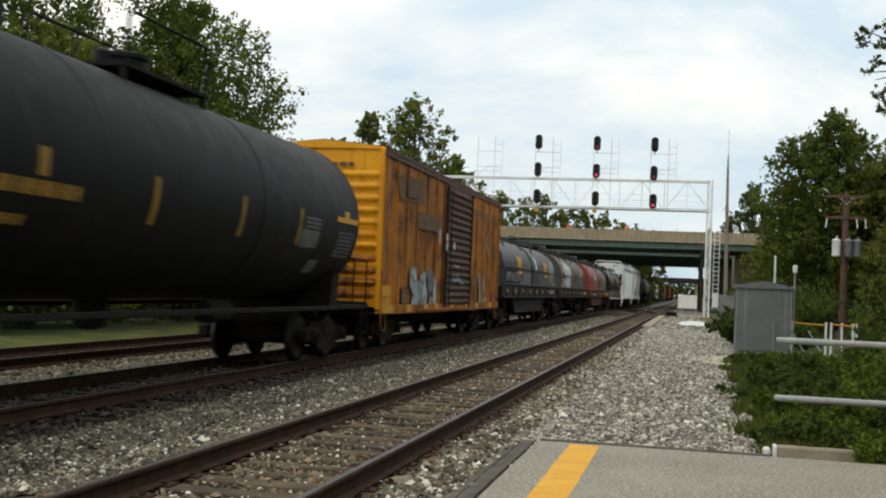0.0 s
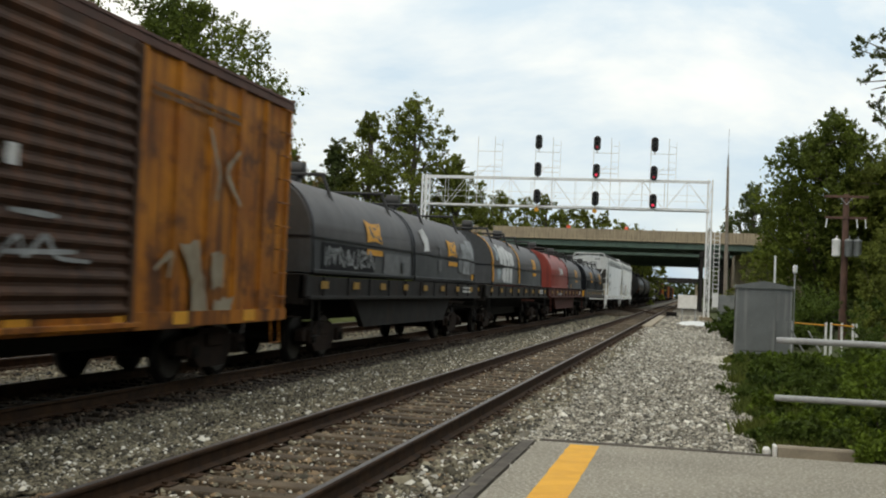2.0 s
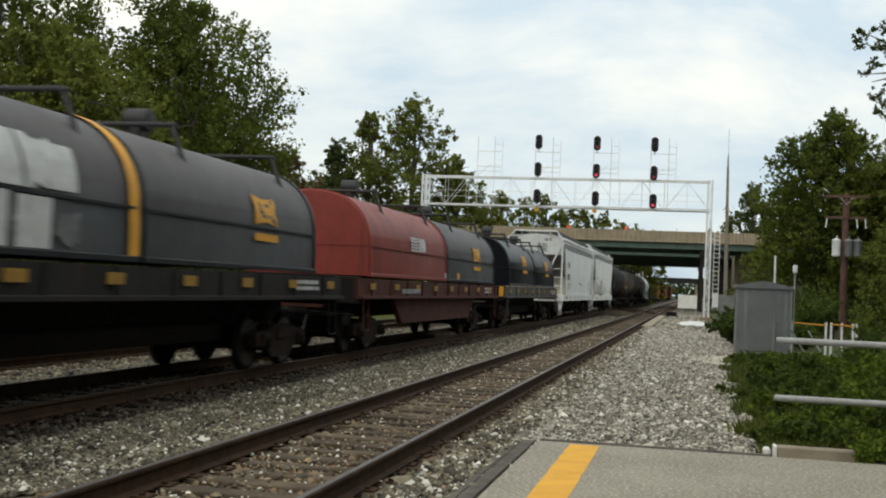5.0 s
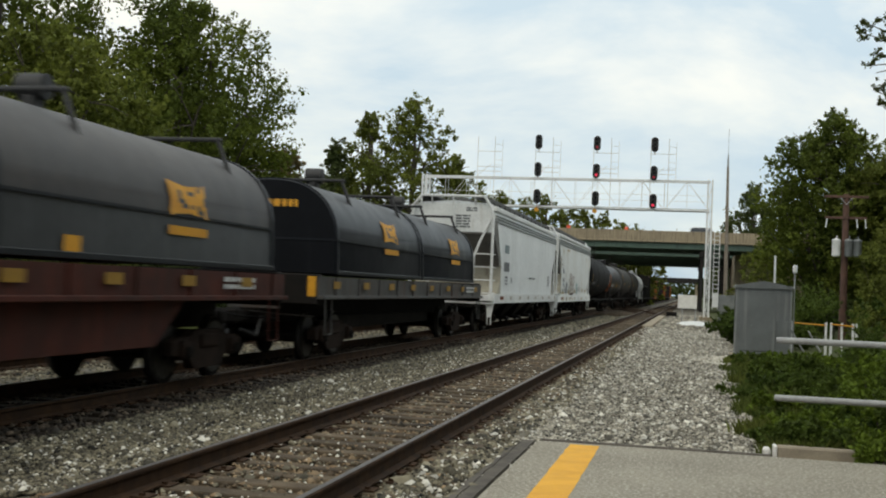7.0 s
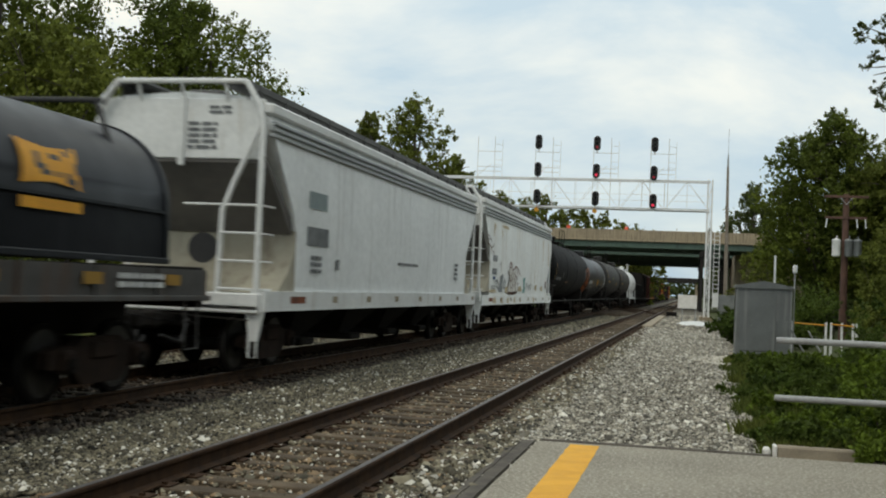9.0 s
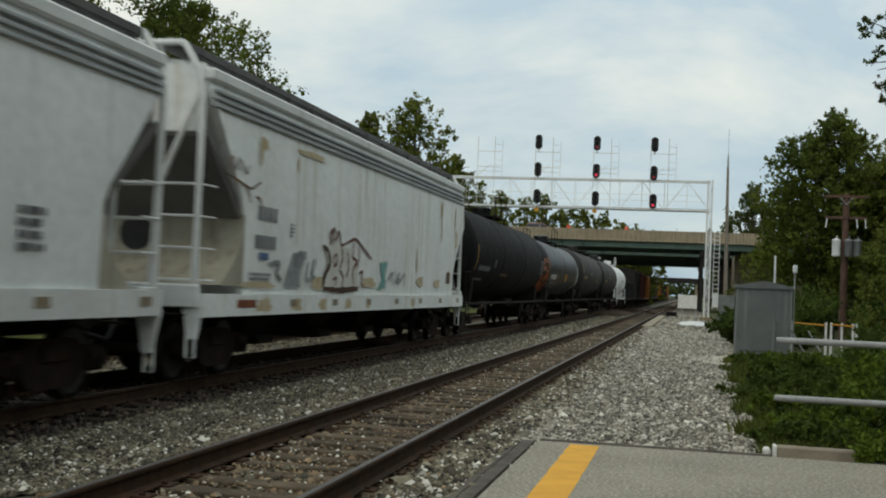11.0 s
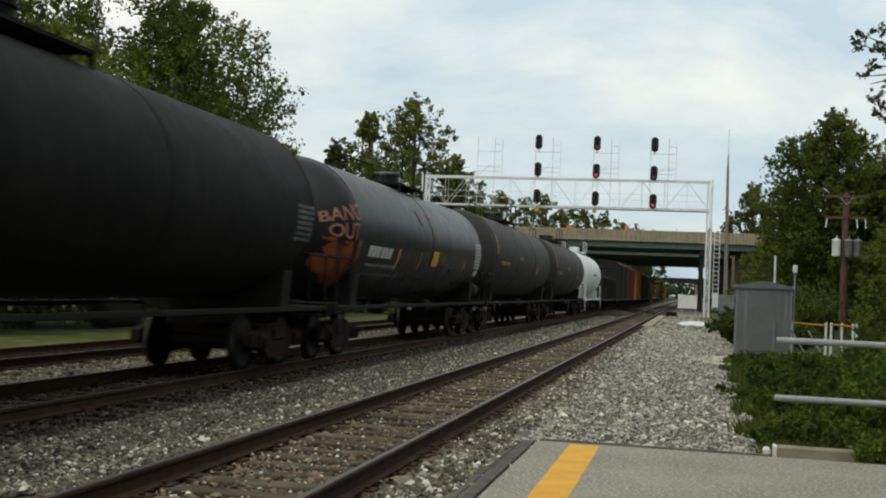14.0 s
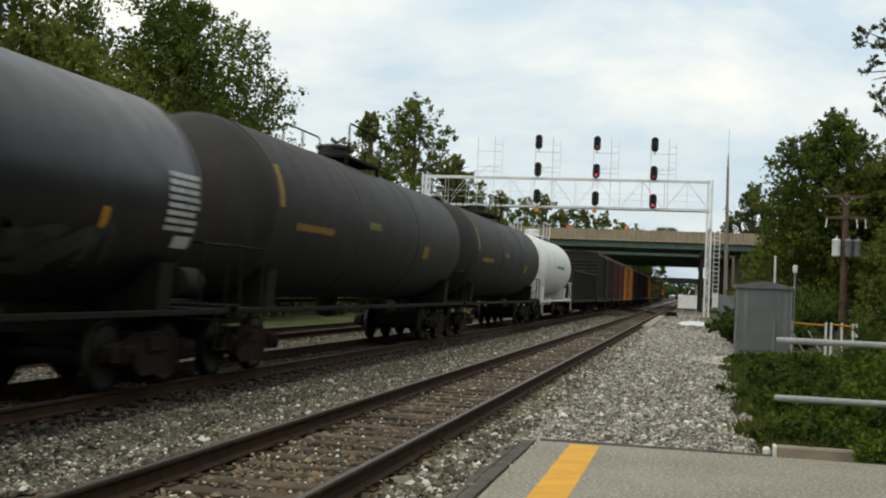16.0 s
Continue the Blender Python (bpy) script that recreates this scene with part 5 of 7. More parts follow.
def fill_on(surface, outline, lift, seed, rough=0.04):
    """A flat painted area inside an outline of (y, z) corners, with a ragged edge."""
    rng = random.Random(seed)
    P = []
    for (ya, za), (yb, zb) in zip(outline, outline[1:] + outline[:1]):
        for i in range(4):
            P.append(surface(ya + (yb - ya) * i / 4 + rng.uniform(-rough, rough), za + (zb - za) * i / 4 + rng.uniform(-rough, rough), lift))
    return Shape().add(P, [list(range(len(P)))])


def blotch(surface, cy, cz, ry, rz, seed, lift=0.004, n=26):
    """An uneven painted patch."""
    rng = random.Random(seed)
    ph = [rng.uniform(0, 6.28) for _ in range(5)]
    s = Shape()
    P = [surface(cy, cz, lift)]
    for ring in (0.5, 1.0):
        for i in range(n):
            a = 6.2832 * i / n
            q = ring * (1 + 0.13 * math.sin(3 * a + ph[0]) + 0.1 * math.sin(5 * a + ph[1]) + 0.08 * math.sin(9 * a + ph[2]) + 0.05 * math.sin(14 * a + ph[3]))
            sq = 1.0 / max(abs(math.cos(a)), abs(math.sin(a))) ** 0.55
            P.append(surface(cy + ry * q * sq * math.cos(a), cz + rz * q * sq * math.sin(a), lift))
    F = [(0, 1 + i, 1 + (i + 1) % n) for i in range(n)] + [(1 + i, 1 + n + i, 1 + n + (i + 1) % n, 1 + (i + 1) % n) for i in range(n)]
    return s.add(P, F)


def quad_on(surface, y0, y1, z0, z1, lift=0.004, ny=2, nz=4):
    """A rectangular marking that follows a surface."""
    s = Shape()
    P = [surface(y0 + (y1 - y0) * i / ny, z0 + (z1 - z0) * j / nz, lift) for j in range(nz + 1) for i in range(ny + 1)]
    return s.add(P, [(j * (ny + 1) + i, j * (ny + 1) + i + 1, (j + 1) * (ny + 1) + i + 1, (j + 1) * (ny + 1) + i) for j in range(nz) for i in range(ny)])


def lines_on(surface, y0, y1, z0, z1, rows, seed, lift=0.005):
    """Rows of bars in place of small writing: each row is one ribbon, thin between its words."""
    rng = random.Random(seed)
    s = Shape()
    dz = (z1 - z0) / rows
    for r in range(rows):
        mid, cuts, y = z0 + dz * (r + 0.5), [], y0
        while y < y1 - 0.05:
            w = min(y1 - y, rng.uniform(0.08, 0.25))
            cuts += [(y, 0.03), (y + 0.005, 0.32), (y + w - 0.005, 0.32), (y + w, 0.03)]
            y += w + 0.04
        P = [surface(c, mid - dz * q, lift) for c, q in cuts] + [surface(c, mid + dz * q, lift) for c, q in cuts]
        n = len(cuts)
        s.pieces.append(Shape().add(P, [(i, i + 1, n + i + 1, n + i) for i in range(n - 1)]))
    return s


# -- boxcar --
def boxcar(u, L, label, side_m, end_m, door_m, roof_m, detail=True, zs=0.86, ze=4.5, door=(6.45, 9.95), near=True):
    root = car_root(u, label, "boxcar", "boxcar")
    W = 1.42
    s = Shape()
    s.box(-W, W, 0.06, L - 0.06, zs + 0.16, ze, 0.01)
    part("body", s, side_m, root, "faded and rusty painted steel side")
    ys = [0.12 + (door[0] - 0.25) * k / 6 for k in range(7)] + [door[1] + 0.2 + (L - door[1] - 0.32) * k / 5 for k in range(6)]
    for side in (-1, 1):
        for y in ys:
            P = [(side * W, y - 0.075), (side * (W + 0.05), y - 0.04), (side * (W + 0.05), y + 0.04), (side * W, y + 0.075)]
            s = Shape()
            s.loft([[(p[0], p[1], z) for p in P] for z in (zs + 0.2, ze - 0.02)])
            part("side_post", s, side_m, root)
        a, b = sorted((side * (W - 0.03), side * (W + 0.055)))
        s = Shape()
        s.box(a, b, 0.0, L, ze - 0.16, ze + 0.01, 0.01)
        part("side_plate", s, roof_m, root)
    s = Shape()
    for side in (-1, 1):
        a, b = sorted((side * (W - 0.06), side * (W + 0.06)))
        poly = [(0.0, zs + 0.2), (0.0, zs + 0.02), (1.9, zs), (3.4, zs), (3.8, zs - 0.02), (L - 3.8, zs - 0.02), (L - 3.4, zs), (L - 1.9, zs), (L, zs + 0.02), (L, zs + 0.2)]
        s.prism(poly, "x", a, b)
    part("side_sill", s, side_m, root, "side sill")
    # ends: pressed horizontal ribs
    for y, way in ((0.06, -1), (L - 0.06, 1)):
        s = Shape()
        n = 11
        a, b = sorted((y, y + way * 0.03))
        s.box(-W, W, a, b, zs + 0.16, ze, 0.005)
        dz = (ze - zs - 0.75) / n
        P = [(y + way * 0.01, zs + 0.3)]
        for k in range(n):
            z = zs + 0.32 + dz * k
            P += [(y + way * 0.025, z), (y + way * 0.085, z + dz * 0.26), (y + way * 0.095, z + dz * 0.4), (y + way * 0.085, z + dz * 0.54), (y + way * 0.025, z + dz * 0.8)]
        P += [(y + way * 0.01, zs + 0.34 + dz * n)]
        # lower ribs take the darker side paint, for rust and for shade there
        low = Shape()
        for piece, Q in ((low, P[:21]), (s, P[20:])):
            piece.loft([[(x, p[0] if abs(x) < W - 0.15 else y + (p[0] - y) * 0.28, p[1]) for p in Q] for x in (-W + 0.05, -W + 0.18, W - 0.18, W - 0.05)])
        for side in (-1, 1):
            c, d = sorted((side * (W - 0.08), side * (W + 0.02)))
            s.box(c, d, min(y, y + way * 0.09), max(y, y + way * 0.09), zs + 0.1, ze, 0.02)
        s.prism([(-W - 0.02, ze - 0.02), (W + 0.02, ze - 0.02), (W + 0.02, ze + 0.03), (0, ze + 0.17), (-W - 0.02, ze + 0.03)], "y", min(y, y + way * 0.07), max(y, y + way * 0.07))
        part("end_wall", s, end_m, root, "ribbed end wall")
        part("lower_end_panel", low, side_m, root, "lower ribs darkened by rust and painted shade")
    s = Shape()
    rings = []
    n = 14
    for k in range(n + 1):
        y = 0.02 + (L - 0.04) * k / n
        for dy, dz in ((-0.05, 0), (0, 0.035), (0.05, 0)):
            rings.append([(-W - 0.07, y + dy * (0 < k < n), ze + dz), (0, y + dy * (0 < k < n), ze + 0.15 + dz), (W + 0.07, y + dy * (0 < k < n), ze + dz), (W + 0.07, y + dy * (0 < k < n), ze - 0.04), (0, y + dy * (0 < k < n), ze + 0.1), (-W - 0.07, y + dy * (0 < k < n), ze - 0.04)])
    s.loft(rings)
    part("roof", s, roof_m, root, "rusty ribbed sheet roof")
    # sliding doors
    for side in (-1, 1):
        s = Shape()
        x = side * (W + 0.055)
        a, b = sorted((side * (W + 0.005), x))
        s.box(a, b, door[0], door[1], zs + 0.08, ze - 0.16, 0.01)
        n = 17
        dz = (ze - zs - 0.4) / n
        P = [(x - side * 0.01, zs + 0.15)]
        for k in range(n):
            z = zs + 0.16 + dz * k
            P += [(x + side * 0.004, z), (x + side * 0.055, z + dz * 0.3), (x + side * 0.055, z + dz * 0.48), (x + side * 0.004, z + dz * 0.8)]
        P += [(x - side * 0.01, zs + 0.18 + dz * n)]
        s.loft([[(p[0], y, p[1]) for p in P] for y in (door[0] + 0.1, door[1] - 0.1)])
        d = part("door", s, door_m, root, "dark brown corrugated sliding door")
        for y in (door[0] + 0.03, door[1] - 0.03):
            s = Shape()
            s.box(min(x, x + side * 0.07), max(x, x + side * 0.07), y - 0.04, y + 0.04, zs + 0.06, ze - 0.2, 0.01)
            part("door_post", s, door_m, d)
        s = Shape()
        s.tube([(x + side * 0.09, door[0] + 0.3, zs + 0.2), (x + side * 0.09, door[0] + 0.3, ze - 0.3)], 0.02, 6)
        part("lock_rod", s, door_m, d)
        s = Shape()
        s.box(min(side * (W + 0.02), side * (W + 0.13)), max(side * (W + 0.02), side * (W + 0.13)), door[0] - 3.2, door[1] + 0.2, zs + 0.02, zs + 0.09, 0.01)
        part("door_track", s, side_m, d)
    s = Shape()
    s.box(-0.22, 0.22, 0.3, L - 0.3, 0.70, 1.05, 0.02)
    s.box(-0.5, 0.35, 3.4, L - 3.4, 0.5, 0.75, 0.03)
    for y in (3.6, 6.0, 8.0, 10.0, 12.0):
        s.box(-W + 0.05, W - 0.05, y - 0.06, y + 0.06, 0.85, 1.03)
    part("centre_sill", s, M_STEEL, root, "dirty underframe")
    ladder(root, W + 0.03, 0.16, zs + 0.4, zs + 1.8, "y", 5, side_m)
    ladder(root, W + 0.03, L - 0.58, zs + 0.4, ze - 0.2, "y", 9, side_m)
    ladder(root, W - 0.55, 0.0, zs + 0.3, zs + 1.9, "x", 5, end_m)
    for y in (0.2, L - 0.55):
        s = Shape()
        s.tube([(W, y, zs + 0.1), (W + 0.02, y, zs - 0.35), (W + 0.02, y + 0.38, zs - 0.35), (W, y + 0.38, zs + 0.1)], 0.018, 5)
        part("step", s, side_m, root)
    coupler(root, 0.1, -1)
    coupler(root, L - 0.1, 1)
    truck(root, 2.0, near)
    truck(root, L - 2.0, near)
    return root, W


def first_boxcar():
    L, zs, ze = 15.46, 0.86, 4.5
    root, W = boxcar(24.17, L, "rusty orange boxcar with brown sliding door and graffiti", M_BOX, M_BOXEND, M_DOOR, M_ROOF)

    def side(y, z, lift):
        return (W + 0.052 + lift, y, z)

    def flat(y, z, lift):
        return (W + 0.003 + lift, y, z)
    for k, (line, m) in enumerate((
            ([(2.55, 1.85), (2.75, 1.98), (3.05, 1.95), (3.15, 1.7), (3.6, 1.6), (3.75, 1.3), (3.6, 0.98), (2.75, 0.95), (2.95, 1.3), (2.6, 1.5)], M_BLUEW),
            ([(3.6, 1.78), (4.0, 1.88), (4.25, 1.84), (4.2, 1.6), (4.45, 1.4), (4.4, 0.95), (3.7, 0.9), (3.85, 1.3)], M_BLUEW),
            ([(4.35, 1.9), (4.7, 1.98), (5.1, 1.9), (5.05, 1.4), (4.6, 1.35), (4.5, 1.6)], M_GMARK),
            ([(5.15, 1.7), (5.4, 1.72), (5.5, 0.95), (4.7, 0.88), (4.75, 1.25), (5.1, 1.2)], M_BLUEW),
            ([(2.5, 1.08), (3.9, 1.0), (5.6, 0.98), (5.65, 0.94), (2.6, 0.92)], M_GMARKL))):
        part("graffiti", fill_on(side, line, 0.003 + 0.001 * k, 300 + k), m, root, "pale blue sprayed letter")
    part("graffiti", strokes(side, [[(2.6, 1.8), (3.0, 1.6), (3.4, 1.68), (3.3, 1.2), (3.6, 1.0)], [(3.7, 1.72), (3.95, 1.5), (4.15, 1.75)], [(4.0, 0.95), (4.2, 1.3), (4.5, 1.0)], [(5.2, 1.6), (4.9, 1.2), (5.3, 1.0)]], 0.03, 14), M_DMARK, root, "dark outline spray")
    part("graffiti", strokes(side, [[(3.05, 1.9), (3.4, 1.1)], [(4.1, 1.8), (4.3, 1.0)], [(5.3, 1.7), (5.42, 1.0)]], 0.05, 15), M_WMARK, root, "white sprayed stroke")
    part("marking", quad_on(side, 1.85, 2.3, 1.05, 1.5, 0.003), M_DMARK, root, "dark stencilled panel")
    part("marking", lines_on(side, 1.9, 2.25, 1.1, 1.45, 3, 18), M_GMARK, root)
    for k, line in enumerate(([(11.3, 1.95), (11.9, 2.02), (12.1, 1.5), (12.3, 1.0), (11.7, 0.95), (11.75, 1.5)], [(12.35, 1.9), (12.8, 1.85), (12.75, 1.4), (12.4, 1.3)], [(12.5, 1.2), (13.2, 1.25), (13.1, 0.95), (12.4, 0.92)])):
        part("graffiti", fill_on(side, line, 0.003, 320 + k), M_BEIGE, root, "faded beige spray")
    part("graffiti", strokes(side, [[(12.1, 3.6), (12.5, 3.0), (12.4, 2.6)], [(13.2, 3.4), (12.7, 3.05), (13.3, 2.6)], [(10.6, 1.6), (11.1, 1.85), (11.0, 1.5)]], 0.05, 6), M_BEIGE, root, "pale scrawl")
    on_door = lambda y, z, l: (W + 0.115 + l, y, z)
    part("graffiti", strokes(on_door, [[(7.1, 1.62), (7.5, 1.9), (7.6, 1.64), (8.0, 1.92), (8.2, 1.66), (8.9, 1.64)], [(7.2, 1.7), (8.6, 1.74)], [(7.3, 2.12), (8.2, 2.1)]], 0.035, 7), M_GMARKL, root, "grey spray on the door")
    for k, (y0, y1, z0, z1) in enumerate([(1.25, 1.75, 3.55, 4.05), (2.05, 3.1, 3.62, 4.1), (3.2, 3.75, 3.55, 4.15), (3.15, 4.2, 2.92, 3.36), (4.2, 5.75, 2.95, 3.34)]):
        part("marking", quad_on(side, y0, y1, z0, z1, 0.003, 2, 2), M_DMARK, root, "dark faded lettering block")
    part("marking", strokes(side, [[(1.15, 3.5), (3.75, 3.58)], [(1.1, 2.83), (1.85, 2.84)], [(1.95, 3.38), (2.8, 3.36), (2.8, 3.14), (1.95, 3.12)]], 0.03, 16), M_DMARK, root, "dark painted line")
    part("graffiti", fill_on(side, [(5.62, 3.02), (5.78, 3.06), (5.76, 2.6), (5.62, 2.64)], 0.004, 17), M_WMARK, root, "small white splash")
    for k, y in enumerate([0.15, 2.35, 4.15, 5.4, 7.4, 9.6, 11.2, 13.6]):
        patch_y(root, "reflector", y, y + (0.9 if k == 0 else 0.45), zs + 0.03, zs + 0.2, W + 0.062, M_YEL, "yellow reflective strip")
    part("marking", quad_on(lambda y, z, l: (W + 0.055 + l, y, z), 0.06, 0.8, 1.0, 1.5), M_YEL, root, "yellow patch")
    part("marking", lines_on(side, 10.4, 13.2, 3.75, 3.95, 2, 8), M_DMARK, root)
    for y, z in ((6.22, 2.75), (6.22, 2.5), (7.2, 2.55)):
        part("placard", quad_on(lambda a, b, l: (W + 0.12 + l, a, b), y, y + 0.22, z, z + 0.22), M_WMARK, root, "small white placard")

    def end(x, z, lift):
        return (x, 0.06 - 0.1 - lift, z)
    part("marking", lines_on(end, -0.5, 0.75, 4.05, 4.2, 1, 9), M_DMARK, root)
    return root


# -- coil cars with hoods --
def hood_ring(y, w, z0, zk, zt, n=14):
    """Half outline of a hood at y: upright lower side, rounded top."""
    P = [(w, y, z0), (w, y, (z0 + zk) / 2), (w - 0.02, y, zk)]
    for i in range(1, n):
        a = math.pi / 2 * i / n
        P.append(((w - 0.02) * math.cos(a) ** 0.85, y, zk + (zt - zk) * math.sin(a) ** 0.95))
    P.append((0, y, zt))
    return P + [(-x, yy, z) for x, yy, z in P[-2::-1]]


def hood(root, y0, y1, top_m, side_m, end_m, label, seam_m=None, front_band=None):
    W, Z0, ZK, ZT = 1.37, 1.69, 2.34, 3.5
    s = Shape()
    ys = [y0, y0 + 0.03, y1 - 0.03, y1]
    rings = []
    for k, y in enumerate(ys):
        f = 0.02 if k in (0, 3) else 0
        rings.append(hood_ring(y, W - f, Z0, ZK - f, ZT - f))
    s.loft(rings)
    # top in one tone, sides in another; the navy sides carry painted shade
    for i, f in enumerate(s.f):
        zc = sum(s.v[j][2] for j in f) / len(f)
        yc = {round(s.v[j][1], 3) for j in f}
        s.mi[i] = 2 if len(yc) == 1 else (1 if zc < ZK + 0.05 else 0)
    h = part("hood", s, (top_m, side_m, end_m), root, label)
    # rims at the hood's ends and the crease strip along the side
    for y in (y0 + 0.04, y1 - 0.12):
        s = Shape()
        a, b = hood_ring(y, W + 0.025, Z0, ZK, ZT + 0.025), hood_ring(y + 0.09, W + 0.025, Z0, ZK, ZT + 0.025)
        a2, b2 = hood_ring(y, W - 0.01, Z0, ZK, ZT - 0.01), hood_ring(y + 0.09, W - 0.01, Z0, ZK, ZT - 0.01)
        s.loft([a + a2[::-1], b + b2[::-1]])
        part("rim", s, seam_m or side_m, h, "rim band")
    s = Shape()
    for side in (-1, 1):
        s.box(min(side * (W - 0.01), side * (W + 0.02)), max(side * (W - 0.01), side * (W + 0.02)), y0 + 0.1, y1 - 0.1, ZK - 0.02, ZK + 0.015)
        s.box(min(side * (W - 0.02), side * (W + 0.045)), max(side * (W - 0.02), side * (W + 0.045)), y0 + 0.02, y1 - 0.02, Z0 - 0.02, Z0 + 0.06, 0.01)
    part("crease", s, seam_m or side_m, h)
    s = Shape()
    for side in (-1, 1):
        s.box(min(side * 0.0, side * W * 0.98), max(side * 0.0, side * W * 0.98), y0 - 0.012, y0 + 0.02, ZK - 0.02, ZK + 0.02)
    part("end_bar", s, seam_m or side_m, h)
    if front_band:
        for ya in (y0 + 0.0, y1 - 0.26):
            s = Shape()
            a, b = hood_ring(ya, W + 0.03, Z0 + 0.03, ZK, ZT + 0.03), hood_ring(ya + 0.26, W + 0.03, Z0 + 0.03, ZK, ZT + 0.03)
            s.loft([a, b], cap=False, closed=False)
            part("band", s, front_band, h, "yellow edge band")
    # lifting arms on top: leaning legs and a cross pipe
    for y in (y0 + 0.27 * (y1 - y0), y0 + 0.85 * (y1 - y0)):
        s = Shape()
        for side in (-1, 1):
            s.tube([(side * 1.14, y, 2.84), (side * 0.8, y + 0.05, 3.66)], 0.036, 7)
            s.box(side * 1.15 - 0.07, side * 1.15 + 0.05, y - 0.07, y + 0.07, 2.74, 2.9, 0.015)
        s.tube([(-0.86, y + 0.05, 3.66), (0.86, y + 0.05, 3.66)], 0.038, 8)
        s.tube([(0, y + 0.05, 3.66), (0, y + 0.15, ZT - 0.02)], 0.02, 6)
        part("lifting_frame", s, M_SIGBLK, h, "black lifting bracket")
    s = Shape()
    ym = y0 + 0.36 * (y1 - y0)
    s.box(-0.1, 0.1, ym - 0.14, ym + 0.14, ZT - 0.04, ZT + 0.2, 0.04)
    s.lathe("x", [(-0.2, 0.05), (-0.18, 0.17), (0.18, 0.17), (0.2, 0.05)], 16, (0, ym, ZT + 0.3))
    part("lifting_lug", s, M_SIGBLK, h, "black lifting lug")

    def surf(y, z, lift):
        if z <= ZK:
            return (W + 0.024 + lift, y, z)
        q = min(1.0, (z - ZK) / (ZT - ZK)) ** (1 / 0.95)
        a = math.asin(q)
        return ((W - 0.02) * max(0.001, math.cos(a)) ** 0.85 + (0.008 + lift) * math.cos(a) + 0.012, y, z + (0.012 + lift) * math.sin(a))
    return h, surf


def emblem(h, surf, y, z, w=1.2):
    """A yellow panel with dark notches over a yellow bar, in place of a company mark."""
    notch = {(3, 3), (4, 3), (3, 4), (3, 5), (4, 2), (6, 5), (7, 5), (5, 2), (7, 2), (9, 1), (9, 2), (10, 0), (10, 1), (10, 7), (9, 6), (11, 3), (11, 4), (6, 0), (5, 7)}
    nx, nz = 12, 8
    s = Shape()
    P = []
    for j in range(nz + 1):
        for i in range(nx + 1):
            e = 0.05 * math.sin(math.pi * i / nx) * (1 if j == 0 else -1 if j == nz else 0)
            f = 0.04 * w * math.sin(math.pi * j / nz) * (1 if i == 0 else -1 if i == nx else 0)
            P.append(surf(y + w * i / nx + f, z + 0.47 * j / nz + e, 0.007))
    s.add(P, [(j * (nx + 1) + i, j * (nx + 1) + i + 1, (j + 1) * (nx + 1) + i + 1, (j + 1) * (nx + 1) + i) for j in range(nz) for i in range(nx)])
    s.mi = [1 if (k % nx, k // nx) in notch else 0 for k in range(nx * nz)]
    part("emblem", s, (M_YEL, M_COILG), h, "yellow panel emblem with dark notches")
    part("emblem_bar", quad_on(surf, y - 0.03, y + w - 0.02, z - 0.25, z - 0.13, 0.006, 2, 2), M_YEL, h, "yellow bar")


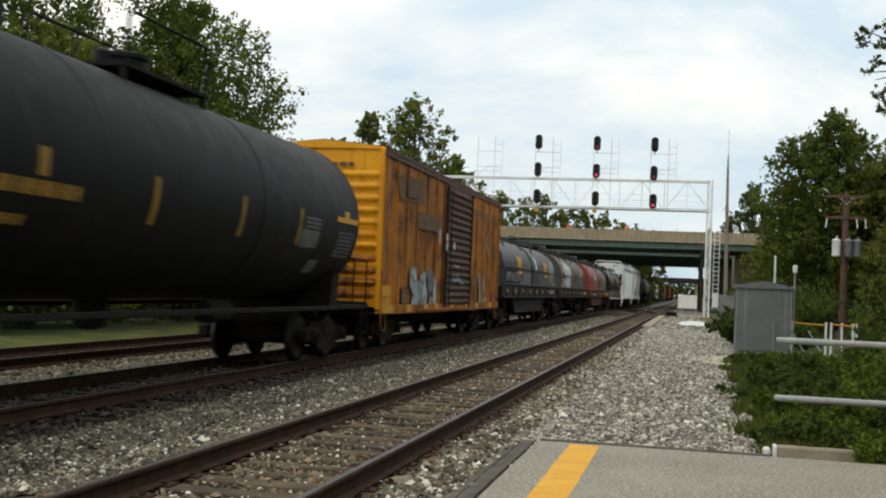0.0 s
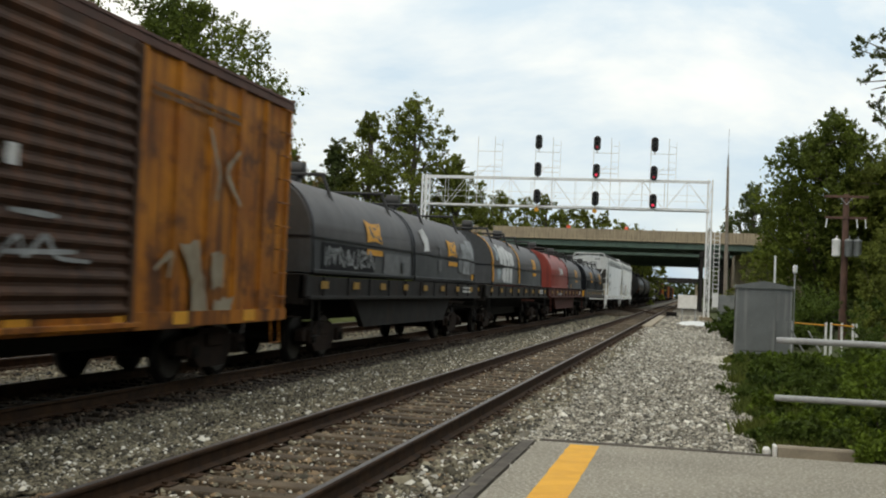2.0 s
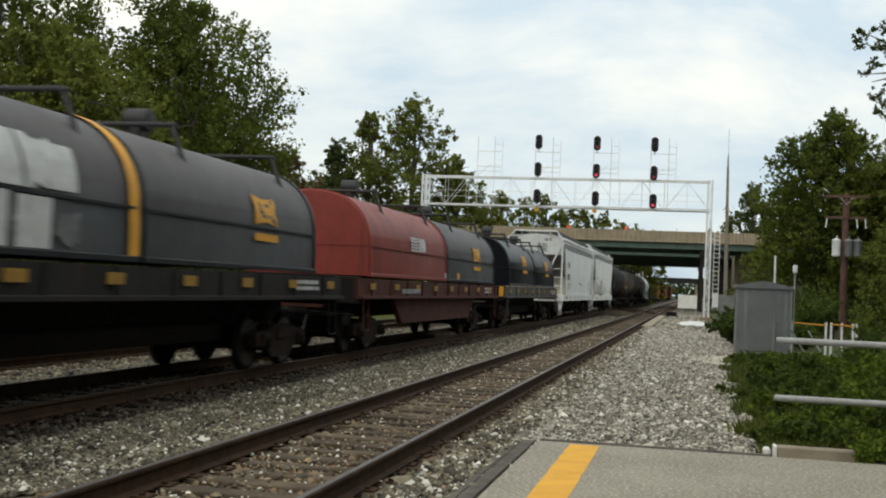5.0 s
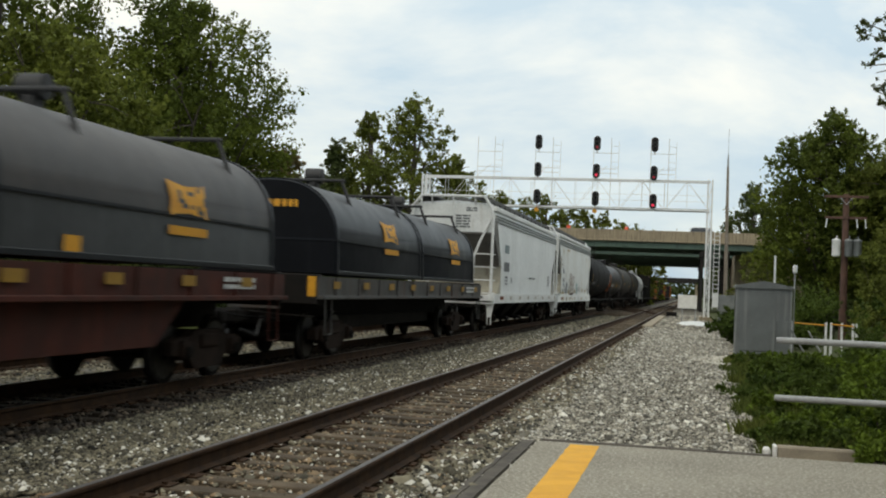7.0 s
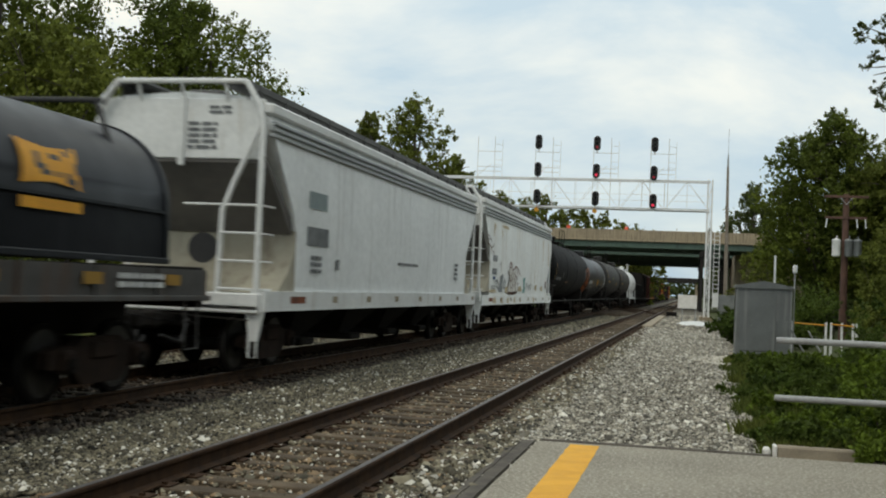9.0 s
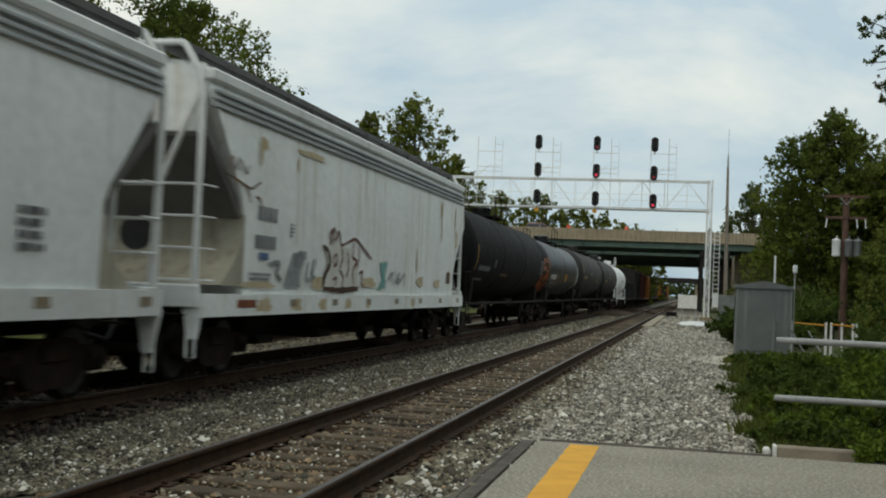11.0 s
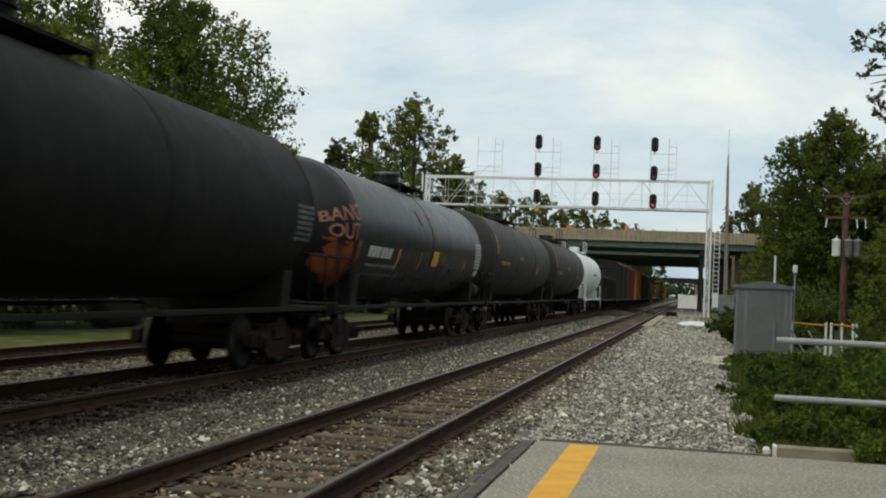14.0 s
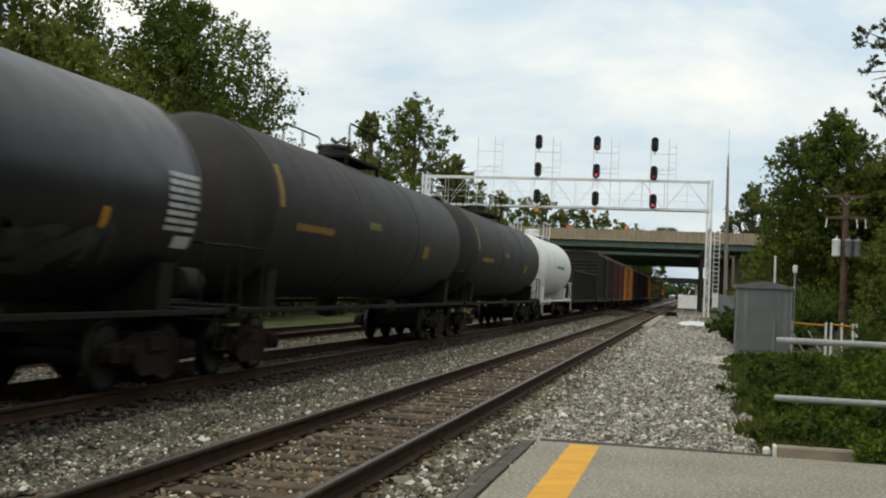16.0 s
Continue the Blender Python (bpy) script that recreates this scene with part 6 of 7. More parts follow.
def coil_frame(u0, L, frame_m, label, belly=True):
    """The flat well car under the hoods; L is its length over the end sills."""
    root = car_root(u0, label, "coil car", "coil_car")
    s = Shape()
    for side in (-1, 1):
        a, b = sorted((side * 1.30, side * 1.44))
        poly = [(0.0, 1.62), (0.0, 1.22), (3.6, 1.22), (4.4, 0.72), (L - 4.4, 0.72), (L - 3.6, 1.22), (L, 1.22), (L, 1.62)]
        s.prism([(y, z) for y, z in poly if z > 1.0] + [], "x", a, b)
        a, b = sorted((side * 1.16, side * 1.28))
        if belly:
            low = Shape()
            low.prism([(3.3, 1.3), (4.3, 0.6), (L - 4.3, 0.6), (L - 3.3, 1.3)], "x", a, b)
            part("well_side", low, frame_m, root, "deep well side")
        s.box(min(side * 1.36, side * 1.52), max(side * 1.36, side * 1.52), 0, L, 1.2, 1.27, 0.01)
    side = part("side_sill", s, frame_m, root, "deep side sill with walkway edge")
    s = Shape()
    s.box(-1.4, 1.4, 0, 0.25, 1.1, 1.66, 0.02)
    s.box(-1.4, 1.4, L - 0.25, L, 1.1, 1.66, 0.02)
    s.box(-1.35, 1.35, 0.1, L - 0.1, 1.24, 1.36)
    s.box(-0.3, 0.3, 0.1, L - 0.1, 0.72, 1.26, 0.02)
    if not belly:
        s.box(-0.5, 0.5, 3.4, L - 3.4, 0.5, 0.8, 0.03)
    part("underframe", s, M_STEEL, root, "dirty black underframe")
    for y in np.arange(0.9, L - 0.5, 1.55):
        for x0, x1 in ((1.44, 1.475), (-1.475, -1.44)):
            s = Shape()
            s.box(x0, x1, y, y + 0.07, 1.25, 1.62)
            part("stiffener", s, frame_m, root)
    for k, y in enumerate(np.arange(0.7, L - 0.4, 2.05)):
        patch_y(root, "reflector", y, y + 0.42, 1.4, 1.54, 1.478, M_YELDIM, "dull yellow reflective strip")
    s = lines_on(lambda y, z, l: (1.474 + l, y, z), L - 2.6, L - 1.4, 1.35, 1.56, 2, int(u0))
    part("marking", s, M_WMARK, root, "small pale markings")
    for y in (0.3, L - 0.7):
        s = Shape()
        s.tube([(1.45, y, 1.25), (1.47, y, 0.55), (1.47, y + 0.4, 0.55), (1.45, y + 0.4, 1.25)], 0.02, 5)
        part("step", s, frame_m, root)
    s = Shape()
    s.box(-0.3, 0.7, -0.12, 0.0, 1.0, 1.06)
    part("brake_step", s, frame_m, root)
    coupler(root, 0.1, -1)
    coupler(root, L - 0.1, 1)
    truck(root, 2.15)
    truck(root, L - 2.15)
    return root


def coil_cars():
    # first: two grey hoods
    u0, L = 40.75, 16.6
    r = coil_frame(u0, L, M_FRAMEG, "grey coil car with two worn grey hoods and graffiti")
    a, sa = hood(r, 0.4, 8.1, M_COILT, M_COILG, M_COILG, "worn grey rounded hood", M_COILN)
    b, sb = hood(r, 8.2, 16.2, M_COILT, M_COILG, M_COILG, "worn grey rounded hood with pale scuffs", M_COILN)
    emblem(a, sa, 3.95, 2.38)
    emblem(b, sb, 12.2, 2.36)
    part("graffiti", quad_on(sa, 0.9, 4.5, 1.76, 2.26, 0.002, 3, 3), M_COILNS, a, "dark blue-grey background patch")
    part("graffiti", spray(sa, 1.1, 4.4, 1.82, 2.22, 11, 21, 0.028), M_GMARKL, a, "pale grey sprayed loops")
    part("graffiti", quad_on(sa, 5.3, 7.72, 1.76, 2.2, 0.003, 3, 3), M_GMARK, a, "pale grey patch")
    part("graffiti", quad_on(sa, 6.7, 7.1, 1.8, 2.04, 0.008), M_COILN, a, "dark square over the patch")
    part("graffiti", fill_on(sb, [(9.0, 2.9), (9.7, 3.02), (9.85, 2.7), (9.8, 2.44), (9.2, 2.4), (9.3, 2.6)], 0.006, 23), M_WMARK, b, "white scuffed patch")
    part("graffiti", strokes(sb, [[(10.9, 2.6), (11.2, 2.62), (11.15, 2.45), (11.3, 2.36)]], 0.06, 24), M_GMARK, b, "faint pale scuff")
    part("graffiti", quad_on(sb, 10.92, 11.27, 1.93, 2.24, 0.004), M_GMARK, b, "pale square patch")
    for k, (y0, y1, z0, z1) in enumerate(((13.62, 14.2, 1.96, 2.5), (14.3, 15.25, 1.92, 2.3), (15.4, 16.1, 1.96, 2.28), (14.2, 14.95, 2.38, 2.82), (15.05, 16.05, 2.36, 2.95))):
        part("graffiti", quad_on(sb, y0, y1, z0, z1, 0.003 + 0.001 * (k % 2), 3, 4), M_GMARKL if k in (1, 3, 4) else M_GMARK, b, "pale rubbed patch")
    part("graffiti", strokes(sb, [[(14.6, 2.86), (14.75, 2.5), (15.1, 2.7), (15.3, 2.42), (15.6, 2.8), (15.8, 2.45)]], 0.04, 25), M_GMARKL, b, "pale scrawl")
    part("marking", quad_on(sb, 15.6, 15.95, 1.72, 1.92, 0.01), M_YEL, b, "yellow patch")
    # second: yellow-edged hoods
    u0, L = 58.9, 16.0
    r = coil_frame(u0, L, M_FRAMEG, "grey coil car with yellow-edged hoods and white graffiti", False)
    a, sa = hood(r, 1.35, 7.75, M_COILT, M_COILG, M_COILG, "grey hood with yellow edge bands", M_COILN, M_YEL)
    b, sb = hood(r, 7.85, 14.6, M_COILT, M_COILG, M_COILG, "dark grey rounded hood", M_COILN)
    for k, (y, z, ry, rz, m) in enumerate([(2.5, 2.75, 0.3, 0.3, M_BLUEW), (3.2, 2.85, 0.35, 0.3, M_WMARK), (3.9, 2.8, 0.35, 0.34, M_WMARK), (4.7, 2.85, 0.4, 0.3, M_WMARK), (5.6, 2.7, 0.4, 0.3, M_WMARK),
                                           (2.7, 2.05, 0.45, 0.24, M_BLUEW), (3.7, 2.05, 0.35, 0.27, M_WMARK), (4.5, 2.05, 0.3, 0.27, M_WMARK), (5.4, 2.05, 0.35, 0.26, M_WMARK), (6.1, 2.0, 0.3, 0.22, M_GMARK)]):
        part("graffiti", blotch(sa, y, z, ry * 0.85, rz * 0.8, 400 + k, 0.003 + 0.001 * (k % 3)), m, a, "white sprayed strokes")
    for y0, y1, z0, z1, m in ((3.0, 3.7, 2.4, 2.95, M_WMARK), (3.85, 4.6, 2.38, 3.0, M_WMARK), (4.75, 5.45, 2.38, 2.96, M_WMARK), (5.6, 6.3, 2.4, 2.9, M_WMARK),
                              (3.7, 4.25, 1.76, 2.3, M_WMARK), (4.4, 4.95, 1.76, 2.32, M_WMARK), (5.1, 5.75, 1.76, 2.3, M_WMARK), (1.7, 3.4, 1.76, 2.2, M_GMARK)):
        part("graffiti", quad_on(sa, y0, y1, z0, z1, 0.002, 3, 4), m, a, "broad white sprayed letters")
    part("graffiti", strokes(sa, [[(3.6, 2.95), (3.75, 2.4)], [(4.4, 2.98), (4.5, 2.42)], [(5.2, 2.95), (5.25, 2.4)], [(4.2, 2.28), (4.3, 1.8)], [(5.0, 2.28), (5.05, 1.8)]], 0.03, 33), M_GMARK, a, "thin grey drips")
    emblem(b, sb, 11.6, 2.38, 1.0)

    def end(x, z, lift):
        return (x, 1.35 - 0.006 - lift, z)
    part("marking", lines_on(end, -0.2, 0.55, 2.98, 3.16, 1, 35), M_YEL, a, "yellow reporting mark bars")
    part("marking", lines_on(lambda x, z, l: (x, -0.004 - l, z), -0.2, 1.2, 1.4, 1.56, 1, 36), M_YELDIM, r)
    # third: a red hood and a dark hood on a red frame
    u0, L = 76.2, 17.0
    r = coil_frame(u0, L, M_FRAMER, "red-brown coil car with one red and one grey hood")
    a, sa = hood(r, 0.9, 8.75, M_COILR, M_COILR, M_COILR, "faded red rounded hood", M_COILR)
    b, sb = hood(r, 8.85, 16.6, M_COILT, M_COILG, M_COILG, "dark grey rounded hood", M_COILN)
    for k in range(5):
        z = 2.36 + 0.072 * k
        part("emblem", quad_on(sa, 4.55, 5.4 - 0.03 * k, z, z + 0.042, 0.007, 3, 1), M_WMARK, a, "white emblem stripe")
    part("emblem", quad_on(sa, 5.42, 5.62, 2.36, 2.7, 0.007, 1, 3), M_WMARK, a, "white emblem block")
    part("emblem", quad_on(sa, 5.66, 6.1, 2.37, 2.7, 0.007, 1, 3), M_WMARK, a, "white emblem block")
    part("marking", lines_on(sa, 8.35, 8.7, 1.76, 1.9, 2, 44), M_WMARK, a)
    emblem(b, sb, 12.72, 2.32)
    part("marking", lines_on(lambda y, z, l: (1.478 + l, y, z), 3.4, 5.26, 1.29, 1.47, 1, 43), M_GMARKL, r, "pale number bars")
    part("marking", quad_on(sb, 10.15, 10.5, 1.7, 1.93, 0.008), M_YEL, b)
    # fourth: two navy hoods
    u0, L = 95.1, 16.4
    r = coil_frame(u0, L, M_FRAMEL, "grey coil car with two dark navy hoods", False)
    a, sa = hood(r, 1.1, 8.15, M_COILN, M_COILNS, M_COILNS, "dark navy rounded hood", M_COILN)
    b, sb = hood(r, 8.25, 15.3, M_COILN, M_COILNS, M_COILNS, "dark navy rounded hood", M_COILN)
    emblem(a, sa, 4.6, 2.44)
    emblem(b, sb, 11.85, 2.42)

    def end2(x, z, lift):
        return (x, 1.1 - 0.006 - lift, z)
    part("marking", lines_on(end2, -0.45, 0.55, 2.92, 3.14, 1, 45), M_YEL, a, "yellow reporting mark bars")
    part("marking", quad_on(lambda x, z, l: (x, -0.004 - l, z), 1.2, 1.36, 1.25, 1.62), M_YEL, r, "yellow corner patch")


# -- covered hoppers --
def hopper(u0, L, paint, label, dirty, rise=0.0):
    root = car_root(u0, label, "covered hopper", "covered_hopper")
    W = 1.5

    def ring(y, zlow, f=1.0):
        """Section of the body: upright sides that lean in to the roof."""
        P = [(W, zlow), (W + 0.02, 2.6), (W, 3.7), (W - 0.03, 4.0), (W - 0.1, 4.3), (W - 0.35, 4.42), (0, 4.5)]
        P = [(x, max(z, zlow)) for x, z in P]
        return [(x, y, z) for x, z in P] + [(-x, y, z) for x, z in P[-2::-1]]
    s = Shape()
    # the slope sheets cut the ends away below, so the side narrows towards its lower corners
    ends = [(0.36, 3.8), (0.7, 3.4), (1.1, 2.95), (1.45, 2.55), (1.6, 2.3), (1.62, 1.3 - 1.2 * rise)]
    rear = [(0.2, 3.05), (0.45, 2.82), (0.9, 2.36), (1.2, 2.02), (1.36, 1.7), (1.4, 1.3 - 1.2 * rise)] if dirty else ends
    rings = [ring(0.25, 4.0)] + [ring(y, z) for y, z in ends] + [ring(L / 2, 1.3 - 1.2 * rise)] + [ring(L - y, z) for y, z in rear[::-1]] + [ring(L - 0.12, 3.1) if dirty else ring(L - 0.25, 4.0)]
    s.loft(rings)
    part("body", s, paint, root, "smooth pale grey side sheets")
    # end slope sheets in a dark tone, and the pale end wall above
    for y, way in ((0, 1), (L, -1)):
        s = Shape()
        s.box(-W + 0.12, W - 0.12, min(y + way * 0.2, y + way * 0.26), max(y + way * 0.2, y + way * 0.26), 3.42, 4.38, 0.01)
        s.box(-0.05, 0.05, min(y + way * 0.14, y + way * 0.24), max(y + way * 0.14, y + way * 0.24), 3.3, 4.4, 0.01)
        part("end_wall", s, M_WHITE if not dirty else paint, root, "pale end wall")
    s = Shape()
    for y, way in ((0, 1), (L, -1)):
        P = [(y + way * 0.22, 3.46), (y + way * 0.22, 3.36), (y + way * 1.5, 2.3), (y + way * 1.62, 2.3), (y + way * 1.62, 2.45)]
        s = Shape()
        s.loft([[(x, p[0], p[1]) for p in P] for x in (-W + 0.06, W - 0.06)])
        part("slope_sheet", s, M_HOPDARK, root, "dark sloping end sheet")
    # lower end: pale sheet flaring back out, with the side sheet's curved corner
    s = Shape()
    for y, way in ((0, 1), (L, -1)):
        P = [(y + way * 1.56, 2.36), (y + way * 1.5, 2.0), (y + way * 1.25, 1.65), (y + way * 0.85, 1.36), (y + way * 0.8, 1.3), (y + way * 1.66, 1.3), (y + way * 1.66, 2.36)]
        s = Shape()
        s.loft([[(x, p[0], p[1]) for p in P] for x in (-W, W)])
        part("lower_end", s, M_HOPDARK if dirty and way < 0 else M_CREAM, root, "lower end sheet")
    # corrugated eave bands
    s = Shape()
    for side in (-1, 1):
        for z in (3.78, 3.88, 3.98):
            a, b = sorted((side * (W - 0.06), side * (W + 0.045)))
            s = Shape()
            s.box(a, b, 0.3, L - 0.3, z, z + 0.055, 0.012)
            part("eave_rib", s, M_HOPRIB, root, "pale grey eave rib")
        a, b = sorted((side * (W - 0.14), side * (W + 0.02)))
        s = Shape()
        s.box(a, b, 0.2, L - 0.2, 4.14, 4.32, 0.03)
        part("eave_band", s, M_WHITE, root, "white eave band")
    # side sill
    s = Shape()
    for side in (-1, 1):
        a, b = sorted((side * 1.32, side * 1.56))
        s.prism([(0.1, 1.02 - 1.4 * rise), (L - 0.1, 1.02 - 1.4 * rise), (L - 0.1, 1.34 - 1.4 * rise), (0.1, 1.34 - 1.4 * rise)], "x", a, b)
    sill = part("side_sill", s, M_WHITE if not dirty else paint, root, "pale side sill")
    for k, y in enumerate(np.arange(1.3, L - 0.6, 2.3)):
        patch_y(root, "reflector", y, y + (0.75 if k == 0 else 0.3), 1.14 - 1.4 * rise, 1.26 - 1.4 * rise, 1.562, M_ORANGE if k == 0 else M_BEIGE, "small reflective strip")
    # end platforms, corner posts, ladders
    for y, way in ((0, 1), (L, -1)):
        s = Shape()
        a, b = sorted((y, y + way * 1.5))
        s.box(-1.5, 1.5, a, b, 1.02, 1.12, 0.02)
        a, b = sorted((y, y + way * 0.12))
        s.box(-1.5, 1.5, a, b, 0.98, 1.3, 0.02)
        part("end_platform", s, M_WHITE if not dirty else paint, root, "end platform")
    for y, way in ((0.08, 1), (L - 0.08, -1)):
        for side in (-1, 1):
            s = Shape()
            s.tube([(side * 1.42, y, 1.0), (side * 1.42, y, 3.9), (side * 1.35, y, 4.25), (side * 1.1, y, 4.64)], 0.05, 7)
            part("corner_post", s, M_WHITE, root, "white corner post")
        for side in (-1, 1):
            s = Shape()
            s.tube([(side * 1.38, y, 3.95), (side * 0.98, y + way * 0.04, 3.1), (side * 0.8, y, 2.6), (side * 0.76, y, 1.05)], 0.045, 7)
            part("brace", s, M_WHITE, root, "white diagonal brace")
        s = Shape()
        for k in range(4):
            z = 1.36 + 0.44 * k
            s.tube([(1.42, y, z), (0.76 if k < 3 else 0.15, y - way * 0.03, z)], 0.02, 6)
            s.tube([(1.45, y, z), (1.47, y + way * 0.5, z)], 0.016, 6)
        part("ladder", s, M_WHITE, root, "white end ladder")
        s = Shape()
        s.tube([(-1.1, y, 4.64), (1.1, y, 4.64)], 0.045, 7)
        for x in (-0.75, 0.0, 0.75):
            s.tube([(x, y + way * 0.15, 4.3), (x, y, 4.64)], 0.03, 6)
        s.tube([(-1.1, y, 4.64), (-1.45, y, 4.2)], 0.045, 7)
        part("roof_rail", s, M_WHITE, root, "white roof end rail")
        s = Shape()
        s.prism([(1.25, 1.05), (1.55, 1.05), (1.46, 0.55), (1.34, 0.55)], "y", min(y, y + way * 0.1), max(y, y + way * 0.1))
        s.tube([(1.34, y, 0.6), (1.34, y, 0.3), (1.46, y, 0.3), (1.46, y, 0.6)], 0.02, 5)
        part("jack_step", s, M_WHITE if not dirty else paint, root, "pointed corner step")
        s = Shape()
        s.lathe("y", [(y + way * 0.32, 0.25), (y + way * 0.36, 0.25)], 18, (0.35, 0, 2.0))
        part("brake_wheel", s, M_SIGBLK, root, "dark brake wheel")
    # running boards and hatches along the roof
    s = Shape()
    for side in (-1, 1):
        s.box(min(side * 0.62, side * 1.12), max(side * 0.62, side * 1.12), 0.15, L - 0.15, 4.6, 4.64)
        for y in np.arange(0.6, L - 0.3, 1.22):
            s.box(min(side * 1.1, side * 1.14), max(side * 1.1, side * 1.14), y, y + 0.05, 4.32, 4.64)
        s.box(min(side * 1.1, side * 1.13), max(side * 1.1, side * 1.13), 0.15, L - 0.15, 4.56, 4.66)
    s.box(-0.3, 0.3, 1.0, L - 1.0, 4.48, 4.66, 0.03)
    part("running_board", s, M_HOPRUN, root, "dark grey roof running boards")
    # solid dark panels stand in for the shade under the roof walk
    for side in (-1, 1):
        s = Shape()
        s.box(min(side * 1.08, side * 1.1), max(side * 1.08, side * 1.1), 0.2, L - 0.2, 4.36, 4.6)
        part("walk_grating", s, M_HOPRUN, root, "dark panel added for the shade under the roof walk")
    # hopper bays and underframe
    s = Shape()
    n = 4
    for k in range(n):
        a = 2.6 + (L - 5.2) * k / n
        b = 2.6 + (L - 5.2) * (k + 1) / n
        m = (a + b) / 2
        s = Shape()
        s.loft([[(-1.3, a, 1.3), (1.3, a, 1.3), (1.3, b, 1.3), (-1.3, b, 1.3)], [(-0.6, m - 0.35, 0.42), (0.6, m - 0.35, 0.42), (0.6, m + 0.35, 0.42), (-0.6, m + 0.35, 0.42)]])
        s.box(-0.9, 0.9, m - 0.4, m + 0.4, 0.3, 0.44, 0.03)
        part("discharge_bay", s, M_STEEL, root, "dark discharge hopper")
    s = Shape()
    s.box(-0.25, 0.25, 0.2, L - 0.2, 0.74, 1.1, 0.02)
    part("centre_sill", s, M_STEEL, root)
    coupler(root, 0.1, -1)
    coupler(root, L - 0.1, 1)
    for ob in root.children:
        if not ob.name.startswith("coupler"):
            ob.location.z += rise
    truck(root, 1.75)
    truck(root, L - 1.75)

    def side(y, z, lift):
        return (W + 0.024 + lift, y, z + rise)
    return root, side


M_HOPRIB = mat("eave_rib_grey", (0.36, 0.38, 0.385), (0.29, 0.31, 0.315), 1.0, 0.6, bump=0.05)
M_STAIN = mat("rust_stain", (0.56, 0.48, 0.34), (0.46, 0.36, 0.2), 4, 0.7)
M_STAINP = mat("pale_cream_spray", (0.60, 0.58, 0.52), (0.68, 0.67, 0.63), 3, 0.7)
M_CREAM = mat("cream_paint", (0.40, 0.37, 0.29), (0.30, 0.275, 0.215), 1.5, 0.7, streak=(0.2, 0.17, 0.13), amount=0.4)
M_HOPRUN = mat("running_board_dark", (0.07, 0.07, 0.068), (0.1, 0.1, 0.095), 3, 0.7, 0.3)


def hoppers():
    r, side = hopper(113.35, 18.1, M_HOP, "clean pale grey covered hopper with white end", False)
    part("marking", quad_on(side, 2.15, 3.15, 2.8, 3.1), M_GREENMARK, r, "grey-green marking block")
    part("marking", quad_on(side, 2.1, 3.3, 2.15, 2.48), M_GMARK, r, "grey marking block")
    part("marking", lines_on(side, 2.35, 2.95, 1.65, 2.0, 3, 51), M_GMARK, r)
    part("marking", quad_on(side, 3.8, 4.0, 1.75, 1.95), M_GMARK, r)
    part("marking", lines_on(side, 8.5, 10.4, 1.95, 2.05, 1, 53), M_GMARK, r)
    part("marking", lines_on(side, 14.8, 15.3, 1.7, 2.2, 4, 52), M_GMARK, r)

    def end(x, z, l):
        return (x, 0.195 - l, z)
    part("marking", lines_on(end, 0.45, 0.85, 4.12, 4.28, 2, 54), M_GMARK, r)
    part("marking", lines_on(end, 0.1, 0.6, 3.55, 4.02, 5, 55), M_GMARK, r)
    r, side = hopper(132.5, 18.4, M_HOP2, "dirty pale grey covered hopper with graffiti", True, 0.12)
    # plain blocks where the reporting mark and number stand
    for n, y0, y1, z0, z1 in ((4, 2.06, 2.93, 2.32, 2.54), (5, 1.99, 2.9, 1.88, 2.09)):
        w = (y1 - y0) / n
        for k in range(n):
            part("marking", quad_on(side, y0 + w * k, y0 + w * (k + 0.8), z0, z1), M_HMARK, r, "faded grey lettering block")
    part("marking", quad_on(side, 2.17, 2.57, 1.71, 1.82), M_BLUEMARK, r, "blue label")
    part("marking", lines_on(side, 3.55, 3.73, 2.12, 2.36, 4, 59), M_HMARK, r)
    part("marking", lines_on(side, 1.8, 2.7, 1.37, 1.52, 2, 58), M_HMARK, r)
    part("graffiti", strokes(side, [[(0.75, 2.95), (0.95, 3.2), (1.05, 2.95), (1.2, 3.2), (1.25, 2.98)], [(1.3, 3.15), (1.5, 2.95), (1.6, 3.1)], [(0.7, 2.9), (1.2, 2.84), (1.7, 2.75), (2.1, 2.9)], [(1.5, 2.82), (1.72, 2.55)], [(1.9, 2.66), (2.1, 2.64), (2.2, 2.48)]], 0.022, 61), M_DMARK, r, "thin dark scrawl")
    part("graffiti", fill_on(side, [(3.72, 1.9), (4.4, 1.9), (4.2, 1.6), (4.08, 1.3), (3.35, 1.3), (3.55, 1.6)], 0.003, 62), M_GMARKL, r, "grey sprayed patch")
    part("graffiti", strokes(side, [[(2.6, 1.65), (3.1, 1.7), (2.95, 1.5), (3.2, 1.4)], [(4.5, 1.75), (4.4, 1.4), (4.9, 1.5)], [(4.9, 1.8), (4.7, 1.5)]], 0.05, 60), M_GMARKL, r, "grey sprayed strokes")
    part("graffiti", fill_on(side, [(5.4, 1.95), (5.9, 2.25), (6.6, 2.1), (7.2, 2.12), (7.5, 1.8), (7.6, 1.45), (7.9, 1.3), (5.4, 1.3), (5.7, 1.6)], 0.002, 64), M_STAINP, r, "pale sprayed filling")
    part("graffiti", strokes(side, [[(5.3, 2.05), (5.6, 1.98), (5.75, 1.75), (5.4, 1.5), (5.35, 1.28)], [(5.4, 1.28), (6.4, 1.25), (7.6, 1.3)]], 0.06, 63), M_DOOR, r, "bold brown outline")
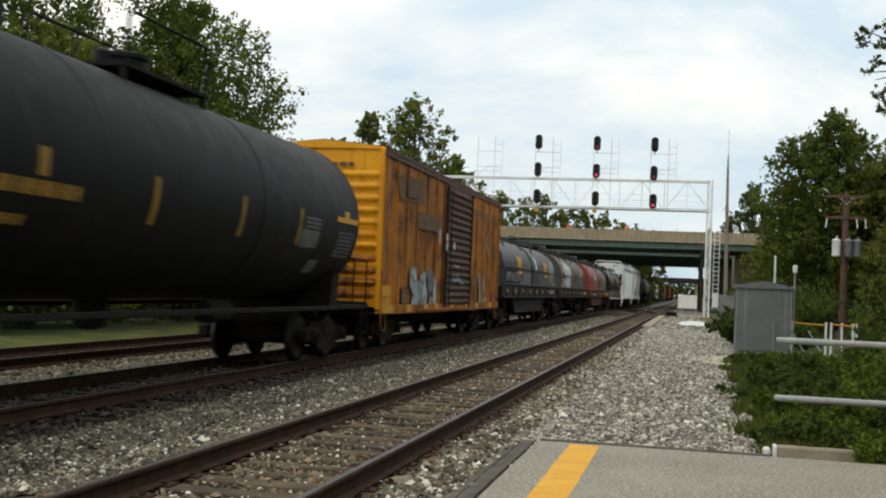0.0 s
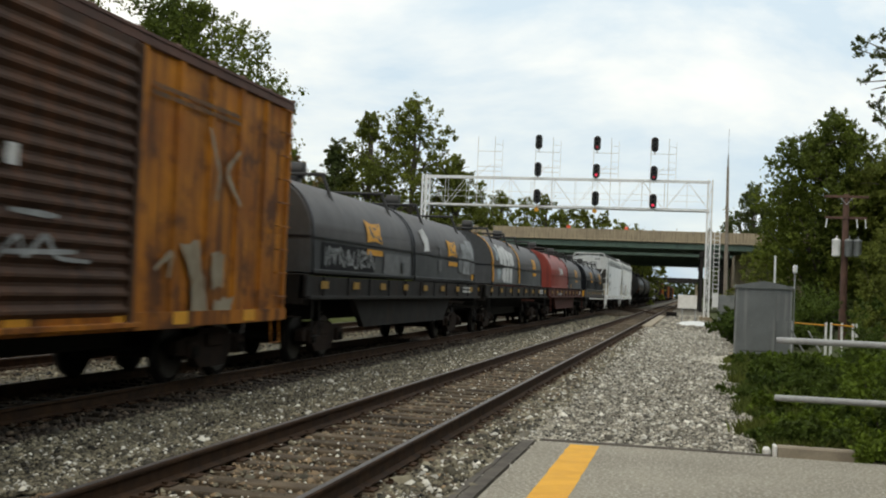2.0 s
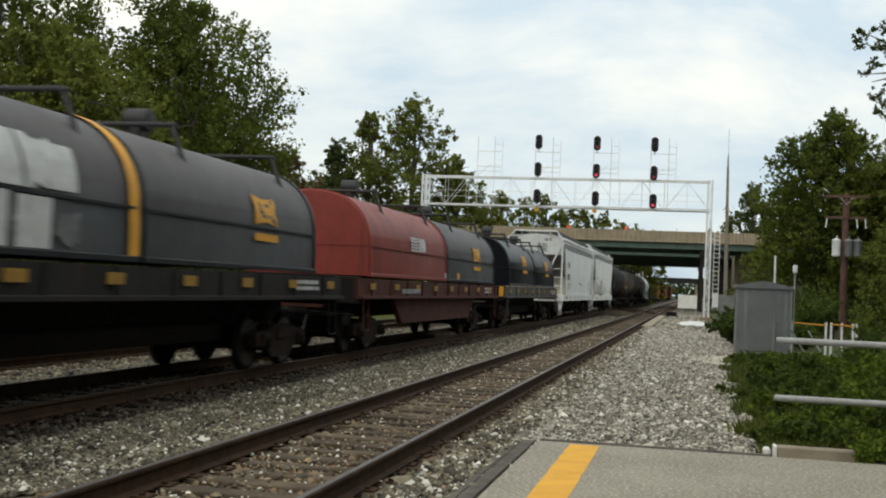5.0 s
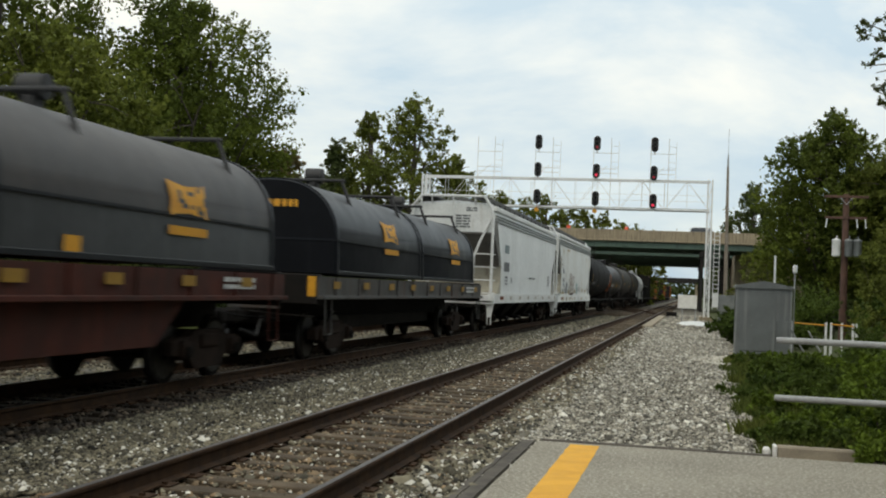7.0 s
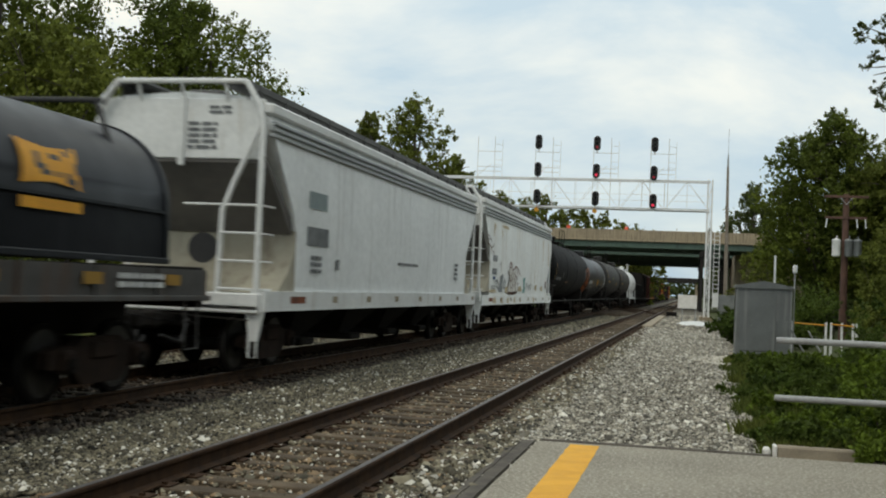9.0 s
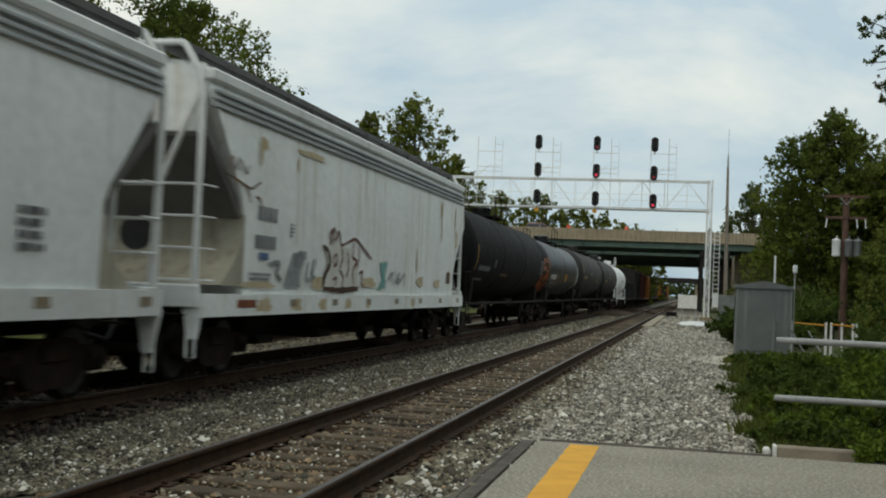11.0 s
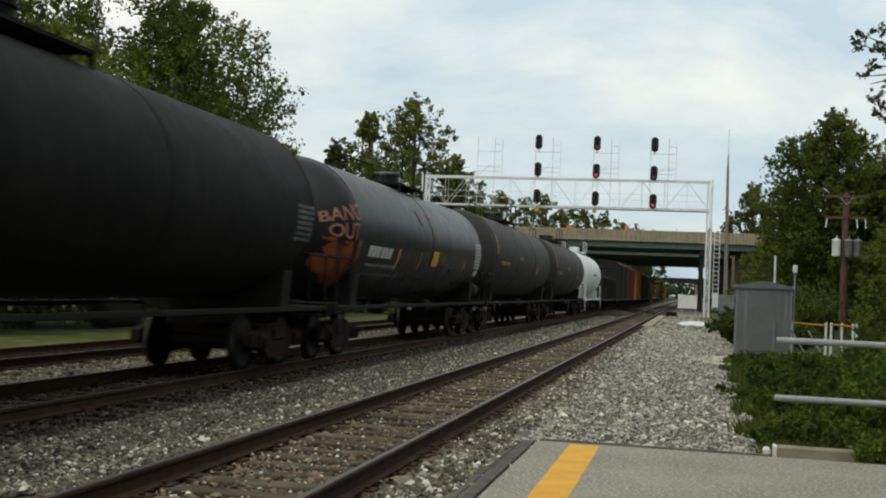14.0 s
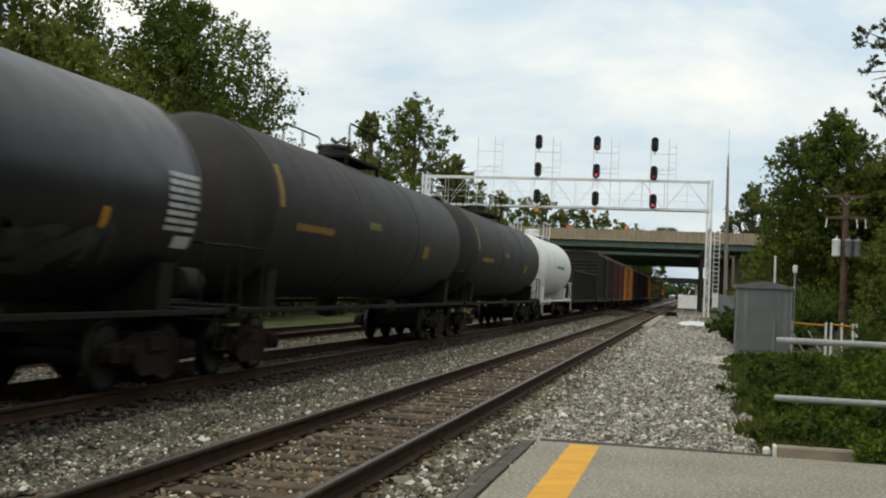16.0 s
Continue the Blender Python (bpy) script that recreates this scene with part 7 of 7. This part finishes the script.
    part("graffiti", strokes(side, [[(5.7, 2.1), (5.9, 2.45), (6.0, 2.15), (6.2, 2.4), (6.35, 2.1), (6.7, 2.16)], [(6.4, 2.1), (6.5, 1.85), (6.3, 1.65), (6.6, 1.5), (6.5, 1.3)], [(6.7, 2.16), (7.3, 2.3), (8.5, 1.92)], [(7.2, 2.26), (7.1, 1.9), (7.5, 1.85), (7.15, 1.65), (7.3, 1.3)], [(5.9, 1.85), (6.1, 1.95), (6.15, 1.75), (5.95, 1.7), (5.95, 1.9)], [(5.9, 1.45), (6.15, 1.5), (6.1, 1.35)], [(7.6, 1.6), (7.9, 1.65), (7.8, 1.4), (8.0, 1.35)], [(5.6, 2.2), (5.75, 2.4), (5.8, 2.1)], [(6.8, 2.0), (6.9, 1.7), (6.75, 1.5)], [(7.5, 2.15), (7.6, 1.9), (7.45, 1.7)]], 0.034, 66), M_SPRAYR, r, "thin brown graffiti line")
    part("graffiti", fill_on(side, [(9.25, 1.85), (9.85, 1.9), (9.7, 1.6), (9.75, 1.3), (9.1, 1.28), (9.4, 1.5)], 0.003, 67), M_TEAL, r, "teal sprayed patch")
    part("graffiti", strokes(side, [[(9.9, 1.5), (10.3, 1.7), (10.2, 1.45)], [(10.5, 1.75), (10.6, 1.4), (10.9, 1.7), (10.8, 1.4), (11.4, 1.7), (11.4, 1.4)]], 0.03, 65), M_HMARK, r, "thin grey scrawl")
    for k, (y, z, ry, rz) in enumerate(((2.2, 3.5, 0.16, 0.1), (2.1, 3.3, 0.06, 0.14), (4.5, 3.6, 0.7, 0.05), (3.8, 3.35, 0.06, 0.12), (5.1, 1.38, 0.35, 0.12), (2.2, 1.32, 0.7, 0.05), (8.4, 1.42, 0.5, 0.1), (12.6, 2.0, 0.05, 0.3))):
        part("stain", blotch(side, y, z, ry, rz, 280 + k, 0.0015), M_STAIN, r, "pale rust stain")
    for k, (y, ry) in enumerate(((2.4, 0.3), (3.9, 0.25), (5.3, 0.2), (6.9, 0.2), (8.3, 0.16), (12.2, 0.2))):
        part("stain", blotch(lambda a, b, l: (1.562 + l, a, b), y, 1.12, ry, 0.1, 290 + k, 0.002), M_STAIN, r, "rust stain on the sill")
    for k, (y, z, ry, rz) in enumerate(((17.2, 2.75, 0.14, 0.24), (15.2, 3.45, 0.12, 0.22), (15.25, 2.9, 0.05, 0.35), (14.9, 1.48, 0.35, 0.1), (17.0, 3.3, 0.06, 0.3), (13.0, 1.5, 0.3, 0.12))):
        part("stain", blotch(side, y, z, ry, rz, 260 + k, 0.002), M_STAIN, r, "pale rust stain")
    part("marking", quad_on(side, 16.1, 16.5, 1.5, 1.8), M_DMARK, r)


# -- tank cars --
def tank_car(u0, L, R, paint, label, zc=2.7, frame_m=None, dome_at=0.5, seams=(0.33, 0.66), near=True, head=0.75, whole=True):
    """L is the length over the end platforms; the shell reaches to 0.55 m of each."""
    root = car_root(u0, label, "tank car", "tank_car")
    fm = frame_m or M_STEEL
    a, b = 0.55, L - 0.55
    s = Shape()
    prof = [(a + head * (1 - math.cos(math.pi / 2 * k / 8)), max(0.02, R * math.sin(math.pi / 2 * k / 8))) for k in range(9)]
    back = [(L - y, r) for y, r in prof[::-1]]
    s.lathe("y", prof + back, 48, (0, 0, zc))
    shell = part("shell", s, paint, root, "rounded cylindrical steel tank")
    for f in (0.0,) + tuple(seams) + (1.0,):
        s = Shape()
        y = a + head + (b - a - 2 * head) * f
        s.lathe("y", [(y - 0.04, R - 0.01), (y - 0.03, R + 0.008), (y + 0.03, R + 0.008), (y + 0.04, R - 0.01)], 48, (0, 0, zc))
        part("seam", s, paint, shell, "raised weld seam")
    # dome with platform
    yd = L * dome_at
    s = Shape()
    s.lathe("z", [(zc + R - 0.12, 0.36), (zc + R + 0.3, 0.36), (zc + R + 0.32, 0.4), (zc + R + 0.38, 0.4), (zc + R + 0.42, 0.25), (zc + R + 0.43, 0.05)], 20, (0, yd, 0))
    s.box(-0.2, 0.2, yd + 0.55, yd + 0.95, zc + R - 0.1, zc + R + 0.2, 0.03)
    s.lathe("z", [(zc + R - 0.1, 0.1), (zc + R + 0.3, 0.1), (zc + R + 0.34, 0.04)], 10, (0.1, yd - 0.75, 0))
    part("dome", s, paint, root, "manway dome")
    s = Shape()
    s.box(-0.75, 0.75, yd - 1.3, yd + 1.3, zc + R + 0.0, zc + R + 0.05)
    for dy in (-1.25, 1.25):
        for x in (-0.7, 0.7):
            s.box(x - 0.03, x + 0.03, yd + dy - 0.03, yd + dy + 0.03, zc + R - 0.25, zc + R + 0.03)
    part("platform", s, fm, root, "dark grating platform on the tank top")
    for x in (-0.75, 0.75):
        s = Shape()
        for dy in (0.0,):
            s.tube([(x, yd + dy, zc + R + 0.04), (x, yd + dy, zc + R + 0.72)], 0.02, 6)
        s.tube([(x, yd - 1.25, zc + R + 0.04), (x, yd - 1.25, zc + R + 0.66), (x, yd - 1.15, zc + R + 0.74), (x, yd + 1.15, zc + R + 0.74), (x, yd + 1.25, zc + R + 0.66), (x, yd + 1.25, zc + R + 0.04)], 0.022, 6)
        part("handrail", s, fm, root, "thin handrail")
    # stub sills, bolsters, end platforms, running boards
    for y0, way in ((0, 1), (L, -1)):
        s = Shape()
        p, q = sorted((y0 + way * 0.05, y0 + way * 3.1))
        s.box(-0.28, 0.28, p, q, 0.74, 1.16, 0.02)
        p, q = sorted((y0 + way * 1.6, y0 + way * 2.0))
        s.loft([[(-1.25, p, 1.0), (1.25, p, 1.0), (1.25, q, 1.0), (-1.25, q, 1.0)], [(-1.3, p, 1.7), (1.3, p, 1.7), (1.3, q, 1.7), (-1.3, q, 1.7)]])
        part("stub_sill", s, fm, root, "stub sill and bolster")
        s = Shape()
        p, q = sorted((y0, y0 + way * 1.1))
        s.box(-1.45, 1.45, p, q, 1.02, 1.08)
        s.box(-1.45, 1.45, min(y0, y0 + way * 0.1), max(y0, y0 + way * 0.1), 0.92, 1.14, 0.02)
        part("end_platform", s, fm, root)
        y = y0 + way * 0.12
        s = Shape()
        s.tube([(-1.42, y + way * 0.9, 2.0), (-1.42, y, 2.0), (-0.9, y, 2.05), (0.9, y, 2.05), (1.42, y, 2.0), (1.42, y + way * 0.9, 2.0)], 0.022, 6)
        for side in (-1, 1):
            for dy in (0, 0.9):
                s.tube([(side * 1.42, y + way * dy, 1.06), (side * 1.42, y + way * dy, 2.0)], 0.02, 6)
        part("end_rail", s, fm, root, "end grab rail")
        for side in (-1, 1):
            s = Shape()
            s.tube([(side * 1.45, y, 1.05), (side * 1.47, y, 0.5), (side * 1.47, y + way * 0.4, 0.5), (side * 1.45, y + way * 0.4, 1.05)], 0.02, 5)
            part("step", s, fm, root)
    for side in (-1, 1):
        s = Shape()
        x = side * 1.46
        s.box(min(x, x - side * 0.07), max(x, x - side * 0.07), 0.3, L - 0.3, 1.0, 1.08, 0.01)
        part("side_rail", s, fm, root, "slim side rail")
    s = Shape()
    s.lathe("z", [(0.75, 0.1), (0.8, 0.24), (1.2, 0.24)], 12, (0, L / 2, 0))
    s.tube([(0.9, L * 0.33, 0.98), (0.9, L * 0.6, 0.98)], 0.03, 6)
    s.lathe("y", [(L * 0.62, 0.05), (L * 0.625, 0.17), (L * 0.67, 0.17), (L * 0.675, 0.05)], 12, (0.7, 0, 0.98))
    part("valve_gear", s, fm, root, "bottom valve and brake gear")
    coupler(root, 0.1, -1)
    coupler(root, L - 0.1, 1)
    truck(root, 1.55, near)
    truck(root, L - 1.55, near)

    def surf(y, z, lift):
        q = max(-0.999, min(0.999, (z - zc) / R))
        e = max(0.0, a + head - y, y - (b - head)) / head
        rr = R * math.sqrt(max(0.04, 1 - min(1.0, e) ** 2)) + 0.005 + lift
        way = -1 if y < L / 2 else 1
        return (rr * math.sqrt(1 - q * q), y + way * 0.006 * (e > 0), zc + rr * q)
    return root, surf


def spray_text(surf, words, y0, z0, size, material, parent, seed):
    """Sprayed words wrapped on a curved surface, made with the built-in font."""
    cu = bpy.data.curves.new("spray_words", "FONT")
    cu.body, cu.size, cu.extrude, cu.offset = words, size, 0.0, 0.012 * size
    ob = new("spray_words", cu)
    me = bpy.data.meshes.new_from_object(ob.evaluated_get(bpy.context.evaluated_depsgraph_get()))
    bpy.data.objects.remove(ob)
    bm = bmesh.new()
    bm.from_mesh(me)
    bmesh.ops.subdivide_edges(bm, edges=[e for e in bm.edges if e.calc_length() > 0.1], cuts=2)
    bmesh.ops.triangulate(bm, faces=bm.faces)
    for v in bm.verts:
        wob = 0.05 * size * noise.noise(Vector((v.co.x * 2, v.co.y * 2, seed)))
        v.co = Vector(surf(y0 + v.co.x + wob, z0 + v.co.y * 1.05 + wob, 0.022))
    bm.to_mesh(me)
    bm.free()
    me.materials.clear()
    me.materials.append(material)
    ob = part("graffiti", me, material, parent, "sprayed words")
    return ob


def tank_cars():
    # leading black tank car
    L = 17.6
    r, f = tank_car(23.25 - L, L, 1.55, M_BLACK, "black tank car with yellow placards and dome", dome_at=0.53)
    part("marking", lines_on(f, 4.2, 5.75, 2.25, 2.5, 1, 70), M_YELDIM, r, "yellow lettering bars")
    part("marking", quad_on(f, 4.85, 5.05, 2.5, 2.8), M_YELDIM, r)
    part("marking", lines_on(f, 3.2, 4.9, 1.95, 2.12, 1, 71), M_YELDIM, r)
    for y in (7.45, 10.3, 12.85):
        part("marking", quad_on(f, y, y + 0.14, 2.15, 2.75), M_YELDIM, r, "yellow vertical stripe")
    part("marking", quad_on(f, 13.05, 14.0, 2.12, 2.42), M_GMARK, r, "pale data plate")
    part("marking", lines_on(f, 13.2, 14.0, 2.44, 2.66, 3, 72), M_GMARK, r)
    part("marking", lines_on(f, 15.1, 16.1, 2.0, 2.5, 7, 73), M_GMARK, r, "pale data lettering bars")
    part("marking", quad_on(f, 14.95, 16.25, 2.66, 2.76), M_YEL, r, "yellow bar")
    part("marking", quad_on(f, 15.4, 15.7, 2.76, 2.88), M_YEL, r)
    part("placard", quad_on(f, 14.0, 14.5, 1.68, 1.92), M_GMARK, r, "small pale placard")
    # black worn tank car behind the hoppers
    r, f = tank_car(151.75, 18.85, 1.52, M_BLACK2, "long dull black tank car with pale lettering", dome_at=0.53)
    part("marking", lines_on(f, 2.15, 4.2, 2.05, 2.3, 1, 75), M_GMARK, r, "pale lettering bars")
    part("marking", lines_on(f, 2.2, 3.6, 1.75, 1.88, 1, 76), M_GMARK, r)
    part("marking", quad_on(f, 1.5, 1.62, 2.1, 2.9), M_YELDIM, r, "yellow stripe")
    part("marking", quad_on(f, 4.9, 5.15, 2.25, 2.5), M_GMARK, r)
    part("marking", lines_on(f, 6.6, 8.2, 1.95, 2.1, 1, 77), M_DMARK, r)
    part("marking", lines_on(f, 16.8, 17.6, 2.2, 2.85, 7, 78), M_GMARK, r, "pale data lettering bars")
    part("marking", quad_on(f, 17.66, 17.74, 2.2, 2.95), M_YELDIM, r)
    # grey-black tank car with an orange sprayed end
    u0, L = 171.1, 16.3
    r, f = tank_car(u0, L, 1.47, M_TGREY, "dark grey tank car with orange graffiti at one end", zc=2.6, dome_at=0.525, seams=(0.5,))

    def dish(y, z, lift):
        """The shell with its front head rolled out along the surface."""
        if y >= 1.3:
            return f(y, z, lift)
        th = min(1.45, (1.3 - y) / 1.2)
        rr = 1.47 * math.cos(th) + lift
        q = max(-0.99, min(0.99, (z - 2.6) / 1.47))
        return (rr * math.sqrt(1 - q * q), 1.3 - 0.75 * math.sin(th) - 0.012 * math.sin(th), 2.6 + rr * q)
    spray_text(dish, "BANG", 0.1, 2.8, 0.44, M_PINK, r, 1)
    spray_text(dish, "OUT", 0.3, 2.4, 0.44, M_PINK, r, 2)
    part("graffiti", blotch(dish, 0.72, 1.8, 0.5, 0.42, 81, 0.012), M_ORANGE, r, "large orange-brown sprayed patch")
    part("graffiti", strokes(dish, [[(0.2, 2.28), (0.5, 2.32), (0.45, 2.15)], [(0.7, 2.3), (1.0, 2.32), (1.0, 2.1)], [(1.2, 2.3), (1.45, 2.2), (1.4, 1.9)]], 0.05, 82), M_ORANGE, r, "orange spray strokes")
    for y0, n in ((2.25, 3), (3.24, 3)):
        for k in range(n):
            part("marking", quad_on(f, y0 + 0.31 * k, y0 + 0.31 * k + 0.26, 2.1, 2.33), M_WMARK, r, "white lettering block")
    part("marking", lines_on(f, 2.3, 4.8, 1.88, 1.98, 1, 84), M_GMARKL, r)
    part("marking", lines_on(f, 2.3, 5.6, 1.7, 1.78, 1, 86), M_GMARK, r)
    for y, z0, z1, m in ((1.42, 2.0, 2.4, M_YELDIM), (4.72, 1.88, 2.36, M_YEL), (6.88, 1.93, 2.36, M_YELDIM), (9.62, 2.1, 2.36, M_YELDIM), (12.5, 2.05, 2.3, M_YEL)):
        part("marking", quad_on(f, y, y + 0.13, z0, z1), m, r, "yellow stripe")
    part("marking", quad_on(f, 8.33, 8.95, 2.05, 2.43), M_YEL, r, "yellow placard")
    part("graffiti", strokes(f, [[(6.75, 3.4), (6.95, 3.2), (7.1, 3.0)], [(6.85, 3.38), (7.15, 3.05)]], 0.06, 85), M_PINKD, r, "faded pink scrawl on the tank top")
    part("graffiti", strokes(f, [[(7.8, 3.35), (8.25, 3.3), (7.95, 3.12), (8.35, 3.05)]], 0.05, 88), M_PINKD, r, "faded pink scrawl on the tank top")
    part("graffiti", quad_on(f, 8.2, 8.65, 2.74, 2.95), M_PINKD, r, "faded pink patch")
    for k, (y, z) in enumerate(((5.0, 1.6), (6.2, 1.68), (7.2, 1.62), (8.0, 1.75), (8.9, 1.66), (9.7, 1.8), (10.5, 1.68), (11.3, 1.75), (12.4, 1.85))):
        part("graffiti", spray(f, y - 0.55, y + 0.55, z - 0.25, z + 0.25, 2, 186 + k, 0.07), M_GMARKD, r, "faded grey overspray")
    part("marking", lines_on(f, 14.1, 15.0, 2.1, 2.9, 8, 87), M_WMARK, r)
    part("marking", quad_on(f, 14.5, 15.0, 1.9, 2.06), M_WMARK, r, "white label")
    part("marking", quad_on(f, 15.15, 15.24, 1.9, 2.6), M_YELDIM, r, "yellow stripe")
    s = Shape()
    s.lathe("y", [(L - 1.2, 0.08), (L - 1.15, 0.2), (L - 0.6, 0.2), (L - 0.55, 0.08)], 14, (1.1, 0, 1.45))
    part("air_tank", s, M_FRAMEG, r, "grimy grey air reservoir")

    # two dull grey tank cars
    for u0, L, sd in ((187.7, 17.5, 90), (205.5, 17.2, 95)):
        r, f = tank_car(u0, L, 1.52, M_TGREY2, "dull charcoal tank car with yellow placards", dome_at=0.5)
        part("marking", lines_on(f, 2.3, 4.4, 2.35, 2.55, 1, sd), M_YELDIM, r, "dull yellow lettering bars")
        part("marking", quad_on(f, 6.7, 7.6, 2.65, 2.8), M_GREENY, r)
        part("marking", quad_on(f, 11.8, 12.4, 2.2, 2.5), M_YELDIM, r, "yellow placard")
        s = Shape()
        s.lathe("y", [(1.42, 1.525), (1.55, 1.532), (1.62, 1.525)], 40, (0, 0, 2.72))
        s.f = [q for q in s.f if len(q) == 4 and all(2.5 < s.v[i][2] < 3.5 and s.v[i][0] > 0.3 for i in q)]
        s.mi = [0] * len(s.f)
        part("marking", s, M_YELDIM, r, "yellow curved stripe")
    # short white tank car
    r, f = tank_car(223.2, 13.2, 1.5, M_WHITE, "short white tank car with white railings", frame_m=M_WHITE, dome_at=0.5, near=False)
    part("marking", lines_on(f, 5.5, 8.5, 2.6, 2.8, 1, 99), M_GMARK, r)


M_PINKD = mat("faded_pink_spray", (0.24, 0.13, 0.11), (0.07, 0.045, 0.042), 4, 0.75)
M_GMARKD = mat("grey_overspray", (0.05, 0.048, 0.047), (0.02, 0.0195, 0.019), 2, 0.8)
M_TGREY2 = mat("tank_charcoal", (0.024, 0.0225, 0.0205), (0.031, 0.029, 0.026), 0.7, 0.65, bump=0.1, bscale=6, streak=(0.04, 0.036, 0.031), amount=0.3, spec=0.3)
M_GREENY = mat("green_yellow_marking", (0.16, 0.18, 0.04), (0.12, 0.14, 0.03), 3, 0.7)


def gondola(u, L):
    """A low open car with ribbed sides."""
    root = car_root(u, "low dark grey gondola with ribbed sides", "gondola", "gondola")
    W, zb, zt = 1.42, 1.0, 2.75
    for side in (-1, 1):
        s = Shape()
        a, b = sorted((side * (W - 0.06), side * W))
        s.box(a, b, 0.1, L - 0.1, zb, zt, 0.01)
        s.box(min(side * (W - 0.1), side * (W + 0.08)), max(side * (W - 0.1), side * (W + 0.08)), 0.05, L - 0.05, zt - 0.08, zt + 0.04, 0.015)
        s.box(min(side * (W - 0.06), side * (W + 0.06)), max(side * (W - 0.06), side * (W + 0.06)), 0.05, L - 0.05, zb - 0.1, zb + 0.06, 0.01)
        part("side_wall", s, M_FRAMEG, root, "dark grey steel side")
        for y in np.arange(0.7, L - 0.4, 1.3):
            p = Shape()
            p.box(min(side * W, side * (W + 0.07)), max(side * W, side * (W + 0.07)), y, y + 0.14, zb + 0.05, zt - 0.06, 0.015)
            part("side_post", p, M_FRAMEG, root)
    for y in (0.06, L - 0.14):
        s = Shape()
        s.box(-W, W, y, y + 0.08, zb, zt, 0.01)
        part("end_wall", s, M_FRAMEG, root, "dark grey end wall")
    s = Shape()
    s.box(-W + 0.07, W - 0.07, 0.15, L - 0.15, zb, zb + 0.08)
    s.box(-0.25, 0.25, 0.1, L - 0.1, 0.7, zb, 0.02)
    part("underframe", s, M_STEEL, root, "dirty underframe and floor")
    coupler(root, 0.1, -1)
    coupler(root, L - 0.1, 1)
    truck(root, 2.0, False)
    truck(root, L - 2.0, False)
    return root


def rear_cars():
    mats = [(M_FRAMEG, "dark grey boxcar with ribbed sides"), (M_FRAMEG, "dark grey boxcar"), (M_FRAMER, "dull red boxcar"), (M_BOX, "orange boxcar"), (M_STEEL, "black boxcar"),
            (M_FRAMEG, "dark grey boxcar"), (M_FRAMER, "red-brown boxcar"), (M_BOX, "orange-brown boxcar"), (M_FRAMER, "red-brown boxcar")]
    u = 237.4
    gondola(u, 15.5)
    u += 17.0
    for k in range(1, 13):
        m, lab = mats[k % len(mats)]
        boxcar(u, 15.5, lab + " far back in the train", m, m, m, M_ROOF, near=False, ze=4.35)
        u += 17.0

# ---- build ----
build_ground()
build_platform()
build_tracks()
build_overpass()
build_signal_bridge()
build_right_side()
first_boxcar()
coil_cars()
hoppers()
tank_cars()
rear_cars()
build_trees()
build_weeds()
build_grass()
BRANCH = build_branch()
build_traffic()
for _root, _cx, _z in TRACKS:
    ties(_root, _cx, _z, -14.0, 75 if _cx > -5 else 60, 200)


def crossover():
    """Rails that lead from one track over to the next, far down the line."""
    root = thing("crossover_track", "crossover rails on dark timbers between two tracks", "railway track", kind="structure")
    def line(k):
        f = k / 20
        e = f * f * (3 - 2 * f)
        return TRACK_1 + (TRACK_2 - TRACK_1) * e, 92 + 42 * f
    for side in (-0.7535, 0.7535):
        s = Shape()
        s.loft([[(line(k)[0] + side + a, line(k)[1], z) for a, z in ((-0.05, -0.17), (0.05, -0.17), (0.035, 0.004), (-0.035, 0.004))] for k in range(21)])
        part("rail", s, M_RAIL, root)
    s = Shape()
    for k in range(70):
        y = 90 + 0.65 * k
        s.box(TRACK_2 - 1.3, TRACK_1 + 1.4, y - 0.12, y + 0.12, -0.34, -0.165)
    tagged(part("timber_row", s, M_TIE, root, "long dark switch timbers"), kind="stuff")
    s = Shape()
    s.box(TRACK_1 + 1.35, TRACK_1 + 2.2, 96, 96.6, -0.3, 0.15, 0.04)
    part("switch_machine", s, M_STEEL, root, "dark switch machine")


crossover()


def motions():
    """The train rolls towards the camera at an even speed, and its wheels turn."""
    for root, u in CARS:
        walk(root, [(t, pose(TRACK_2, u - SPEED * t, Z2)) for t in (0, 4, 8, 12, 16)])
    for root, t0, x0, v in VEHICLES:
        walk(root, [(t, pose(x0 + v * (t - t0), 142.0, 8.05)) for t in (0, 4, 8, 12, 16)])
    # the branch sways in the wind
    bx, by, bz = BRANCH_AT
    sway = [(0, 2, -2), (1, -3, -9), (2, -3, -17), (3, 9, 21), (4, -8, -12), (5.3, 0, -2), (6.5, 4, 6), (7.2, 3, 10), (8, 5, 11), (8.8, -1, 5), (10, 2, 9), (11.5, 6, 14),
            (12.2, 3, 2), (13, 1, -4), (13.8, -5, -8), (14.5, -1, -7), (15.2, -1, -4), (16, -2, -2)]
    walk(BRANCH, [(t, pose(bx + 0.008 * a, by, bz + 0.008 * b)) for t, a, b in sway])
    turn = math.degrees(SPEED / 0.4575)
    for w, dy, near in WHEELSETS:
        if near:
            walk(w, [(k / 30, pose(0, dy, 0.4575, turn * k / 30)) for k in range(481)])


motions()
